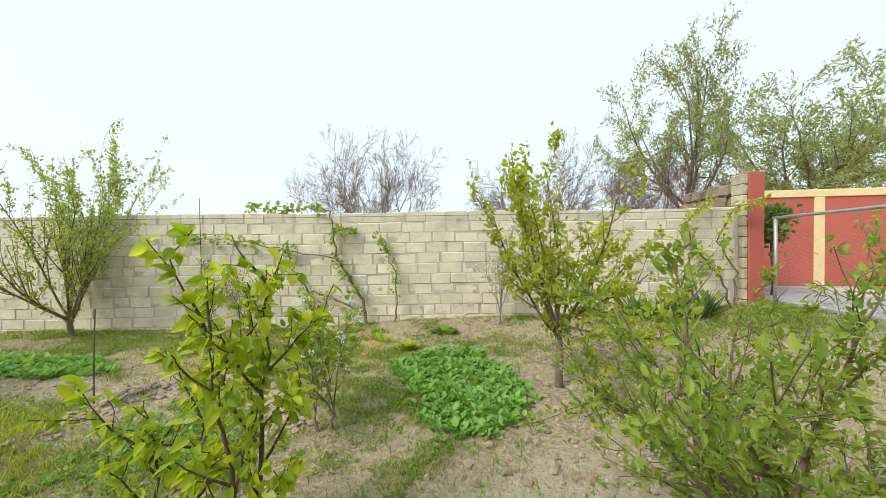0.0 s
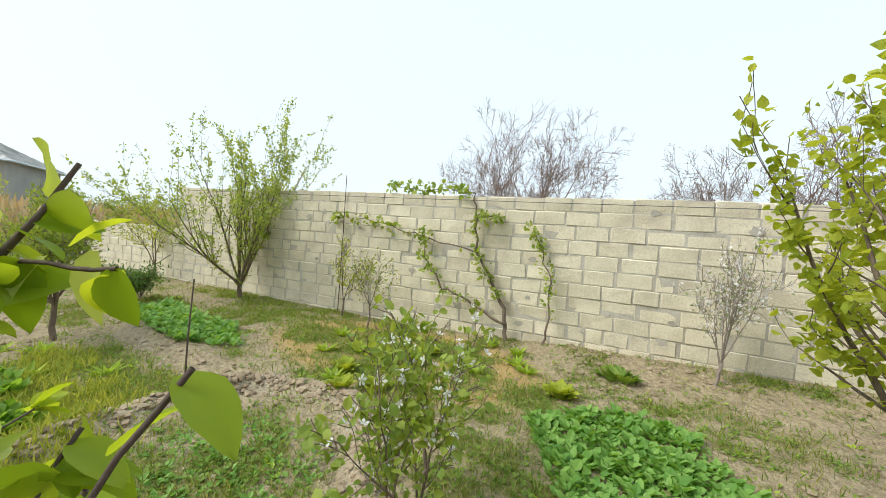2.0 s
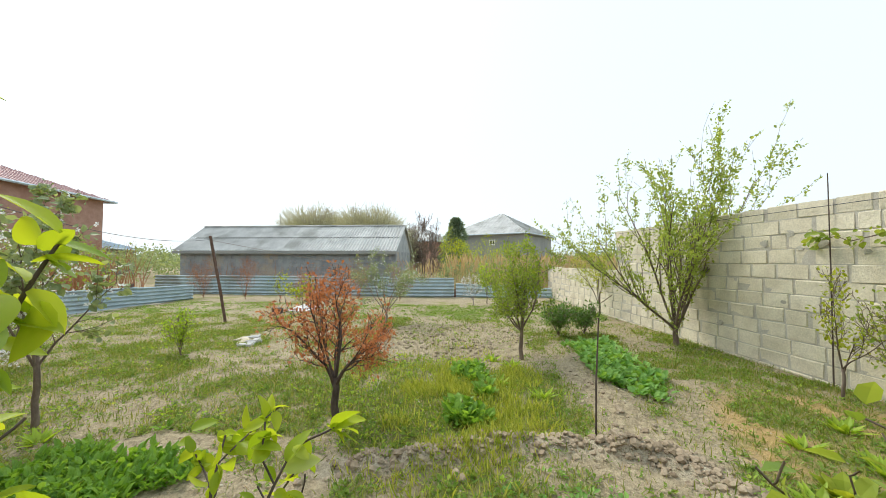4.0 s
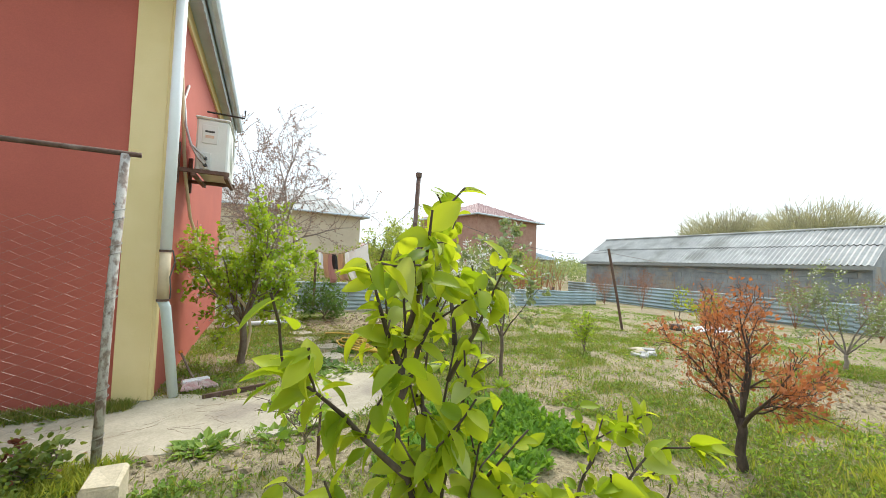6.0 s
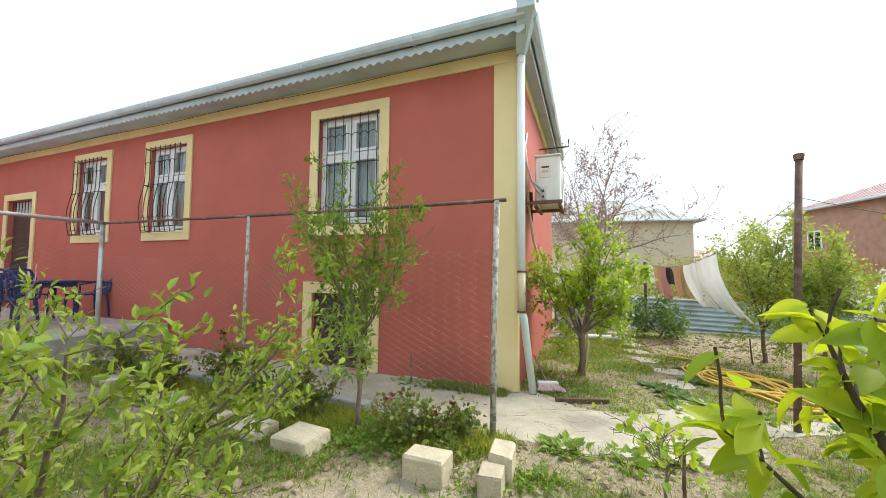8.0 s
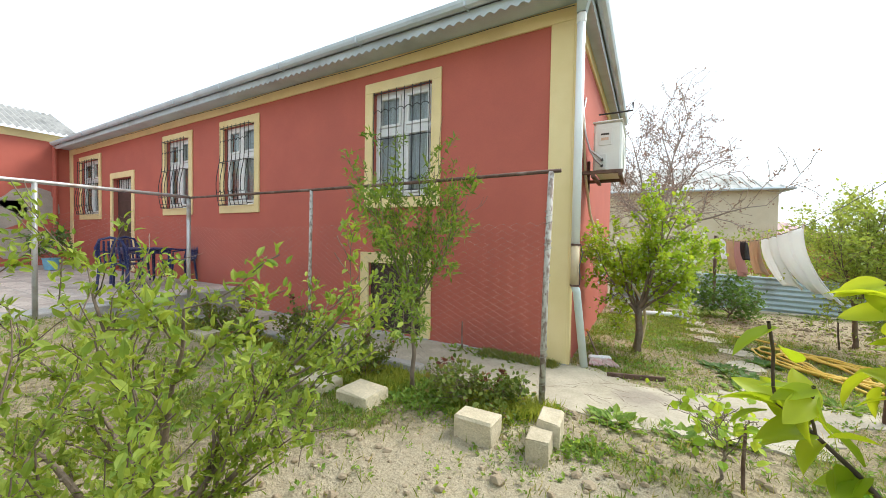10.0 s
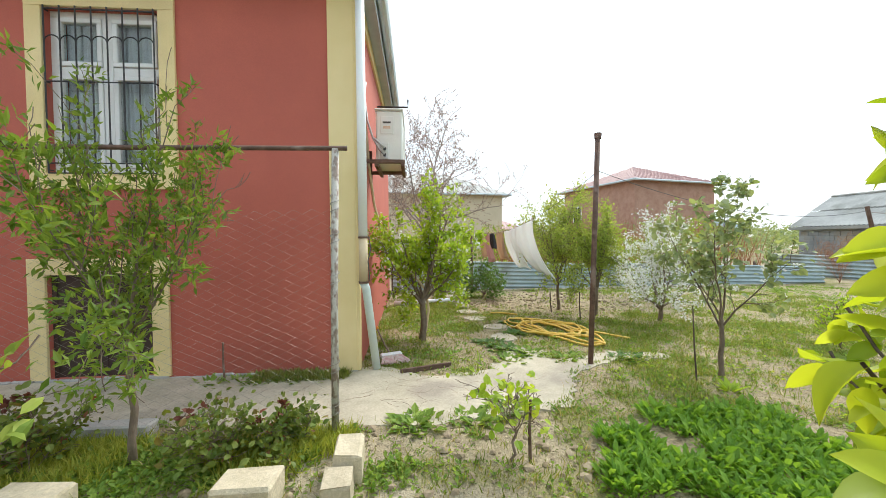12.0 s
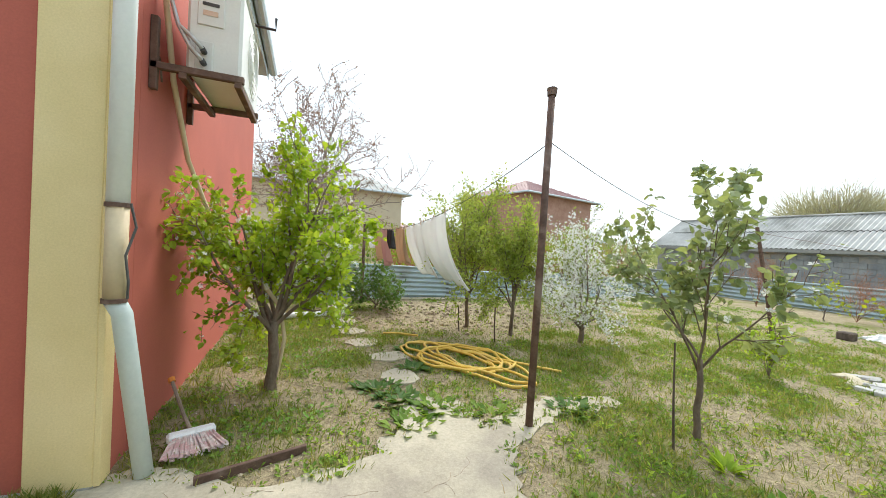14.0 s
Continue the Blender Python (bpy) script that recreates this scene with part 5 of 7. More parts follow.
LINE = sagging((-0.06, -7.2, 1.54), (-0.615, -2.19, 2.03), 0.30)
tagged(Build().tube(LINE, 0.004, 4).ob("clothes_line", CABLE), "thin wire clothes line strung between steel posts", "clothes line")
tagged(Build().tube(sagging((-0.615, -2.19, 2.05), (-5.86, -3.64, 1.72), 0.25), 0.0035, 4).ob("wire", CABLE), "thin wire from the tall pole to the leaning post", "wire")
tagged(Build().tube(sagging((-5.86, -3.64, 1.7), (-11.6, 3.2, 0.45), 0.12), 0.004, 4).ob("wire", BARK_PALE), "pale slack cord tied along the metal fence", "cord")
tagged(Build().tube(sagging(by_wall(-7.5, 0.03, 1.92), by_wall(5.8, 0.03, 1.93), 0.02, 40), 0.004, 4).ob("wall_wire", CABLE), "thin wire stretched along the top of the block wall", "wire")


def line_at(y):
    p = [Vector(q) for q in LINE]
    for a, b in zip(p[:-1], p[1:]):
        if a.y <= y <= b.y:
            return a + (b - a) * ((y - a.y) / (b.y - a.y))
    return p[-1]


def washing(name, y0, y1, drop0, drop1, mat, label, blow=0.12, seed=0, cat="laundry"):
    """A cloth pegged on the line between y0 and y1, blown sideways."""
    nu, nv = 26, 20
    rng = random.Random(seed)
    ph = rng.uniform(0, 6)
    v, f = [], []
    for j in range(nv + 1):
        w = j / nv
        for i in range(nu + 1):
            u = i / nu
            p = line_at(y0 + (y1 - y0) * u)
            d = (drop0 + (drop1 - drop0) * u) * (1 + 0.05 * math.sin(u * 9 + ph)) * w
            fold = (0.035 * math.sin(u * 13 + ph) + 0.018 * math.sin(u * 29 + 2 * ph + w)) * (0.4 + w)
            pinch = 1 - 0.10 * w * math.sin(u * math.pi)
            yy = p.y + ((y0 + y1) / 2 - p.y) * 0.12 * w * (1 - pinch * 0.2)
            v.append((p.x + fold - blow * w * w, yy + 0.03 * math.sin(w * 5 + ph) * w, p.z - d - 0.012 * math.sin(u * 6.283 * 2) ** 2 * (1 - w)))
    n = nu + 1
    for j in range(nv):
        for i in range(nu):
            a = j * n + i
            f.append((a, a + 1, a + 1 + n, a + n))
    o = mesh_ob(name, v, f, mat, None, "", True)
    s = o.modifiers.new("thickness", "SOLIDIFY")
    s.thickness = 0.004
    tagged(o, label, cat, "washing on the line")
    for u in (0.04, 0.5, 0.96):
        p = line_at(y0 + (y1 - y0) * u)
        Build().box((p.x - 0.008, p.y - 0.006, p.z - 0.03), (p.x + 0.012, p.y + 0.006, p.z + 0.025), 0.002).ob("peg", CLOTH_TAN, o)
    return o


washing("white_sheet", -4.4, -3.75, 0.7, 0.9, CLOTH, "white cotton sheet pegged on the line, blown by wind", 0.38, 1)
washing("white_cloth", -4.95, -4.42, 0.62, 0.70, CLOTH, "white undergarment hanging from the clothes line", 0.26, 2)
washing("towel", -5.35, -5.0, 0.5, 0.5, CLOTH_TAN, "beige towel hanging from the clothes line", 0.1, 3)
washing("black_cloth", -5.75, -5.5, 0.3, 0.3, CLOTH_DARK, "black small garment pegged on the line", 0.06, 4)
washing("pink_shirt", -6.1, -5.8, 0.6, 0.55, CLOTH_PINK, "faded pink shirt hanging from the line", 0.08, 5)
washing("towel", -6.5, -6.2, 0.52, 0.5, CLOTH_TAN, "beige towel hanging from the clothes line", 0.08, 6)
washing("white_cloth", -6.9, -6.6, 0.4, 0.35, CLOTH, "small white garment pegged near the post", 0.06, 7)

# ---- leaves, flowers and trees ----
BROAD = (np.array([(0, 0, 0), (0, 0.34, 0.0), (0, 0.7, -0.03), (0, 1, -0.14), (0.33, 0.28, 0.07), (0.30, 0.66, 0.05), (-0.33, 0.28, 0.07), (-0.30, 0.66, 0.05)]), [(0, 4, 1), (1, 4, 5, 2), (2, 5, 3), (0, 1, 6), (1, 2, 7, 6), (2, 3, 7)])
LONG = (np.array([(0, 0, 0), (0.17, 0.4, 0.05), (0, 1, -0.1), (-0.17, 0.4, 0.05), (0, 0.45, -0.02)]), [(0, 1, 4), (4, 1, 2), (0, 4, 3), (4, 2, 3)])
SMALL = (np.array([(0, 0, 0), (0.3, 0.5, 0.08), (0, 1, -0.05), (-0.3, 0.5, 0.08)]), [(0, 1, 2), (0, 2, 3)])
OBLONG = (BROAD[0] * np.array([0.72, 1.15, 1.3]), BROAD[1])
THIN = (np.array([(0.016, 0, 0), (-0.016, 0, 0), (0.0, 0.5, 0.05), (0.0, 1, 0.16)]), [(0, 1, 2), (0, 2, 3)])
NEEDLE = (np.array([(0.05, 0, 0), (-0.05, 0, 0), (0.0, 1, 0.0)]), [(0, 1, 2)])
_f = [(0, 0, 0)]
for _i in range(5):
    _a = 2 * math.pi * _i / 5
    for _d, _r, _z in ((-0.45, 0.38, 0.12), (0.0, 0.52, 0.2), (0.45, 0.38, 0.12)):
        _f.append((_r * math.cos(_a + _d), _r * math.sin(_a + _d), _z))
FLOWER = (np.array(_f), [(0, 1 + 3 * _i, 2 + 3 * _i, 3 + 3 * _i) for _i in range(5)])


def scatter(P, D, N, S, shape):
    """Copies of a leaf shape at P along D with upper side N and size S: arrays of verts and a list of faces."""
    P, D, N, S = np.asarray(P, float), np.asarray(D, float), np.asarray(N, float), np.asarray(S, float)
    D = D / (np.linalg.norm(D, axis=1, keepdims=True) + 1e-9)
    X = np.cross(D, N)
    X = X / (np.linalg.norm(X, axis=1, keepdims=True) + 1e-9)
    N = np.cross(X, D)
    t, faces = shape
    v = P[:, None] + S[:, None, None] * (t[None, :, :1] * X[:, None] + t[None, :, 1:2] * D[:, None] + t[None, :, 2:] * N[:, None])
    k = len(t)
    out = []
    for f in faces:
        out += (np.array(f)[None] + k * np.arange(len(P))[:, None]).tolist()
    return v.reshape(-1, 3), out


class Skeleton:
    """Branches of one plant as lines of points with radii, grown from a seed."""

    def __init__(self, seed):
        self.rng, self.lines = random.Random(seed), []

    def dirs(self, d, ang):
        r = self.rng
        side = d.orthogonal().normalized()
        side = Matrix.Rotation(r.uniform(0, 6.283), 3, d) @ side
        return (d * math.cos(ang) + side * math.sin(ang)).normalized()

    def grow(self, p, d, length, radius, level, spec):
        r = self.rng
        n, wander, up, kids, ang, ratio = (spec["seg"][min(level, len(spec["seg"]) - 1)] if isinstance(spec["seg"], tuple) else spec["seg"]), spec["wander"], spec["up"], spec["kids"], spec["ang"], spec["ratio"]
        pts, rad = [p.copy()], [radius]
        d = d.normalized()
        for i in range(n):
            d = (d + Vector((r.gauss(0, wander), r.gauss(0, wander), r.gauss(0, wander))) + Vector((0, 0, up[min(level, len(up) - 1)]))).normalized()
            p = p + d * (length / n)
            pts.append(p.copy())
            rad.append(max(radius * (1 - 0.78 * (i + 1) / n), 0.0012))
            if level < len(kids) and i >= spec.get("first", 1):
                k = kids[level]
                m = int(k) + (1 if r.random() < k - int(k) else 0)
                for _ in range(m):
                    self.grow(p, self.dirs(d, ang * r.uniform(0.7, 1.3)), length * ratio * r.uniform(0.6, 1.15) * (1 - 0.35 * i / n), rad[-1] * 0.66, level + 1, spec)
        self.lines.append((level, pts, rad))

    def thicken(self, least):
        for _, _, rad in self.lines:
            rad[:] = [max(r, least) for r in rad]

    def fit(self, top, spread):
        zs = max(p.z for _, ps, _ in self.lines for p in ps)
        rr = sorted(math.hypot(p.x, p.y) for _, ps, _ in self.lines for p in ps)
        a, b = spread / max(1e-3, rr[int(0.97 * len(rr))]), top / zs
        for _, ps, _ in self.lines:
            for p in ps:
                p.x, p.y, p.z = p.x * a, p.y * a, p.z * b


def wood(sk, parent, mat, name="trunk", sides=(8, 6, 4, 3)):
    k = Build()
    for level, pts, rad in sk.lines:
        k.tube(pts, rad, sides[min(level, len(sides) - 1)], level == 0)
    return k.ob(name, mat, parent, smooth=True)


def twig_spots(sk, count, low, rng, tip=0.0):
    """Random spots on the outer twigs with the twig's direction."""
    segs, w = [], []
    for level, pts, _ in sk.lines:
        if level >= low:
            for i, (a, b) in enumerate(zip(pts[:-1], pts[1:])):
                segs.append((a, b))
                w.append((b - a).length * (1 + tip * i))
    pick = rng.choices(range(len(segs)), w, k=count)
    P, D = [], []
    for i in pick:
        a, b = segs[i]
        u = rng.random()
        P.append(tuple(a + (b - a) * u))
        D.append(tuple((b - a).normalized()))
    return np.array(P), np.array(D)


def foliage(P, D, size, shape, seed, droop=0.2, face_up=0.9, spread=0.9, size_var=0.35, loose=0.9):
    g = np.random.default_rng(seed)
    n = len(P)
    P = P + g.normal(0, min(loose * size, 0.08), P.shape)
    d = D * 0.35 + g.normal(0, spread, (n, 3)) * 0.55
    d[:, 2] += 0.25 - droop
    nm = g.normal(0, 0.55, (n, 3))
    nm[:, 2] += face_up
    s = size * (1 + g.uniform(-size_var, size_var, n))
    return scatter(P, d, nm, s, shape)


SPECS = {
    "vase": dict(seg=(6, 7, 5, 4), wander=0.13, up=(0.05, 0.05, 0.05, 0.05), kids=(1.5, 1.1), ang=0.8, ratio=0.46),
    "round": dict(seg=(6, 7, 5, 4), wander=0.15, up=(0.03, 0.02, 0.0), kids=(1.7, 1.2), ang=0.95, ratio=0.52),
    "twiggy": dict(seg=(5, 6, 5, 3), wander=0.13, up=(0.05, 0.04, 0.03), kids=(1.6, 1.4), ang=0.8, ratio=0.52),
    "spur": dict(seg=(6, 8, 6, 4), wander=0.10, up=(0.03, 0.025, 0.05, 0.05), kids=(1.25, 0.35), ang=0.75, ratio=0.46),
    "fan": dict(seg=(6, 8, 7, 4), wander=0.07, up=(0.04, 0.05, 0.09, 0.06), kids=(1.6, 0.3), ang=0.5, ratio=0.55),
    "bare": dict(seg=(6, 7, 5, 4, 2), wander=0.15, up=(0.04, 0.03, 0.03, 0.02), kids=(1.5, 1.5, 1.5), ang=0.75, ratio=0.58),
    "wispy": dict(seg=(6, 7, 5, 4), wander=0.16, up=(0.0, 0.01, 0.0), kids=(1.6, 1.3), ang=0.9, ratio=0.56),
}


def tree(name, xy, top, spread, trunk_h, trunk_r, limbs, spec, bark, leaf, label, category="tree", seed=0, tilt=0.7, flowers=None, stems=1, low=2, lean=(0.0, 0.0), group="", sides=(8, 6, 4, 3), z=None, least=0.002, clump=1, tip=0.0):
    """leaf: (material, count, size, shape, droop); flowers: (count, size)."""
    base = (xy[0], xy[1], on(*xy, 0.04) if z is None else z)
    t = thing(name, base, label, category, group)
    sk = Skeleton(seed)
    r = sk.rng
    sp = SPECS[spec]
    for s in range(stems):
        a0 = r.uniform(0, 6.283)
        off = Vector((0.05 * math.cos(a0 + 2.1 * s), 0.05 * math.sin(a0 + 2.1 * s), 0)) if stems > 1 else Vector((0, 0, 0))
        d0 = Vector((lean[0] + (0.25 * math.cos(a0 + 2.1 * s) if stems > 1 else 0), lean[1] + (0.25 * math.sin(a0 + 2.1 * s) if stems > 1 else 0), 1)).normalized()
        n = 5
        pts = [off + d0 * (trunk_h * i / n) + Vector((r.gauss(0, 0.012), r.gauss(0, 0.012), 0)) * (i > 0) for i in range(n + 1)]
        pts[0].z -= 0.1
        sk.lines.append((0, pts, [trunk_r * (1.25 if i == 0 else 1 - 0.25 * i / n) for i in range(n + 1)]))
        for j in range(limbs):
            az = 6.283 * (j + r.uniform(-0.25, 0.25)) / limbs + a0
            an = 0.14 if j == 0 else tilt * r.uniform(0.5, 1.35)
            d = Vector((math.sin(an) * math.cos(az), math.sin(an) * math.sin(az), math.cos(an)))
            u = 1.0 if j < 2 else r.uniform(0.72, 1.0)
            sk.grow(pts[-1] * u + off * (1 - u), d, (top - trunk_h) * r.uniform(0.75, 1.05), trunk_r * 0.42, 1, {**sp, "kids": (0,) + sp["kids"]})
    sk.fit(top, spread)
    sk.thicken(least)
    wood(sk, t, bark, sides=sides)
    rng = random.Random(seed + 99)
    if leaf:
        mat, count, size, shape, droop = leaf
        P, D = twig_spots(sk, count // clump, low, rng, tip)
        P, D = np.repeat(P, clump, 0), np.repeat(D, clump, 0)
        v, f = foliage(P, D, size, shape, seed, droop, loose=0.9 if clump == 1 else 0.55)
        bulk_ob("crown", v, f, mat, t)
    if flowers:
        P, D = twig_spots(sk, flowers[0], low, rng)
        g = np.random.default_rng(seed)
        P = P + g.normal(0, 0.025, P.shape)
        v, f = scatter(P, g.normal(0, 1, P.shape), g.normal(0, 0.6, P.shape) + np.array([0, 0, 0.5]), flowers[1] * g.uniform(0.7, 1.2, len(P)), FLOWER)
        bulk_ob("blossom", v, f, PETAL, t)
    return t, sk


# ---- trees of the garden ----
# quince by the walker's way: every large leaf on its own
def quince(xy, seed, top, spread, count, label, size=0.072, extra=0, branches=11):
    base = (xy[0], xy[1], on(*xy, 0.04))
    t = thing("quince_tree", base, label, "tree")
    sk = Skeleton(seed)
    r = sk.rng
    sp = dict(seg=5, wander=0.12, up=(0.0, 0.10, 0.06), kids=(0, 0.55, 0), ang=0.7, ratio=0.55, first=1)
    for s in range(2):
        a = s * 3.0 + 0.6
        n = 9
        pts = [Vector((0.03 * s, 0, -0.1)) + Vector((0.10 * math.cos(a), 0.10 * math.sin(a), 1)) * (top * (0.92 - 0.12 * s) * i / n) + Vector((r.gauss(0, 0.014), r.gauss(0, 0.014), 0)) for i in range(n + 1)]
        sk.lines.append((0, pts, [0.016 * (1 - 0.97 * i / n) + 0.001 for i in range(n + 1)]))
        for j in range(branches):
            u = 0.24 + 0.76 * (j + r.random()) / branches
            k = min(n - 1, int(u * n))
            p = pts[k] + (pts[k + 1] - pts[k]) * (u * n - k)
            az, an = 2.4 * j + s, r.uniform(0.7, 1.25) * (1 - 0.45 * u)
            sk.grow(p, Vector((math.sin(an) * math.cos(az), math.sin(an) * math.sin(az), math.cos(an))), spread * r.uniform(0.7, 1.25), 0.007, 1, sp)
    sk.fit(top, spread)
    for level, pts, rad in sk.lines:
        for i in range(len(rad)):
            rad[i] = max(rad[i], 0.0022)
    wood(sk, t, BARK_DARK, sides=(8, 8, 6, 5))
    rng = random.Random(seed)
    P, D = twig_spots(sk, (count + extra) * 2, 1, rng, 0.5)
    good = [i for i in range(len(P)) if P[i][2] > 0.3 * top]
    keep = good[:count]
    meshes = []
    for kind in range(4):
        g = random.Random(kind)
        n, w, cup, dr = 7, 0.26 + 0.025 * kind, 0.10 + 0.05 * kind, 0.18 + 0.08 * kind
        v, f = [], []
        for i in range(n + 1):
            u = i / n
            half = w * math.sin(math.pi * min(1, u * 0.97 + 0.03) ** 0.8) ** 0.75 * (1 if u < 1 else 0)
            zc = -dr * u * u
            for k in (-1, -0.5, 0, 0.5, 1):
                v.append((half * k, u, zc + cup * abs(k) ** 1.5 * half * 2.2 + 0.008 * math.sin(u * 19 + k * 5 + kind)))
        for i in range(n):
            for k in range(4):
                a = i * 5 + k
                f.append((a, a + 1, a + 6, a + 5))
        me = bpy.data.meshes.new("leaf")
        me.from_pydata(v, [], f)
        me.polygons.foreach_set("use_smooth", [True] * len(f))
        me.materials.append(L_QUINCE)
        meshes.append(me)
    g = np.random.default_rng(seed)
    for i in keep:
        out = Vector((P[i][0], P[i][1], 0)).normalized() if P[i][0] or P[i][1] else Vector((1, 0, 0))
        y = (out * 0.7 + Vector(D[i]) * 0.3 + Vector(g.normal(0, 0.5, 3)) + Vector((0, 0, -0.45))).normalized()
        zz = (Vector((0, 0, 0.9)) + Vector(g.normal(0, 0.5, 3)) + out * 0.35)
        x = y.cross(zz).normalized()
        zz = x.cross(y)
        s = size * float(g.uniform(0.55, 1.15))
        m = Matrix((x, y, zz)).transposed().to_4x4()
        m.translation = Vector(P[i])
        piece("leaf", meshes[int(g.integers(4))], t, m @ Matrix.Diagonal((s, s, s, 1)))
    if extra:
        more = good[count:count + extra]
        shape = (np.array([tuple(q.co) for q in meshes[1].vertices]), [tuple(q.vertices) for q in meshes[1].polygons])
        v, f = foliage(P[more], D[more], size * 0.85, shape, seed, 0.6, loose=0.2)
        tagged(bulk_ob("small_leaves", v, f, L_QUINCE, t, smooth=True), kind="stuff")
    return t


quince((0.69, 1.24), 7, 1.55, 0.29, 300, "young quince tree with large bright yellow-green leaves", size=0.068, extra=430, branches=13)
quince((0.33, 1.3), 9, 1.02, 0.30, 170, "low quince sucker bush with bright green leaves", 0.066, 330, 10)

QUINCE_BUSH = (2.78, 1.45)
tree("pear_tree", (2.35, 3.66), 2.68, 1.12, 0.68, 0.042, 12, "spur", BARK, (L_YELLOW, 4600, 0.052, BROAD, 0.3), "young pear tree with yellow-green leaves in bare soil", seed=3, tilt=0.97, clump=4, low=1)
tree("almond_tree", (-5.1, 4.85), 3.75, 1.6, 0.4, 0.048, 11, "fan", BARK, (L_FRESH, 11000, 0.05, SMALL, 0.1), "vase-shaped young tree with sparse fresh leaves by the wall", seed=12, tilt=0.72, stems=1, clump=4, low=1)
tree("plum_tree", (-4.05, 2.36), 1.75, 0.72, 0.5, 0.03, 8, "round", BARK, (L_APPLE, 6500, 0.036, SMALL, 0.1), "small round plum tree with fine fresh leaves", seed=21, tilt=0.8)
tree("plum_tree", (-8.0, 4.6), 2.1, 0.9, 0.4, 0.025, 5, "vase", BARK, (L_YELLOW, 2400, 0.04, SMALL, 0.1), "thin sapling with yellowish leaves near the wall", seed=22, tilt=0.8)
tree("quince_bush", QUINCE_BUSH, 1.62, 0.95, 0.25, 0.04, 11, "spur", BARK, (L_APPLE, 8200, 0.031, OBLONG, 0.0), "spreading fruit bush with fresh green leaves", "bush", seed=31, tilt=0.95, stems=1, clump=5, low=1)
tree("peach_tree", (3.02, -0.7), 2.48, 0.78, 0.95, 0.022, 10, "spur", BARK, (L_PEACH, 4600, 0.06, LONG, 0.1), "slender peach tree with narrow leaves behind the fence", seed=42, tilt=1.05, clump=10, low=1)
tree("pear_tree", (1.24, -3.12), 2.22, 0.74, 0.72, 0.046, 10, "round", BARK, (L_PEAR, 6800, 0.05, BROAD, 0.25), "pear tree with glossy leaves and white blossom", seed=51, tilt=0.9, clump=5, flowers=(850, 0.036))
tree("apple_tree", (-1.55, -1.62), 1.95, 0.66, 0.66, 0.024, 5, "spur", BARK, (L_GREY, 1200, 0.06, BROAD, 0.5), "slender apple tree with grey-green leaves and a few blossoms", seed=61, tilt=0.62, flowers=(70, 0.05), clump=5, tip=1.5)
tree("cherry_tree", (-2.55, -3.85), 1.92, 0.9, 0.3, 0.04, 7, "twiggy", BARK, (L_APPLE, 2600, 0.035, SMALL, 0.1), "cherry tree covered in white blossom", seed=71, tilt=0.85, flowers=(5600, 0.034))
tree("plum_tree", (-1.32, -4.95), 2.4, 0.85, 0.7, 0.032, 9, "round", BARK, (L_FRESH, 9000, 0.045, SMALL, 0.15), "tall leafy plum tree behind the steel pole", seed=81, tilt=0.6)
tree("plum_tree", (-1.75, -4.35), 2.0, 0.6, 0.6, 0.03, 8, "round", BARK, (L_FRESH, 7000, 0.045, SMALL, 0.15), "leafy young plum tree in dug soil", seed=82, tilt=0.6)
tree("cherry_tree", (-3.9, -5.9), 2.0, 1.1, 0.35, 0.035, 7, "twiggy", BARK, (L_GREY, 1200, 0.04, SMALL, 0.1), "white-blossomed cherry near the back fence", seed=72, tilt=0.85, flowers=(2200, 0.04))
tree("apple_bush", (0.4, 2.55), 1.1, 0.42, 0.2, 0.016, 3, "spur", BARK, (L_APPLE, 640, 0.046, BROAD, 0.2), "young apple bush with a few white blossoms", "bush", seed=91, tilt=0.55, stems=2, flowers=(40, 0.055), clump=4)
tree("apple_bush", (0.22, 3.0), 1.05, 0.4, 0.3, 0.013, 3, "spur", BARK, (L_APPLE, 300, 0.046, BROAD, 0.2), "thin apple sapling with white blossom tips", "bush", seed=92, tilt=0.55, flowers=(26, 0.055), clump=4)
tree("cherry_bush", (-6.5, -0.15), 1.65, 0.8, 0.3, 0.03, 6, "twiggy", BARK_PALE, (L_GREY, 4200, 0.034, SMALL, 0.1), "grey-leaved bush dotted with small white flowers", "bush", seed=101, tilt=0.7, flowers=(450, 0.03))
tree("cherry_bush", (-9.7, 1.6), 1.0, 0.42, 0.2, 0.02, 4, "twiggy", BARK_PALE, (L_GREY, 300, 0.03, SMALL, 0.1), "little bush covered in white blossom", "bush", seed=102, tilt=0.7, flowers=(420, 0.036))
tree("cherry_bush", (1.75, 5.8), 1.6, 0.42, 0.35, 0.018, 4, "twiggy", BARK_PALE, (L_GREY, 420, 0.035, SMALL, 0.1), "thin sapling with white blossom against the wall", "bush", seed=103, tilt=0.4, stems=2, flowers=(420, 0.03))
tree("sapling", (-2.92, 5.25), 1.3, 0.4, 0.35, 0.016, 4, "vase", BARK, (L_YELLOW, 420, 0.045, SMALL, 0.15), "thin fruit sapling in front of the wall", "sapling", seed=111, tilt=0.6, group="saplings by the wall")
tree("sapling", (-2.22, 5.1), 1.15, 0.35, 0.4, 0.014, 4, "vase", BARK, (L_APPLE, 300, 0.04, SMALL, 0.15), "thin fruit sapling in front of the wall", "sapling", seed=112, tilt=0.55, group="saplings by the wall")
tree("sapling", (0.76, -0.52), 0.55, 0.3, 0.25, 0.01, 4, "vase", BARK, (L_PEAR, 90, 0.06, BROAD, 0.2), "tiny fruit sapling tied near a short stake", "sapling", seed=113, tilt=0.8)
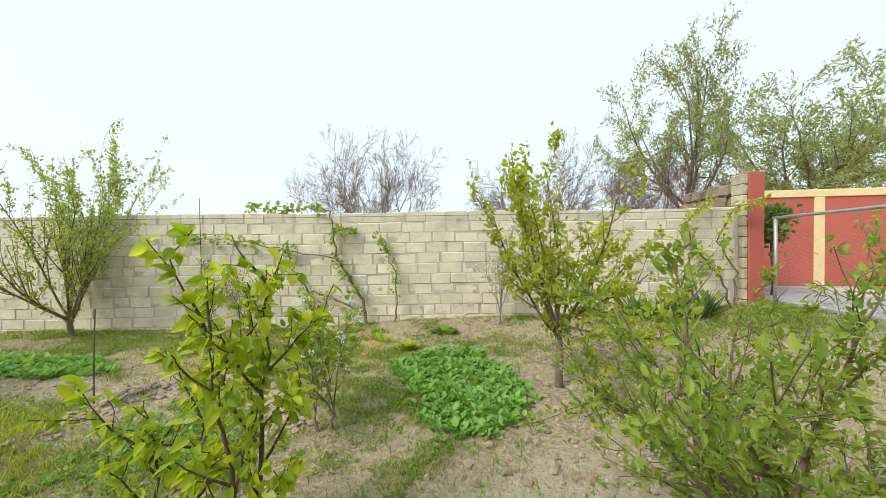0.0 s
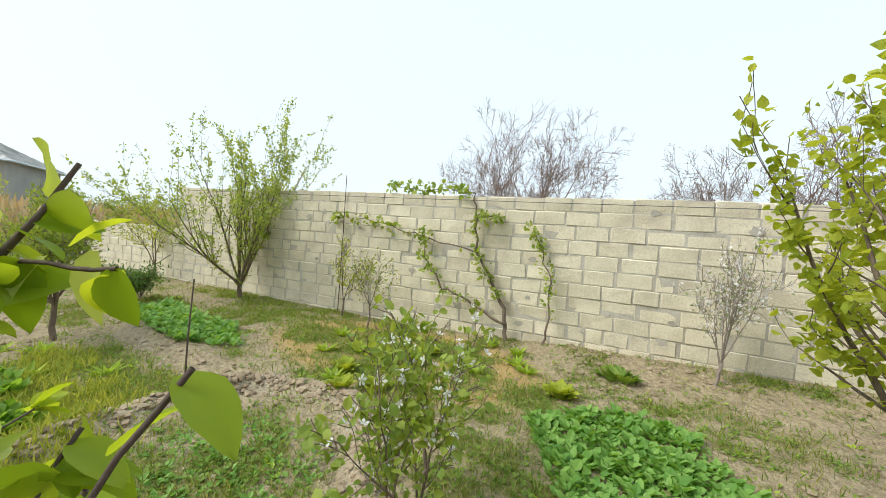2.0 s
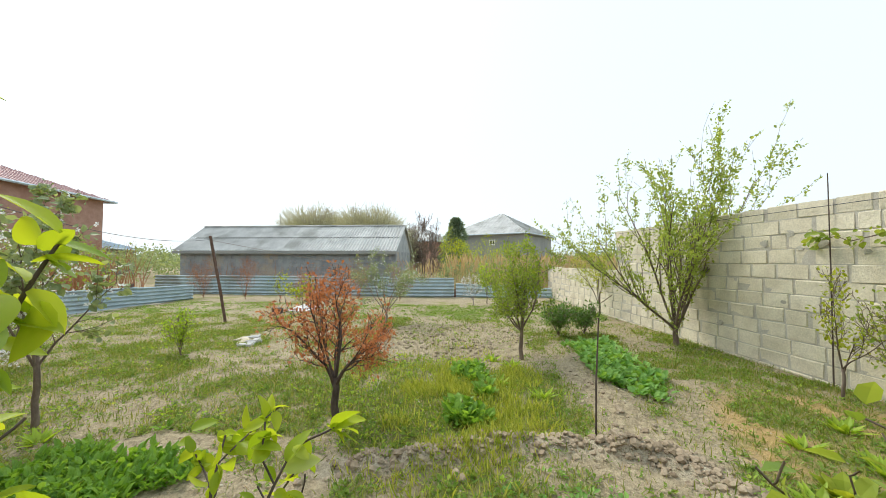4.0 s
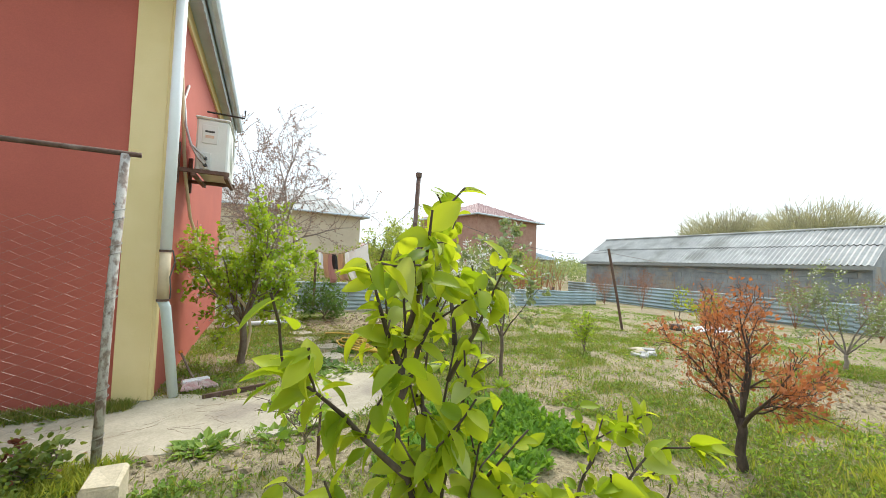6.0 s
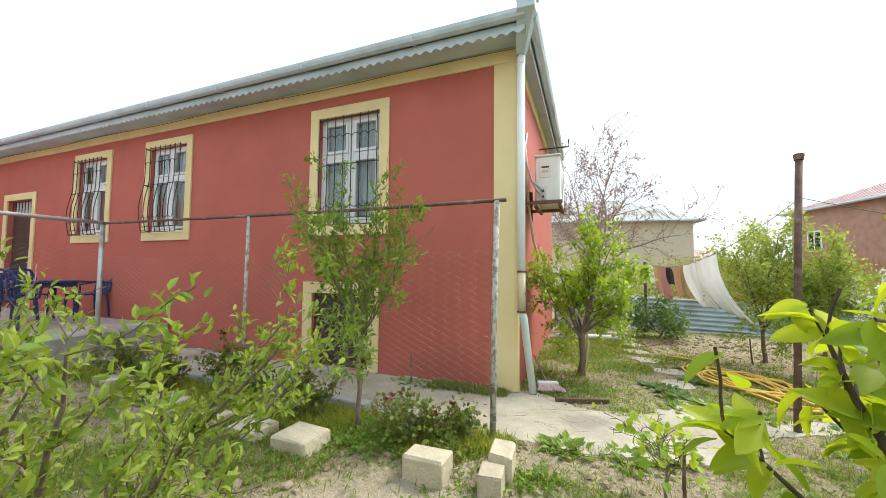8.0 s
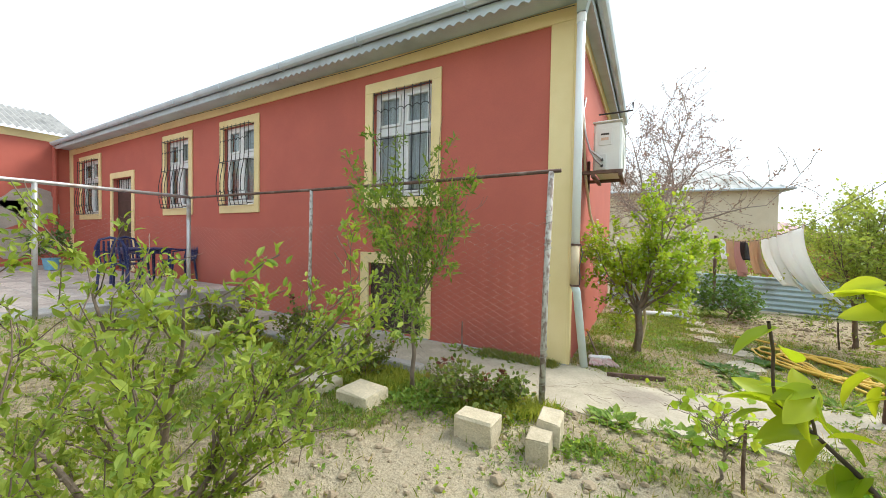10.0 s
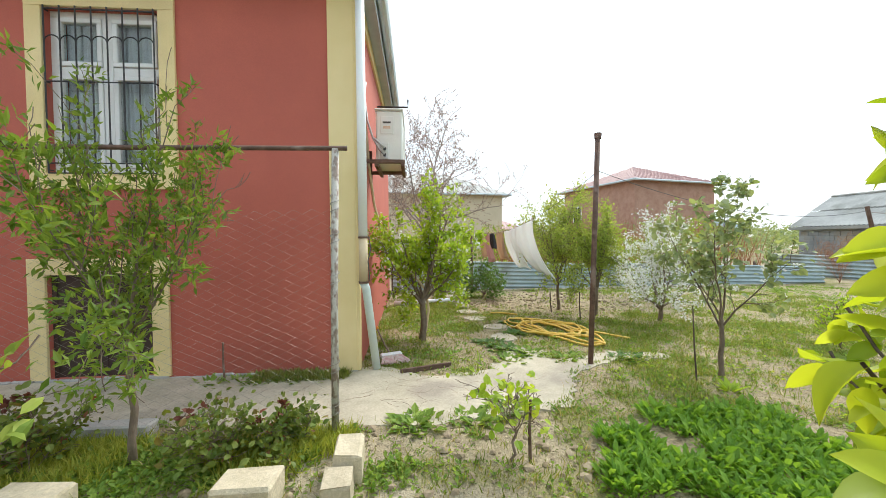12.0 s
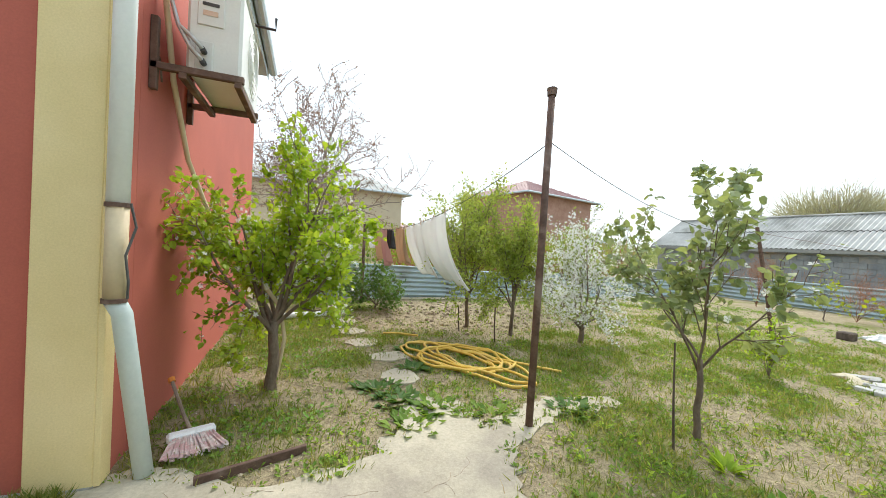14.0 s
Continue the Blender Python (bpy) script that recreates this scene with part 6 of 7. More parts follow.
tree("sapling", (-7.8, -2.65), 1.0, 0.4, 0.3, 0.014, 4, "vase", BARK, (L_LETTUCE, 160, 0.075, BROAD, 0.2), "young sapling with yellowish leaves near the white sheet", "sapling", seed=114, tilt=0.7)
tree("sapling", (-9.6, -4.3), 1.05, 0.4, 0.3, 0.014, 4, "vase", BARK, (L_LETTUCE, 120, 0.07, BROAD, 0.2), "young sapling with yellowish leaves by the metal fence", "sapling", seed=115, tilt=0.7)
tree("sapling", (-10.0, 2.0), 1.3, 0.4, 0.3, 0.016, 4, "vase", BARK, (L_PEAR, 260, 0.07, BROAD, 0.2), "leafy sapling in front of the leaning sheets", "sapling", seed=116, tilt=0.6)
tree("green_bush", (-3.64, -2.26), 0.7, 0.2, 0.08, 0.012, 5, "vase", BARK, (L_PEAR, 420, 0.045, SMALL, 0.0), "small upright leafy green bush", "bush", seed=121, tilt=0.45)
tree("laurel_bush", (-0.2, -6.45), 0.95, 0.6, 0.12, 0.02, 7, "round", BARK, (L_DARK, 1500, 0.06, BROAD, 0.1), "rounded dark green bush under the washing", "bush", seed=122, tilt=0.8)
tree("green_bush", (0.9, -6.9), 1.5, 0.8, 0.2, 0.02, 6, "round", BARK, (L_APPLE, 1500, 0.05, SMALL, 0.1), "loose green bush by the back fence", "bush", seed=123, tilt=0.8)
tree("hedge_bush", (-5.55, 3.15), 0.7, 0.4, 0.1, 0.015, 8, "vase", BARK, (L_DARK, 1500, 0.06, LONG, -0.1), "dense deep green hedge plant", "bush", seed=124, tilt=0.5, group="dark hedge plants")
tree("hedge_bush", (-5.75, 3.65), 0.6, 0.32, 0.1, 0.015, 8, "vase", BARK, (L_DARK, 1100, 0.06, LONG, -0.1), "dense deep green hedge plant", "bush", seed=125, tilt=0.5, group="dark hedge plants")

# rust-red dying thuja
tt, sk = tree("dry_thuja", (-1.95, 0.63), 1.33, 0.52, 0.42, 0.036, 8, "twiggy", BARK_DARK, None, "dead rust-red small conifer with a dark trunk", "tree", seed=131, tilt=0.75)
P, D = twig_spots(sk, 5200, 2, random.Random(1))
v, f = foliage(P, D, 0.034, NEEDLE, 5, 0.0, 0.3, 0.8)
v2, f2 = foliage(P[:1700], D[:1700], 0.035, SMALL, 6, 0.0, 0.3, 0.8)
bulk_ob("crown", np.concatenate([v, v2]), f + [tuple(i + len(v) for i in q) for q in f2], L_RED, tt)

# red twig bushes along the metal fence
for i, (x, y, h) in enumerate(((-10.4, -6.0, 1.5), (-10.4, -4.1, 1.25), (-10.7, -2.2, 1.65), (-10.6, -0.8, 1.45), (-10.5, -7.6, 1.55))):
    tree("dry_bush", (x, y), h, 0.55, 0.1, 0.014, 8, "twiggy", BRUSH, (L_RED, 1500, 0.045, NEEDLE, 0.1), "leafless reddish brown bush before the metal fence", "bush", seed=140 + i, tilt=0.45, group="dry bushes along the fence", sides=(5, 4, 3, 3))

# grapevine on the north wall
def vine(pts, r, label, seed, leaves, leaf=0.075, mat=None):
    t = thing("grapevine", (pts[0][0], pts[0][1], pts[0][2]), label, "vine")
    o = Vector(pts[0])
    rng = random.Random(seed)
    fine = []
    for a, b in zip(pts[:-1], pts[1:]):
        for i in range(5):
            u = i / 5
            fine.append(Vector(a) + (Vector(b) - Vector(a)) * u - o + Vector((rng.gauss(0, 0.015), rng.gauss(0, 0.01), rng.gauss(0, 0.015))))
    fine.append(Vector(pts[-1]) - o)
    n = len(fine)
    Build().tube(fine, [max(0.004, r * (1 - 0.75 * i / n)) for i in range(n)], 6).ob("stem", BARK, t, smooth=True)
    g = np.random.default_rng(seed)
    idx = (n * (1 - g.random(leaves) ** 1.4 * 0.72)).astype(int).clip(0, n - 1)
    P = np.array([fine[i] for i in idx]) + g.normal(0, 0.045, (leaves, 3))
    P[:, 1] -= 0.03
    v, f = scatter(P, g.normal(0, 0.7, (leaves, 3)) + np.array([0, -0.3, 0.1]), g.normal(0, 0.5, (leaves, 3)) + np.array([0, -0.7, 0.5]), leaf * g.uniform(0.5, 1.2, leaves), BROAD)
    bulk_ob("leaves", v, f, mat or L_APPLE, t)


vine([by_wall(*p) for p in ((-0.4, 0.15, 0.0), (-0.5, 0.12, 0.45), (-0.72, 0.1, 0.85), (-0.95, 0.08, 1.2), (-1.0, 0.08, 1.7), (-0.66, 0.08, 1.68))], 0.032, "old grapevine with young leaves trained on the wall", 1, 190)
vine([by_wall(*p) for p in ((-0.45, 0.2, 0.3), (-0.9, 0.15, 0.5), (-1.4, 0.12, 0.68), (-1.7, 0.1, 1.05), (-1.75, 0.08, 1.4))], 0.02, "grapevine branch with young leaves along the wall", 2, 120)
vine([by_wall(*p) for p in ((-0.95, 0.08, 1.2), (-1.5, 0.08, 1.3), (-2.2, 0.08, 1.45), (-2.8, 0.08, 1.55), (-3.4, 0.08, 1.55))], 0.012, "thin grapevine shoot along a wire", 3, 120)
vine([by_wall(*p) for p in ((-1.0, 0.08, 1.7), (-1.1, 0.0, 2.03), (-1.5, -0.1, 2.06), (-1.95, -0.12, 2.04), (-2.45, -0.08, 2.1))], 0.012, "grapevine shoot lying over the wall top", 4, 150, 0.09)
vine([by_wall(*p) for p in ((0.02, 0.15, 0.0), (0.08, 0.12, 0.45), (0.03, 0.08, 0.9), (-0.08, 0.08, 1.3), (-0.22, 0.08, 1.55))], 0.016, "slim grapevine climbing the wall", 5, 150, 0.055)
vine([by_wall(*p) for p in ((5.6, 0.25, 0.25), (5.45, 0.18, 0.8), (5.1, 0.12, 1.25), (4.9, 0.1, 1.7), (5.3, 0.1, 2.1))], 0.02, "yellowish vine climbing near the end pillar", 6, 170, 0.075, L_YELLOW)
vine([by_wall(*p) for p in ((5.6, 0.25, 0.25), (5.7, 0.2, 0.9), (5.4, 0.14, 1.4), (5.65, 0.14, 1.95), (6.0, 0.3, 2.05))], 0.018, "yellowish vine climbing near the end pillar", 7, 130, 0.075, L_YELLOW)

# ---- trees beyond the walls ----
def bare_tree(xy, top, spread, seed, label, buds=900, z=0.0):
    t, sk = tree("bare_tree", xy, top, spread, top * 0.22, 0.08, 11, "bare", BARK, None, label, "tree", seed=seed, tilt=0.85, z=z, sides=(7, 5, 3, 3), least=0.004 if z == 0 else 0.009)
    P, D = twig_spots(sk, buds, 2, random.Random(seed))
    v, f = foliage(P, D, 0.04, SMALL, seed, 0.0)
    tagged(bulk_ob("buds", v, f, L_BUD, t), kind="stuff")
    P, D = twig_spots(sk, 4 * buds, 2, random.Random(seed + 1))
    g = np.random.default_rng(seed)
    v, f = scatter(P, D + g.normal(0, 0.7, P.shape) + np.array([0, 0, 0.1]), g.normal(0, 1, P.shape), g.uniform(0.10, 0.28, len(P)), (THIN[0] * np.array([0.35, 1, 1]), THIN[1]))
    tagged(bulk_ob("brushwood", v, f, TWIG, t), kind="stuff")


bare_tree((-2.1, 11.2), 5.3, 2.4, 201, "leafless tree with pinkish buds behind the block wall", 1800)
bare_tree((3.1, 12.0), 4.9, 2.4, 202, "leafless tree behind the block wall", 1400)
bare_tree((6.9, 12.6), 5.1, 2.1, 203, "leafless reddish tree behind the block wall", 2600)


def willow(xy, top, spread, seed):
    t, sk = tree("willow", xy, top * 0.86, spread * 0.85, top * 0.2, 0.13, 11, "bare", BARK_PALE, None, "broad pale willow just coming into leaf behind the shed", "tree", seed=seed, tilt=0.95, z=-1.0, sides=(7, 5, 3, 3), least=0.008)
    g = np.random.default_rng(seed)
    n = 12000
    out = g.normal(0, 1, (n, 3))
    out[:, 2] = np.abs(out[:, 2])
    out = out / np.linalg.norm(out, axis=1, keepdims=True)
    lump = 0.88 + 0.12 * np.sin(4 * np.arctan2(out[:, 1], out[:, 0]) + 5 * out[:, 2])
    P = out * np.array([spread, spread, 0.52 * top]) * (lump * g.uniform(0.45, 0.86, n))[:, None] + np.array([0, 0, 0.40 * top])
    v, f = scatter(P, out + g.normal(0, 0.3, P.shape) + np.array([0, 0, 0.25]), g.normal(0, 1, P.shape), g.uniform(0.4, 0.9, len(P)), THIN)
    tagged(bulk_ob("brushwood", v, f, WILLOW, t), kind="stuff")


willow((-21.5, -5.3), 6.6, 3.6, 204)
willow((-23.0, -9.6), 6.9, 3.8, 205)
bare_tree((-22.0, -1.8), 5.4, 1.8, 206, "slim leafless poplar behind the shed", 900, -1.0)
tree("walnut_tree", (0.75, -13.0), 7.7, 3.7, 1.8, 0.12, 9, "wispy", BARK_PALE, (L_BUD, 7000, 0.07, SMALL, 0.1), "tall sparse grey-twigged tree behind the house", seed=211, tilt=0.75, z=0.0, least=0.009)
tree("locust_tree", (8.1, 13.2), 8.7, 2.7, 2.8, 0.14, 8, "wispy", BARK, (L_LOCUST, 15000, 0.12, LONG, 0.25), "tall feathery green tree beyond the yard wall", least=0.007, seed=221, tilt=0.75, z=0.2)
tree("locust_tree", (12.0, 13.4), 7.4, 3.6, 2.3, 0.16, 9, "wispy", BARK, (L_LOCUST, 18000, 0.14, LONG, 0.25), "broad feathery green tree beyond the yard wall", least=0.007, seed=222, tilt=0.85, z=0.2)
tree("locust_tree", (16.5, 13.6), 6.8, 3.4, 2.1, 0.14, 8, "wispy", BARK, (L_LOCUST, 12000, 0.14, LONG, 0.25), "broad feathery green tree beyond the yard wall", least=0.007, seed=223, tilt=0.85, z=0.2)
tree("yard_creeper", (6.85, 7.5), 1.75, 0.28, 1.3, 0.03, 7, "round", BARK, (L_DARK, 900, 0.08, BROAD, 0.4), "dark evergreen climber hanging beside the pillar", "climber", seed=231, tilt=0.9, z=0.4)


def conifer(xy, top, r, z):
    t = thing("conifer", (*xy, z), "dense blue-green conifer beyond the fence", "tree")
    Build().tube([(0, 0, 0), (0, 0, top - z)], [0.16, 0.03], 7).ob("trunk", BARK_DARK, t)
    g = np.random.default_rng(5)
    n, H = 5200, top - z
    u = g.random(n) ** 0.8
    ang = g.uniform(0, 6.283, n)
    lump = 0.72 + 0.3 * np.sin(ang * 3 + u * 11) + 0.22 * np.sin(ang * 5 - u * 27)
    rad = r * (1 - u) ** 0.55 * lump * g.uniform(0.55, 1.0, n)
    P = np.stack([rad * np.cos(ang), rad * np.sin(ang), 0.25 + u * (H - 0.2)], 1)
    D = np.stack([np.cos(ang), np.sin(ang), 0.5 + 0 * u], 1) + g.normal(0, 0.3, (n, 3))
    v, f = scatter(P, D, g.normal(0, 1, (n, 3)), g.uniform(0.15, 0.32, n), SMALL)
    bulk_ob("crown", v, f, CONIFER, t)


conifer((-28, -0.2), 4.6, 1.75, -1.2)


def reeds(name, area, n, h0, h1, mat, label, seed, lean=0.15, plume=True, z=None):
    """A stand of dry stalks as one mass."""
    g = np.random.default_rng(seed)
    x, y = g.uniform(area[0], area[1], n), g.uniform(area[2], area[3], n)
    zz = lie(x, y) if z is None else np.full(n, z)
    P = np.stack([x, y, zz], 1)
    D = g.normal(0, lean, (n, 3)) + np.array([0, 0, 1])
    H = g.uniform(h0, h1, n)
    shape = (np.array([(0.006, 0, 0), (-0.006, 0, 0), (-0.004, 0.75, 0.02), (0.004, 0.75, 0.02), (0.022, 0.86, 0.05), (-0.022, 0.86, 0.05), (0, 1, 0.1)]), [(0, 1, 2, 3), (3, 2, 5, 4), (4, 5, 6)]) if plume else (np.array([(0.008, 0, 0), (-0.008, 0, 0), (0.0, 1, 0.12)]), [(0, 1, 2)])
    v, f = scatter(P, D, g.normal(0, 1, (n, 3)), H, shape)
    return tagged(bulk_ob(name, v, f, mat), label, "reeds", kind="stuff")


reeds("reed_stand", (-17, -13, 0.5, 7.5), 750, 1.0, 1.75, REED, "stand of dry tan reeds beyond the metal fence", 1)
reeds("reed_stand", (-13.6, -12.4, -1, 6.5), 350, 0.9, 1.5, REED, "stand of dry tan reeds beyond the metal fence", 2)
reeds("brown_brush", (-24, -17, 4.5, 12), 2600, 1.1, 1.8, BRUSH, "mass of brown dry brush beyond the reeds", 3, 0.25, False)
reeds("brown_brush", (-16, -11.5, 6.5, 13), 900, 1.0, 1.6, REED, "mass of tan dry brush beyond the reeds", 4, 0.25, False)
reeds("brown_brush", (-13.2, -12.2, -10, -2.5), 160, 0.9, 1.5, BRUSH, "thin dry brush behind the metal fence", 5, 0.2, False)
reeds("brown_brush", (-12, -3, -22, -11), 3500, 1.4, 2.4, BRUSH, "dry brush on the plot behind the garden", 6, 0.25, False)


def bush_mass(area, n, h, mat, label, seed, leaf=0.09):
    g = np.random.default_rng(seed)
    x, y = g.uniform(area[0], area[1], n), g.uniform(area[2], area[3], n)
    top = h * (0.45 + 0.55 * vnoise(x, y, 0.5, seed)) * (0.7 + 0.5 * vnoise(x, y, 1.4, seed + 1))
    z = lie(x, y) + top * g.random(n) ** 0.45
    P = np.stack([x, y, z], 1)
    v, f = scatter(P, g.normal(0, 1, (n, 3)), g.normal(0, 0.6, (n, 3)) + np.array([0, 0, 0.7]), leaf * g.uniform(0.6, 1.4, n), SMALL)
    return tagged(bulk_ob("far_bushes", v, f, mat), label, "bushes", kind="stuff")


bush_mass((-9, 0, -12.5, -9.2), 9000, 2.0, L_APPLE, "loose green bushes behind the garden", 11)
bush_mass((-34, -12, -34, -16), 16000, 2.6, L_GREY, "distant greyish bushes between the houses", 12, 0.2)
bush_mass((-60, -30, 12, 40), 14000, 3.2, L_GREY, "distant greyish bushes beyond the reeds", 13, 0.25)
bush_mass((-17, -12.4, 0.0, 8.0), 7000, 1.7, L_GREY, "low grey-green scrub among the reeds", 15, 0.08)
bush_mass((-21, -18.6, -0.5, 4.0), 5000, 3.3, L_YELLOW, "pale green shrub at the shed corner", 14, 0.08)


# ---- beds and ground cover ----
def bed(name, poly, n, leaf, size, mat, label, seed, up=0.6, shape=BROAD, gaps=0.16):
    """Leafy plants filling a plot: rosettes of leaves as one mass."""
    g = np.random.default_rng(seed)
    xs, ys = [p[0] for p in poly], [p[1] for p in poly]
    x, y = g.uniform(min(xs), max(xs), n * 3), g.uniform(min(ys), max(ys), n * 3)
    edge = near_line(x, y, poly + [poly[0]])
    ok = inside(x, y, poly) & (vnoise(x, y, 3.5, seed) > gaps + 0.22 * np.exp(-(edge / 0.1) ** 2))
    x, y = x[ok][:n], y[ok][:n]
    m = len(x)
    a = g.uniform(0, 6.283, (m, leaf))
    out = np.stack([np.cos(a), np.sin(a), np.full_like(a, up) * g.uniform(0.4, 1.5, a.shape)], 2).reshape(-1, 3)
    P = np.repeat(np.stack([x, y, height(x, y) - 0.005], 1), leaf, 0)
    s = np.repeat(size * g.uniform(0.6, 1.25, m), leaf) * g.uniform(0.7, 1.2, m * leaf)
    P = P + out * (s * 0.5)[:, None]
    N = -out * 0.5 + np.array([0, 0, 1.0]) + g.normal(0, 0.25, out.shape)
    v, f = scatter(P, out, N, s, shape)
    return tagged(bulk_ob(name, v, f, mat), label, "vegetable bed", kind="stuff")


bed("radish_bed", RADISH, 1050, 6, 0.058, L_BED, "dense bed of leafy green radish plants", 1, 0.9, BROAD, 0.06)
bed("radish_bed", RADISH_ROW, 520, 6, 0.065, L_BED, "row of leafy green radish plants near the wall", 2, 0.9)
bed("sorrel_bed", SORREL, 1500, 6, 0.05, L_SPINACH, "bed of glossy green sorrel leaves", 3, 1.3, OBLONG, 0.36)
bed("sorrel_bed", SORREL_ROW, 200, 7, 0.07, L_SPINACH, "short row of leafy greens in tall weeds", 4, 1.2)


def patch(name, n, seed, mat, h0, h1, width, where, label, power=1.0, box=(-9.5, 7.4, -7.6, 6.75), cat="grass", flat=None):
    """Bent blades strewn by a density map."""
    g = np.random.default_rng(seed)
    x, y = g.uniform(box[0], box[1], n), g.uniform(box[2], box[3], n)
    keep = g.random(n) < np.clip(where(x, y), 0, 1) ** power
    x, y = x[keep], y[keep]
    m = len(x)
    P = np.stack([x, y, height(x, y) - 0.006], 1)
    D = g.normal(0, 0.42 if flat is None else 0.8, (m, 3)) + np.array([0, 0, 1 if flat is None else flat])
    shape = (np.array([(0.5 * width, 0, 0), (-0.5 * width, 0, 0), (-0.4 * width, 0.55, 0.06), (0.4 * width, 0.55, 0.06), (0, 1, 0.3)]), [(0, 1, 2, 3), (3, 2, 4)])
    v, f = scatter(P, D, g.normal(0, 1, (m, 3)), g.uniform(h0, h1, m), shape)
    return tagged(bulk_ob(name, v, f, mat), label, cat, kind="stuff")


patch("meadow_grass", 620000, 1, GRASS, 0.02, 0.08, 0.09, lush, "thin short grass and weeds on clay soil", box=(-7, 7.4, -6.5, 6.75))
patch("tall_weeds", 170000, 2, GRASS_LUSH, 0.03, 0.12, 0.09, lambda x, y: 0.75 * blob(x, y, -2.75, 1.5, 2.0, 1.35, 0.9) * (0.05 + smooth(0.4, 0.75, vnoise(x, y, 2.6, 8))) * (0.4 + vnoise(x, y, 7.5, 18)), "lush yellow-green flowering weeds", box=(-5, -0.8, 0, 2.9))
patch("dry_straw", 120000, 3, STRAW, 0.03, 0.09, 0.05, lambda x, y: 0.85 * blob(x, y, -1.3, 4.6, 2.4, 1.4) * (0.2 + vnoise(x, y, 2.0, 9)) + 0.10 * (1 - bare(x, y)) * (vnoise(x, y, 1.1, 3) > 0.55) * (lush(x, y) > 0.02), "dry straw-coloured dead weeds on the soil", flat=0.25)


def weeds(name, n, seed, mat, size, where, label, shape=SMALL, box=(-9.5, 7.4, -7.6, 6.75), leaf=5, up=0.5):
    g = np.random.default_rng(seed)
    x, y = g.uniform(box[0], box[1], n), g.uniform(box[2], box[3], n)
    keep = g.random(n) < np.clip(where(x, y), 0, 1)
    x, y = x[keep], y[keep]
    m = len(x)
    a = g.uniform(0, 6.283, (m, leaf))
    out = np.stack([np.cos(a), np.sin(a), up * g.uniform(0.2, 1.8, a.shape)], 2).reshape(-1, 3)
    P = np.repeat(np.stack([x, y, height(x, y)], 1), leaf, 0)
    s = np.repeat(size * g.uniform(0.5, 1.4, m), leaf)
    P = P + out * (s * g.uniform(0.1, 0.9, len(s)))[:, None]
    v, f = scatter(P, out, np.array([0, 0, 1.0]) + g.normal(0, 0.3, out.shape), s, shape)
    return tagged(bulk_ob(name, v, f, mat), label, "weeds", kind="stuff")


weeds("broad_weeds", 150000, 21, L_WEED, 0.028, lambda x, y: 0.75 * lush(x, y) + 0.12 * blob(x, y, -0.5, 4.5, 3.0, 2.0) * (vnoise(x, y, 4.0, 51) > 0.5), "low broad-leaved weeds covering the soil")
weeds("broad_weeds", 40000, 24, L_PEAR, 0.032, lambda x, y: 0.8 * blob(x, y, -2.9, 1.2, 2.2, 1.3, 0.9) * smooth(0.42, 0.7, vnoise(x, y, 1.9, 18)) + 0.3 * lush(x, y) * (vnoise(x, y, 2.3, 19) > 0.55), "patches of fresh broad weeds in the grass", box=(-7, 7.2, -6.5, 6.7))
weeds("broad_weeds", 9000, 22, L_BED, 0.035, lambda x, y: 0.9 * blob(x, y, -0.7, 2.25, 0.75, 0.75) * (vnoise(x, y, 3, 4) > 0.35) + 0.5 * blob(x, y, 1.2, -4, 0.8, 2.2) * (vnoise(x, y, 2.5, 6) > 0.5), "clumps of fresh green low weeds", box=(-2, 2, -6.5, 3.2))
weeds("tiny_flowers", 5000, 23, PETAL, 0.008, lambda x, y: blob(x, y, -2.9, 1.2, 1.7, 0.95, 0.5) * 0.6 + 0.2 * blob(x, y, 1.1, -3.0, 0.9, 1.4), "tiny white flowers and petals among weeds", box=(-5, 2.2, -5, 2.4), leaf=3, up=3.0)

patch("bed_grass", 90000, 4, GRASS_LUSH, 0.03, 0.13, 0.07, lambda x, y: 0.7 * (smooth(-1.0, -0.86, y) - smooth(-0.62, -0.3, y)) * smooth(0.3, 0.6, vnoise(x, y, 2.2, 61)) * (np.asarray(x) > 1.75), "long grass under the roses along the fence", box=(1.7, 7.3, -1.02, -0.2))
weeds("bed_weeds", 16000, 25, L_WEED, 0.034, lambda x, y: 0.7 * (smooth(-1.0, -0.86, y) - smooth(-0.55, -0.2, y)) * smooth(0.35, 0.6, vnoise(x, y, 2.8, 62)), "broad weeds under the roses along the fence", box=(1.4, 7.3, -1.05, -0.1))
patch("wall_foot_grass", 24000, 5, GRASS, 0.03, 0.10, 0.08, lambda x, y: (1 - smooth(-2.02, -1.84, y)) * smooth(0.4, 0.62, vnoise(x, y, 2.6, 63)), "weedy grass along the foot of the house wall", box=(2.0, 3.7, -2.06, -1.8))


def tuft(name, xy, n, size, mat, label, cat, seed, shape=LONG, up=1.2, group="", r=0.05):
    """A single low plant with a rosette of leaves."""
    g = np.random.default_rng(seed)
    a = g.uniform(0, 6.283, n)
    out = np.stack([np.cos(a), np.sin(a), up * g.uniform(0.3, 1.6, n)], 1)
    P = np.stack([np.cos(a), np.sin(a), 0 * a], 1) * (r * g.random(n))[:, None]
    v, f = scatter(P, out, -out * 0.4 + np.array([0, 0, 1.0]), size * g.uniform(0.6, 1.2, n), shape)
    o = bulk_ob(name, v, f, mat)
    o.location = (xy[0], xy[1], on(*xy, 0.01))
    return tagged(o, label, cat, group)


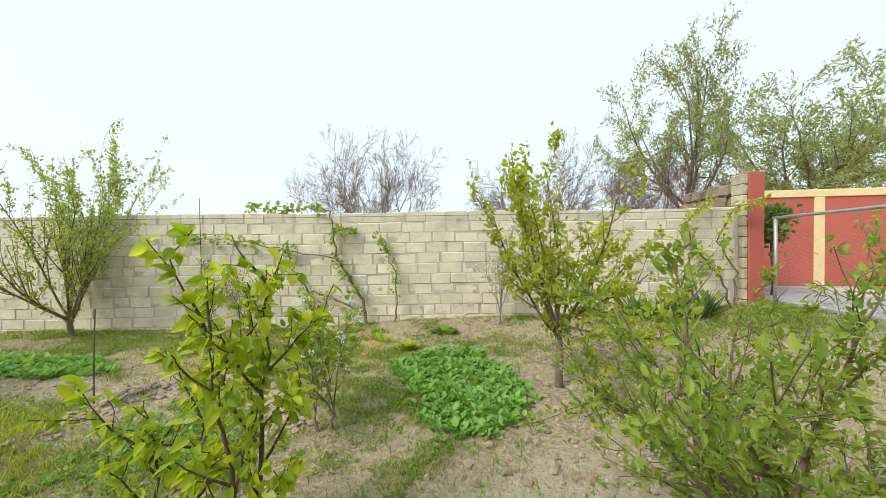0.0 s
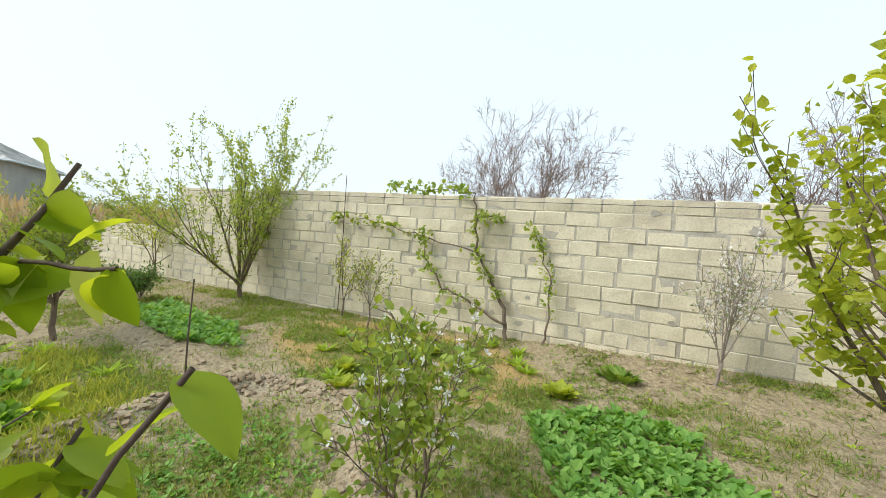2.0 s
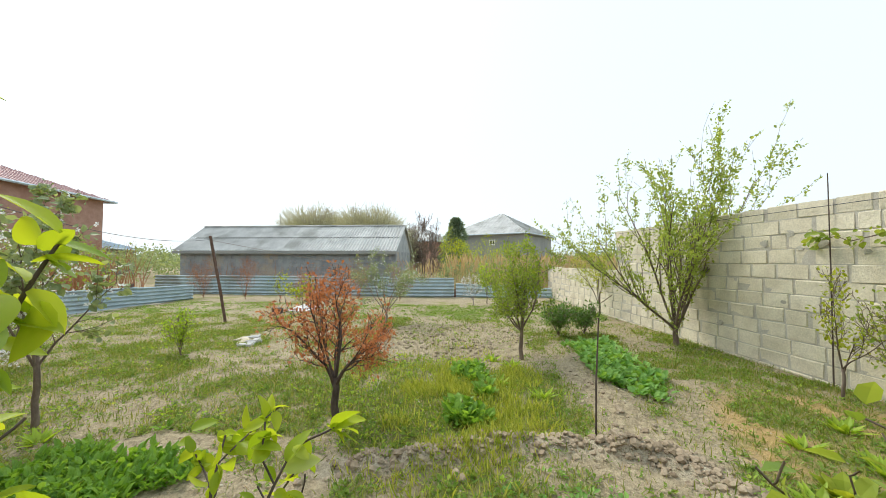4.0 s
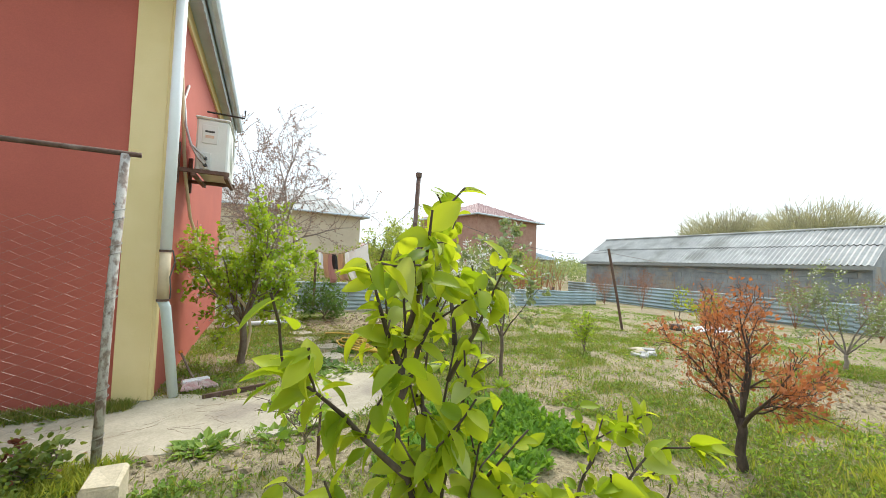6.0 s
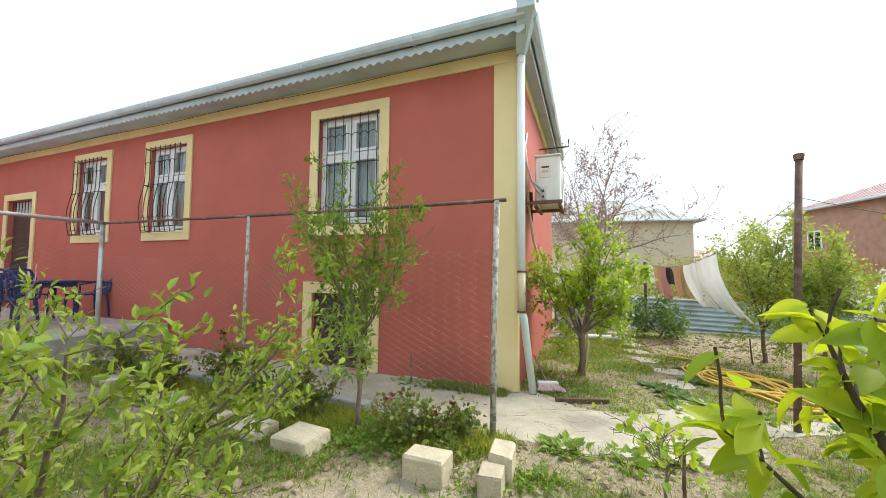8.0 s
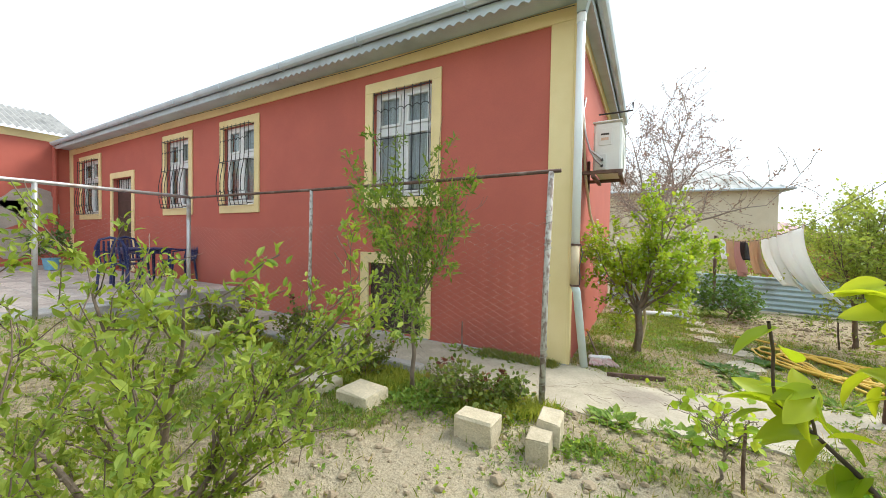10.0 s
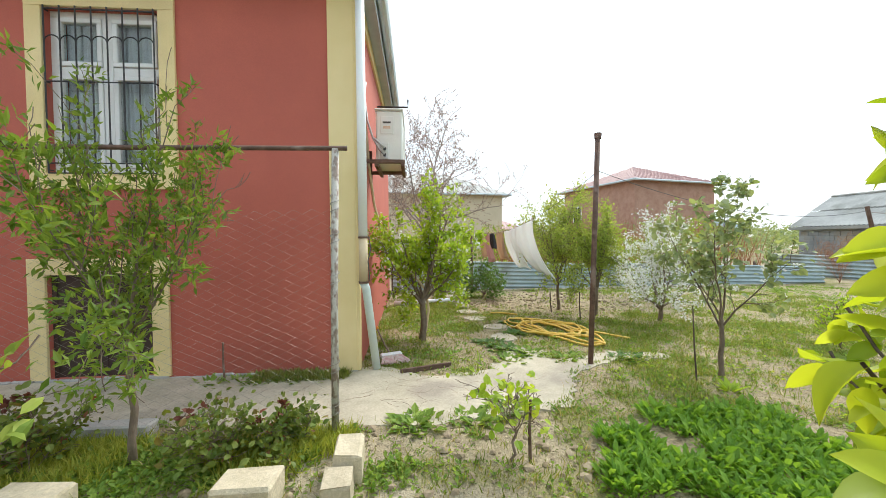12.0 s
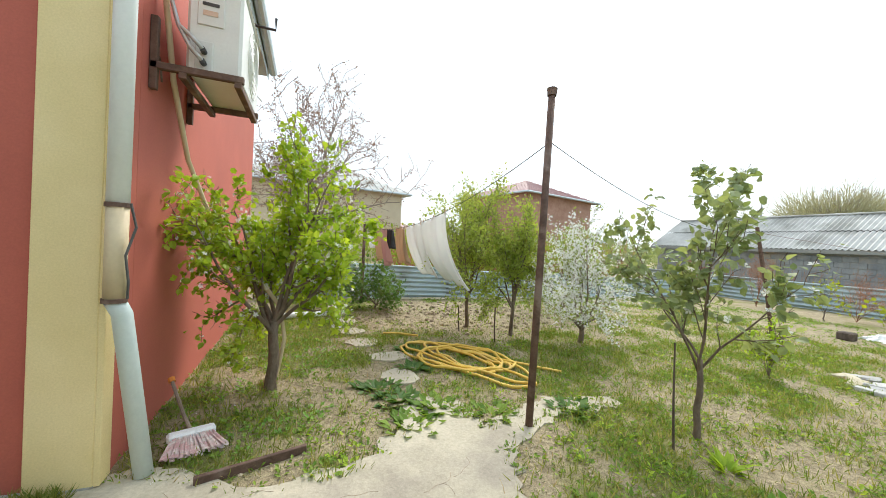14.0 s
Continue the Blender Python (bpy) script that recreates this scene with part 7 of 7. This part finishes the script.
for i, (x, y, s) in enumerate(((0.55, 4.65, 0.15), (-1.28, 3.79, 0.14), (-0.79, 3.71, 0.15), (-0.97, 4.45, 0.17), (-0.97, 4.75, 0.14), (-0.94, 3.43, 0.12))):
    tuft("lettuce_plant", (x, y), 44, s, L_LETTUCE, "acid yellow-green leafy plant in dry soil", "plant", 300 + i, BROAD, 1.5, "yellow-green leafy plants")
for i, (x, y) in enumerate(((-1.22, 3.6), (-0.2, 3.4), (-1.1, 4.2), (0.1, 5.02), (-0.04, 5.16), (-1.89, 4.07), (-3.85, 1.95), (-0.15, 5.45), (-1.35, -1.3), (-3.6, 2.2), (-1.6, 4.3), (-0.85, 4.45), (-0.3, 4.65), (-2.2, 4.6), (-1.5, 5.1), (-0.6, 5.0), (-2.6, 2.4), (-2.9, 2.0), (-0.5, 5.5))):
    tuft("leafy_weed", (x, y), 30, 0.13, L_PEAR, "fresh green leafy weed clump in the soil", "plant", 320 + i, LONG, 1.1, "green weed clumps")
tuft("wall_weed", (0.93, 5.47), 110, 0.13, L_WEED, "grey-green weed clump at the foot of the block wall", "plant", 319, SMALL, 1.1, "", 0.15)
for i, (x, y) in enumerate(((4.25, 6.1), (4.55, 6.2), (4.9, 6.15), (5.1, 6.35), (3.95, 6.15))):
    tuft("iris_clump", (x, y), 46, 0.38, L_DARK, "clump of blade-leaved irises under the wall", "plant", 340 + i, (LONG[0] * np.array([0.45, 1, 1]), LONG[1]), 2.6, "iris clumps", 0.14)
for i, (x, y) in enumerate(((0.42, -2.95), (-0.02, -3.35), (0.28, -2.7), (-0.15, -3.95), (-1.0, -2.2), (0.9, -1.0), (1.35, -1.0), (0.6, -1.15), (0.3, -2.3), (0.05, -2.5), (-0.3, -2.3))):
    tuft("mallow_clump", (x, y), 70, 0.10, L_DARK if i < 5 else L_WEED, "low spreading green weed clump by the path", "plant", 360 + i, SMALL, 0.5, "weed clumps along the path", 0.16)
for i, (x, y) in enumerate(((3.0, -2.0), (2.6, -1.98), (2.25, -2.0), (3.25, -1.95), (2.42, -1.96), (2.82, -1.95))):
    tuft("wall_weed", (x, y), 60, 0.10, L_WEED, "weed clump growing at the foot of the house wall", "plant", 380 + i, LONG, 0.9, "weeds at the wall foot", 0.12)


# ---- rose bushes at the fence ----
for i, (x, y, h) in enumerate(((2.55, -0.66, 0.48), (3.52, -0.62, 0.55), (4.3, -0.68, 0.5), (4.85, -0.85, 0.72), (5.5, -0.6, 0.62), (6.3, -0.7, 0.6), (2.2, -0.72, 0.3))):
    t, sk = tree("rose_bush", (x, y), h, 0.3, 0.05, 0.01, 6, "vase", BARK, (L_ROSE, 700, 0.042, BROAD, 0.1), "rose bush with dark green and reddish leaves", "bush", seed=400 + i, tilt=0.75, group="rose bushes at the fence")
    tips = [(pts[-1], (pts[-1] - pts[-2]).normalized()) for lv, pts, _ in sk.lines if lv >= 1 and pts[-1].z > 0.92 * h]
    if tips:
        g = np.random.default_rng(i)
        P = np.repeat(np.array([tuple(p) for p, _ in tips]), 5, 0)
        v, f = scatter(P, g.normal(0, 0.7, P.shape) + np.array([0, 0, 0.3]), g.normal(0, 0.6, P.shape) + np.array([0, 0, 1]), 0.034 * g.uniform(0.7, 1.2, len(P)), BROAD)
        bulk_ob("young_leaves", v, f, L_ROSE_TIP, t)


# ---- small things ----
def hose_pile():
    t = thing("garden_hose", (-0.6, -3.45, on(-0.6, -3.45)), "tangled pile of yellow garden hose on the ground", "hose")
    rng = random.Random(6)
    pts = []
    n = 420
    for i in range(n):
        u = i / n
        a = u * 6.283 * 6.6
        rx, ry = 0.26 + 0.2 * math.sin(u * 17), 0.58 + 0.22 * math.sin(u * 11 + 1)
        ca, sa = math.cos(0.5), math.sin(0.5)
        x0, y0 = rx * math.cos(a) + 0.12 * math.sin(u * 23), ry * math.sin(a) + 0.1 * math.cos(u * 19)
        x, y = ca * x0 - sa * y0, sa * x0 + ca * y0
        z = float(height(x - 0.6, y - 3.45)) - t.location.z + 0.018 + 0.025 * u + 0.02 * math.sin(a * 2.3 + u * 40) ** 2
        pts.append((x, y, z))
    for i in range(26):
        u = i / 25
        x, y = pts[n - 1][0] * (1 - u) + (-0.85) * u, pts[n - 1][1] * (1 - u) + 0.55 * u
        pts.append((x, y, float(height(x - 0.6, y - 3.45)) - t.location.z + 0.02 + 0.03 * (1 - u)))
    Build().tube(pts, 0.0145, 7).ob("hose_coil", HOSE, t, smooth=True)
    Build().tube([(0.2, -1.0, 0.03), (0.45, -1.15, 0.035), (0.62, -1.2, 0.03)], 0.015, 7).ob("hose_end", HOSE, t)


hose_pile()


def broom():
    t = thing("broom", (1.60, -2.42, on(1.60, -2.42)), "worn broom with pink and white bristles lying on the ground", "broom", rz=20)
    v, f = [], []
    rng = random.Random(3)
    for i in range(150):
        u = rng.uniform(-1, 1)
        x0, x1 = u * 0.10, u * 0.16 + rng.uniform(-0.01, 0.01)
        y1 = 0.16 + 0.03 * math.cos(u * 1.5) + rng.uniform(-0.015, 0.01)
        z0, z1 = 0.05 + rng.uniform(-0.015, 0.015), 0.012 + rng.uniform(0, 0.03)
        b = len(v)
        v += [(x0 - 0.003, 0, z0), (x0 + 0.003, 0, z0), (x1 + 0.006, y1, z1), (x1 - 0.006, y1, z1)]
        f.append((b, b + 1, b + 2, b + 3))
    mesh_ob("bristles", v, f, BRISTLE, t)
    Build().box((-0.12, -0.05, 0.025), (0.12, 0.015, 0.075), 0.012).ob("head", BAG, t)
    Build().tube([(0, -0.04, 0.05), (0.03, -0.14, 0.12), (0.08, -0.3, 0.28)], 0.011, 8).ob("handle", WOOD, t)
    Build().tube([(0.08, -0.3, 0.28), (0.085, -0.32, 0.30)], 0.02, 8).ob("grip_end", ORANGE, t)


broom()
tagged(Build().box((-0.27, -0.012, -0.05), (0.27, 0.012, 0.05), 0.004).ob("edging_board", RUST_PLAIN), "rusty steel strip on edge bordering the path", "board").matrix_world = pose(1.23, -2.07, on(1.23, -2.07), 0, 0, 17)
tagged(Build().tube([(0.55, -6.0, 0.045), (1.75, -5.7, 0.05)], 0.045, 12).ob("plastic_pipe", PIPE, None, "", True), "pale plastic drain pipe lying on the grass", "pipe")
for x, y, h, lx, ly, lab in ((-1.83, 2.65, 0.92, 0.02, 0.02, "thin dark stake beside the soil ridge"), (0.66, -0.52, 0.42, 0.0, 0.0, "short rusty stake beside the sapling"), (-1.27, -1.57, 0.75, 0.05, 0.0, "thin stick pushed into the garden soil"), (3.15, -2.0, 0.42, 0.01, 0.0, "short rusty rod at the house wall"), (-3.28, 5.48, 2.3, 0.0, 0.0, "thin upright rod standing against the block wall"), (-5.1, -6.2, 0.6, 0.05, 0.0, "short grey stump stake"), (-1.35, -4.1, 0.5, 0.02, 0.0, "short weathered stake in dug soil"), (-1.1, -4.7, 0.42, 0.03, 0.0, "short weathered stake in dug soil")):
    z = on(x, y, 0.05)
    tagged(Build().tube([(x, y, z), (x + lx * 0.5 + 0.006, y, z + h * 0.5), (x + lx, y + ly, z + h)], [0.008, 0.007, 0.005] if "thin" in lab else [0.011, 0.010, 0.008], 7).ob("stake", RUST_PLAIN if "rust" in lab else BARK_DARK), lab, "stake")


def crumpled(name, xy, r, mat, label, cat):
    rng = random.Random(5)
    n, v, f = 16, [], []
    for j in range(n + 1):
        for i in range(n + 1):
            x, y = (i / n - 0.5) * 2 * r, (j / n - 0.5) * 1.3 * r
            edge = max(abs(i / n - 0.5), abs(j / n - 0.5)) * 2
            x, y = x * (1 + 0.15 * math.sin(j * 1.7)), y * (1 + 0.2 * math.sin(i * 1.3))
            v.append((xy[0] + x, xy[1] + y, on(xy[0] + x, xy[1] + y) + 0.01 + 0.11 * (1 - edge ** 2) * rng.uniform(0.3, 1)))
    for j in range(n):
        for i in range(n):
            a = j * (n + 1) + i
            f.append((a, a + 1, a + n + 2, a + n + 1))
    o = mesh_ob(name, v, f, mat)
    s = o.modifiers.new("thickness", "SOLIDIFY")
    s.thickness = 0.004
    return tagged(o, label, cat)


crumpled("plastic_sheet", (-8.35, -2.85), 0.48, BAG, "crumpled white plastic sheet lying on the ground", "plastic sheet")


def rubble():
    rng = random.Random(9)
    for i in range(9):
        me = block_mesh("rubble_brick", 0.24, 0.12, 0.07, 500 + i, 0.012, 0.008, GREY_CONCRETE if i % 3 else STONE_B)
        o = new("rubble_brick", me)
        x, y = -4.4 + rng.uniform(-0.3, 0.3), -1.9 + rng.uniform(-0.22, 0.22)
        o.matrix_world = pose(x, y, on(x, y, 0.025), rng.uniform(-6, 6), rng.uniform(-7, 7), rng.uniform(0, 180))
        tagged(o, "loose broken brick in a small rubble heap", "brick", "bricks of the rubble heap")


rubble()
tagged(Build().box((-0.1, -0.1, 0), (0.1, 0.1, 0.14), 0.02).ob("flower_pot", BARK_DARK), "dark pot beside the white plastic sheet", "pot").matrix_world = pose(-7.5, -3.15, on(-7.5, -3.15, 0.01))


def clods(name, n, seed, where, s0, s1, label, mat=CLOD, box=(-7, 7.2, -7.2, 6.6)):
    """Lumps of soil strewn by a density map, as one mass."""
    g = np.random.default_rng(seed)
    x, y = g.uniform(box[0], box[1], n), g.uniform(box[2], box[3], n)
    keep = g.random(n) < np.clip(where(x, y), 0, 1)
    x, y = x[keep], y[keep]
    m = len(x)
    t = (1 + 5 ** 0.5) / 2
    ico = np.array([(-1, t, 0), (1, t, 0), (-1, -t, 0), (1, -t, 0), (0, -1, t), (0, 1, t), (0, -1, -t), (0, 1, -t), (t, 0, -1), (t, 0, 1), (-t, 0, -1), (-t, 0, 1)]) / 1.9
    tri = np.array([(0, 11, 5), (0, 5, 1), (0, 1, 7), (0, 7, 10), (0, 10, 11), (1, 5, 9), (5, 11, 4), (11, 10, 2), (10, 7, 6), (7, 1, 8), (3, 9, 4), (3, 4, 2), (3, 2, 6), (3, 6, 8), (3, 8, 9), (4, 9, 5), (2, 4, 11), (6, 2, 10), (8, 6, 7), (9, 8, 1)])
    s = s0 + (s1 - s0) * g.random(m) ** 2.5
    v = ico[None] * s[:, None, None] * g.uniform(0.65, 1.35, (m, 12, 3)) * np.array([1.15, 1, 0.75])
    v = v + np.stack([x, y, height(x, y) + 0.15 * s], 1)[:, None]
    f = tri[None] + 12 * np.arange(m)[:, None, None]
    return tagged(bulk_ob(name, v.reshape(-1, 3), f.reshape(-1, 3), mat), label, "soil", kind="stuff")


clods("soil_clods", 60000, 31, lambda x, y: 0.55 * bare(x, y) * (vnoise(x, y, 1.3, 7) > 0.35) * (1 - inside(x, y, APRON)) * (1 - 0.3 * blob(x, y, 1.7, 0.8, 1.2, 1.4)), 0.005, 0.038, "dry clods of dug clay soil")
clods("ridge_clods", 20000, 32, lambda x, y: np.exp(-(near_line(x, y, RIDGE) / 0.10) ** 2) * smooth(0.7, 1.3, y), 0.008, 0.032, "heaped clods along the soil ridge", box=(-2, 0.6, 0.6, 3.8))
clods("pebbles", 16000, 33, lambda x, y: 0.3 * (1 - inside(x, y, APRON)), 0.003, 0.012, "pale pebbles and lime chips on the soil", STONE_B)


clods("soil_crumbs", 26000, 34, lambda x, y: 0.5 * smooth(0.42, 0.62, vnoise(x, y, 2.4, 41)) * (1 - inside(x, y, APRON)), 0.003, 0.013, "crumbs of loose dry soil", box=(-3.5, 5.5, -3.2, 6.6))
patch("straw_litter", 50000, 35, STRAW, 0.015, 0.06, 0.06, lambda x, y: 0.22 * smooth(0.4, 0.65, vnoise(x, y, 3.1, 43)) * (1 - inside(x, y, APRON)), "scraps of dry stalks lying on the soil", box=(-6, 7, -6, 6.6), flat=0.1)


# ---- courtyard furniture ----
def plastic_chair():
    c = thing("plastic_chair", (0, 0, 0), "dark blue moulded plastic garden chair", "chair", "chairs round the blue table")
    k = Build().box((-0.22, -0.22, 0.42), (0.22, 0.22, 0.445), 0.01)
    k.ob("seat", BLUE, c)
    for i in range(6):
        x = -0.18 + 0.072 * i
        Build().tube([(x, 0.21, 0.44), (x, 0.26, 0.66), (x * 0.9, 0.28, 0.84)], 0.018, 5).ob("back_slat", BLUE, c)
    b = Build()
    b.tube([(-0.22, 0.21, 0.45), (-0.22, 0.27, 0.72), (-0.15, 0.29, 0.86), (0, 0.295, 0.90), (0.15, 0.29, 0.86), (0.22, 0.27, 0.72), (0.22, 0.21, 0.45)], 0.022, 6)
    b.ob("back_frame", BLUE, c)
    for sx in (-1, 1):
        for sy in (-1, 1):
            Build().tube([(0.2 * sx, 0.2 * sy, 0.43), (0.23 * sx, 0.24 * sy, 0.0)], [0.024, 0.018], 6).ob("leg", BLUE, c)
        Build().tube([(0.23 * sx, -0.21, 0.43), (0.25 * sx, -0.22, 0.62), (0.25 * sx, 0.0, 0.655), (0.23 * sx, 0.25, 0.64)], 0.018, 6).ob("armrest", BLUE, c)
    return c


PZ = 0.415
chair = plastic_chair()
chair.matrix_world = pose(9.25, -0.70, PZ, 0, 0, 45)
for x, y, r in ((9.8, -1.86, 180), (10.5, -1.3, -90)):
    copy_thing(chair, pose(x, y, PZ, 0, 0, r))
t = thing("plastic_table", (9.78, -1.2, PZ), "dark blue square plastic garden table", "table")
Build().box((-0.4, -0.4, 0.66), (0.4, 0.4, 0.7), 0.012).ob("tabletop", BLUE, t)
Build().box((-0.36, -0.36, 0.59), (0.36, 0.36, 0.66), 0.01).ob("apron", BLUE, t)
for sx in (-1, 1):
    for sy in (-1, 1):
        Build().tube([(0.33 * sx, 0.33 * sy, 0.66), (0.35 * sx, 0.35 * sy, 0.0)], [0.035, 0.025], 6).ob("leg", BLUE, t)
b = thing("bucket", (14.6, -1.1, PZ), "light blue plastic bucket used as a planter", "bucket")
Build().tube([(0, 0, 0.0), (0, 0, 0.3)], [0.13, 0.17], 14).ob("pail", LIGHT_BLUE, b)
Build().tube([(0, 0, 0.28), (0, 0, 0.31)], 0.178, 14).ob("rim", LIGHT_BLUE, b)
t, sk = tree("potted_shrub", (14.6, -1.1), 0.95, 0.45, 0.1, 0.015, 7, "round", BARK, (L_DARK, 700, 0.07, BROAD, 0.2), "dark evergreen shrub growing in a blue bucket", "plant", seed=501, tilt=0.9, z=PZ + 0.28)
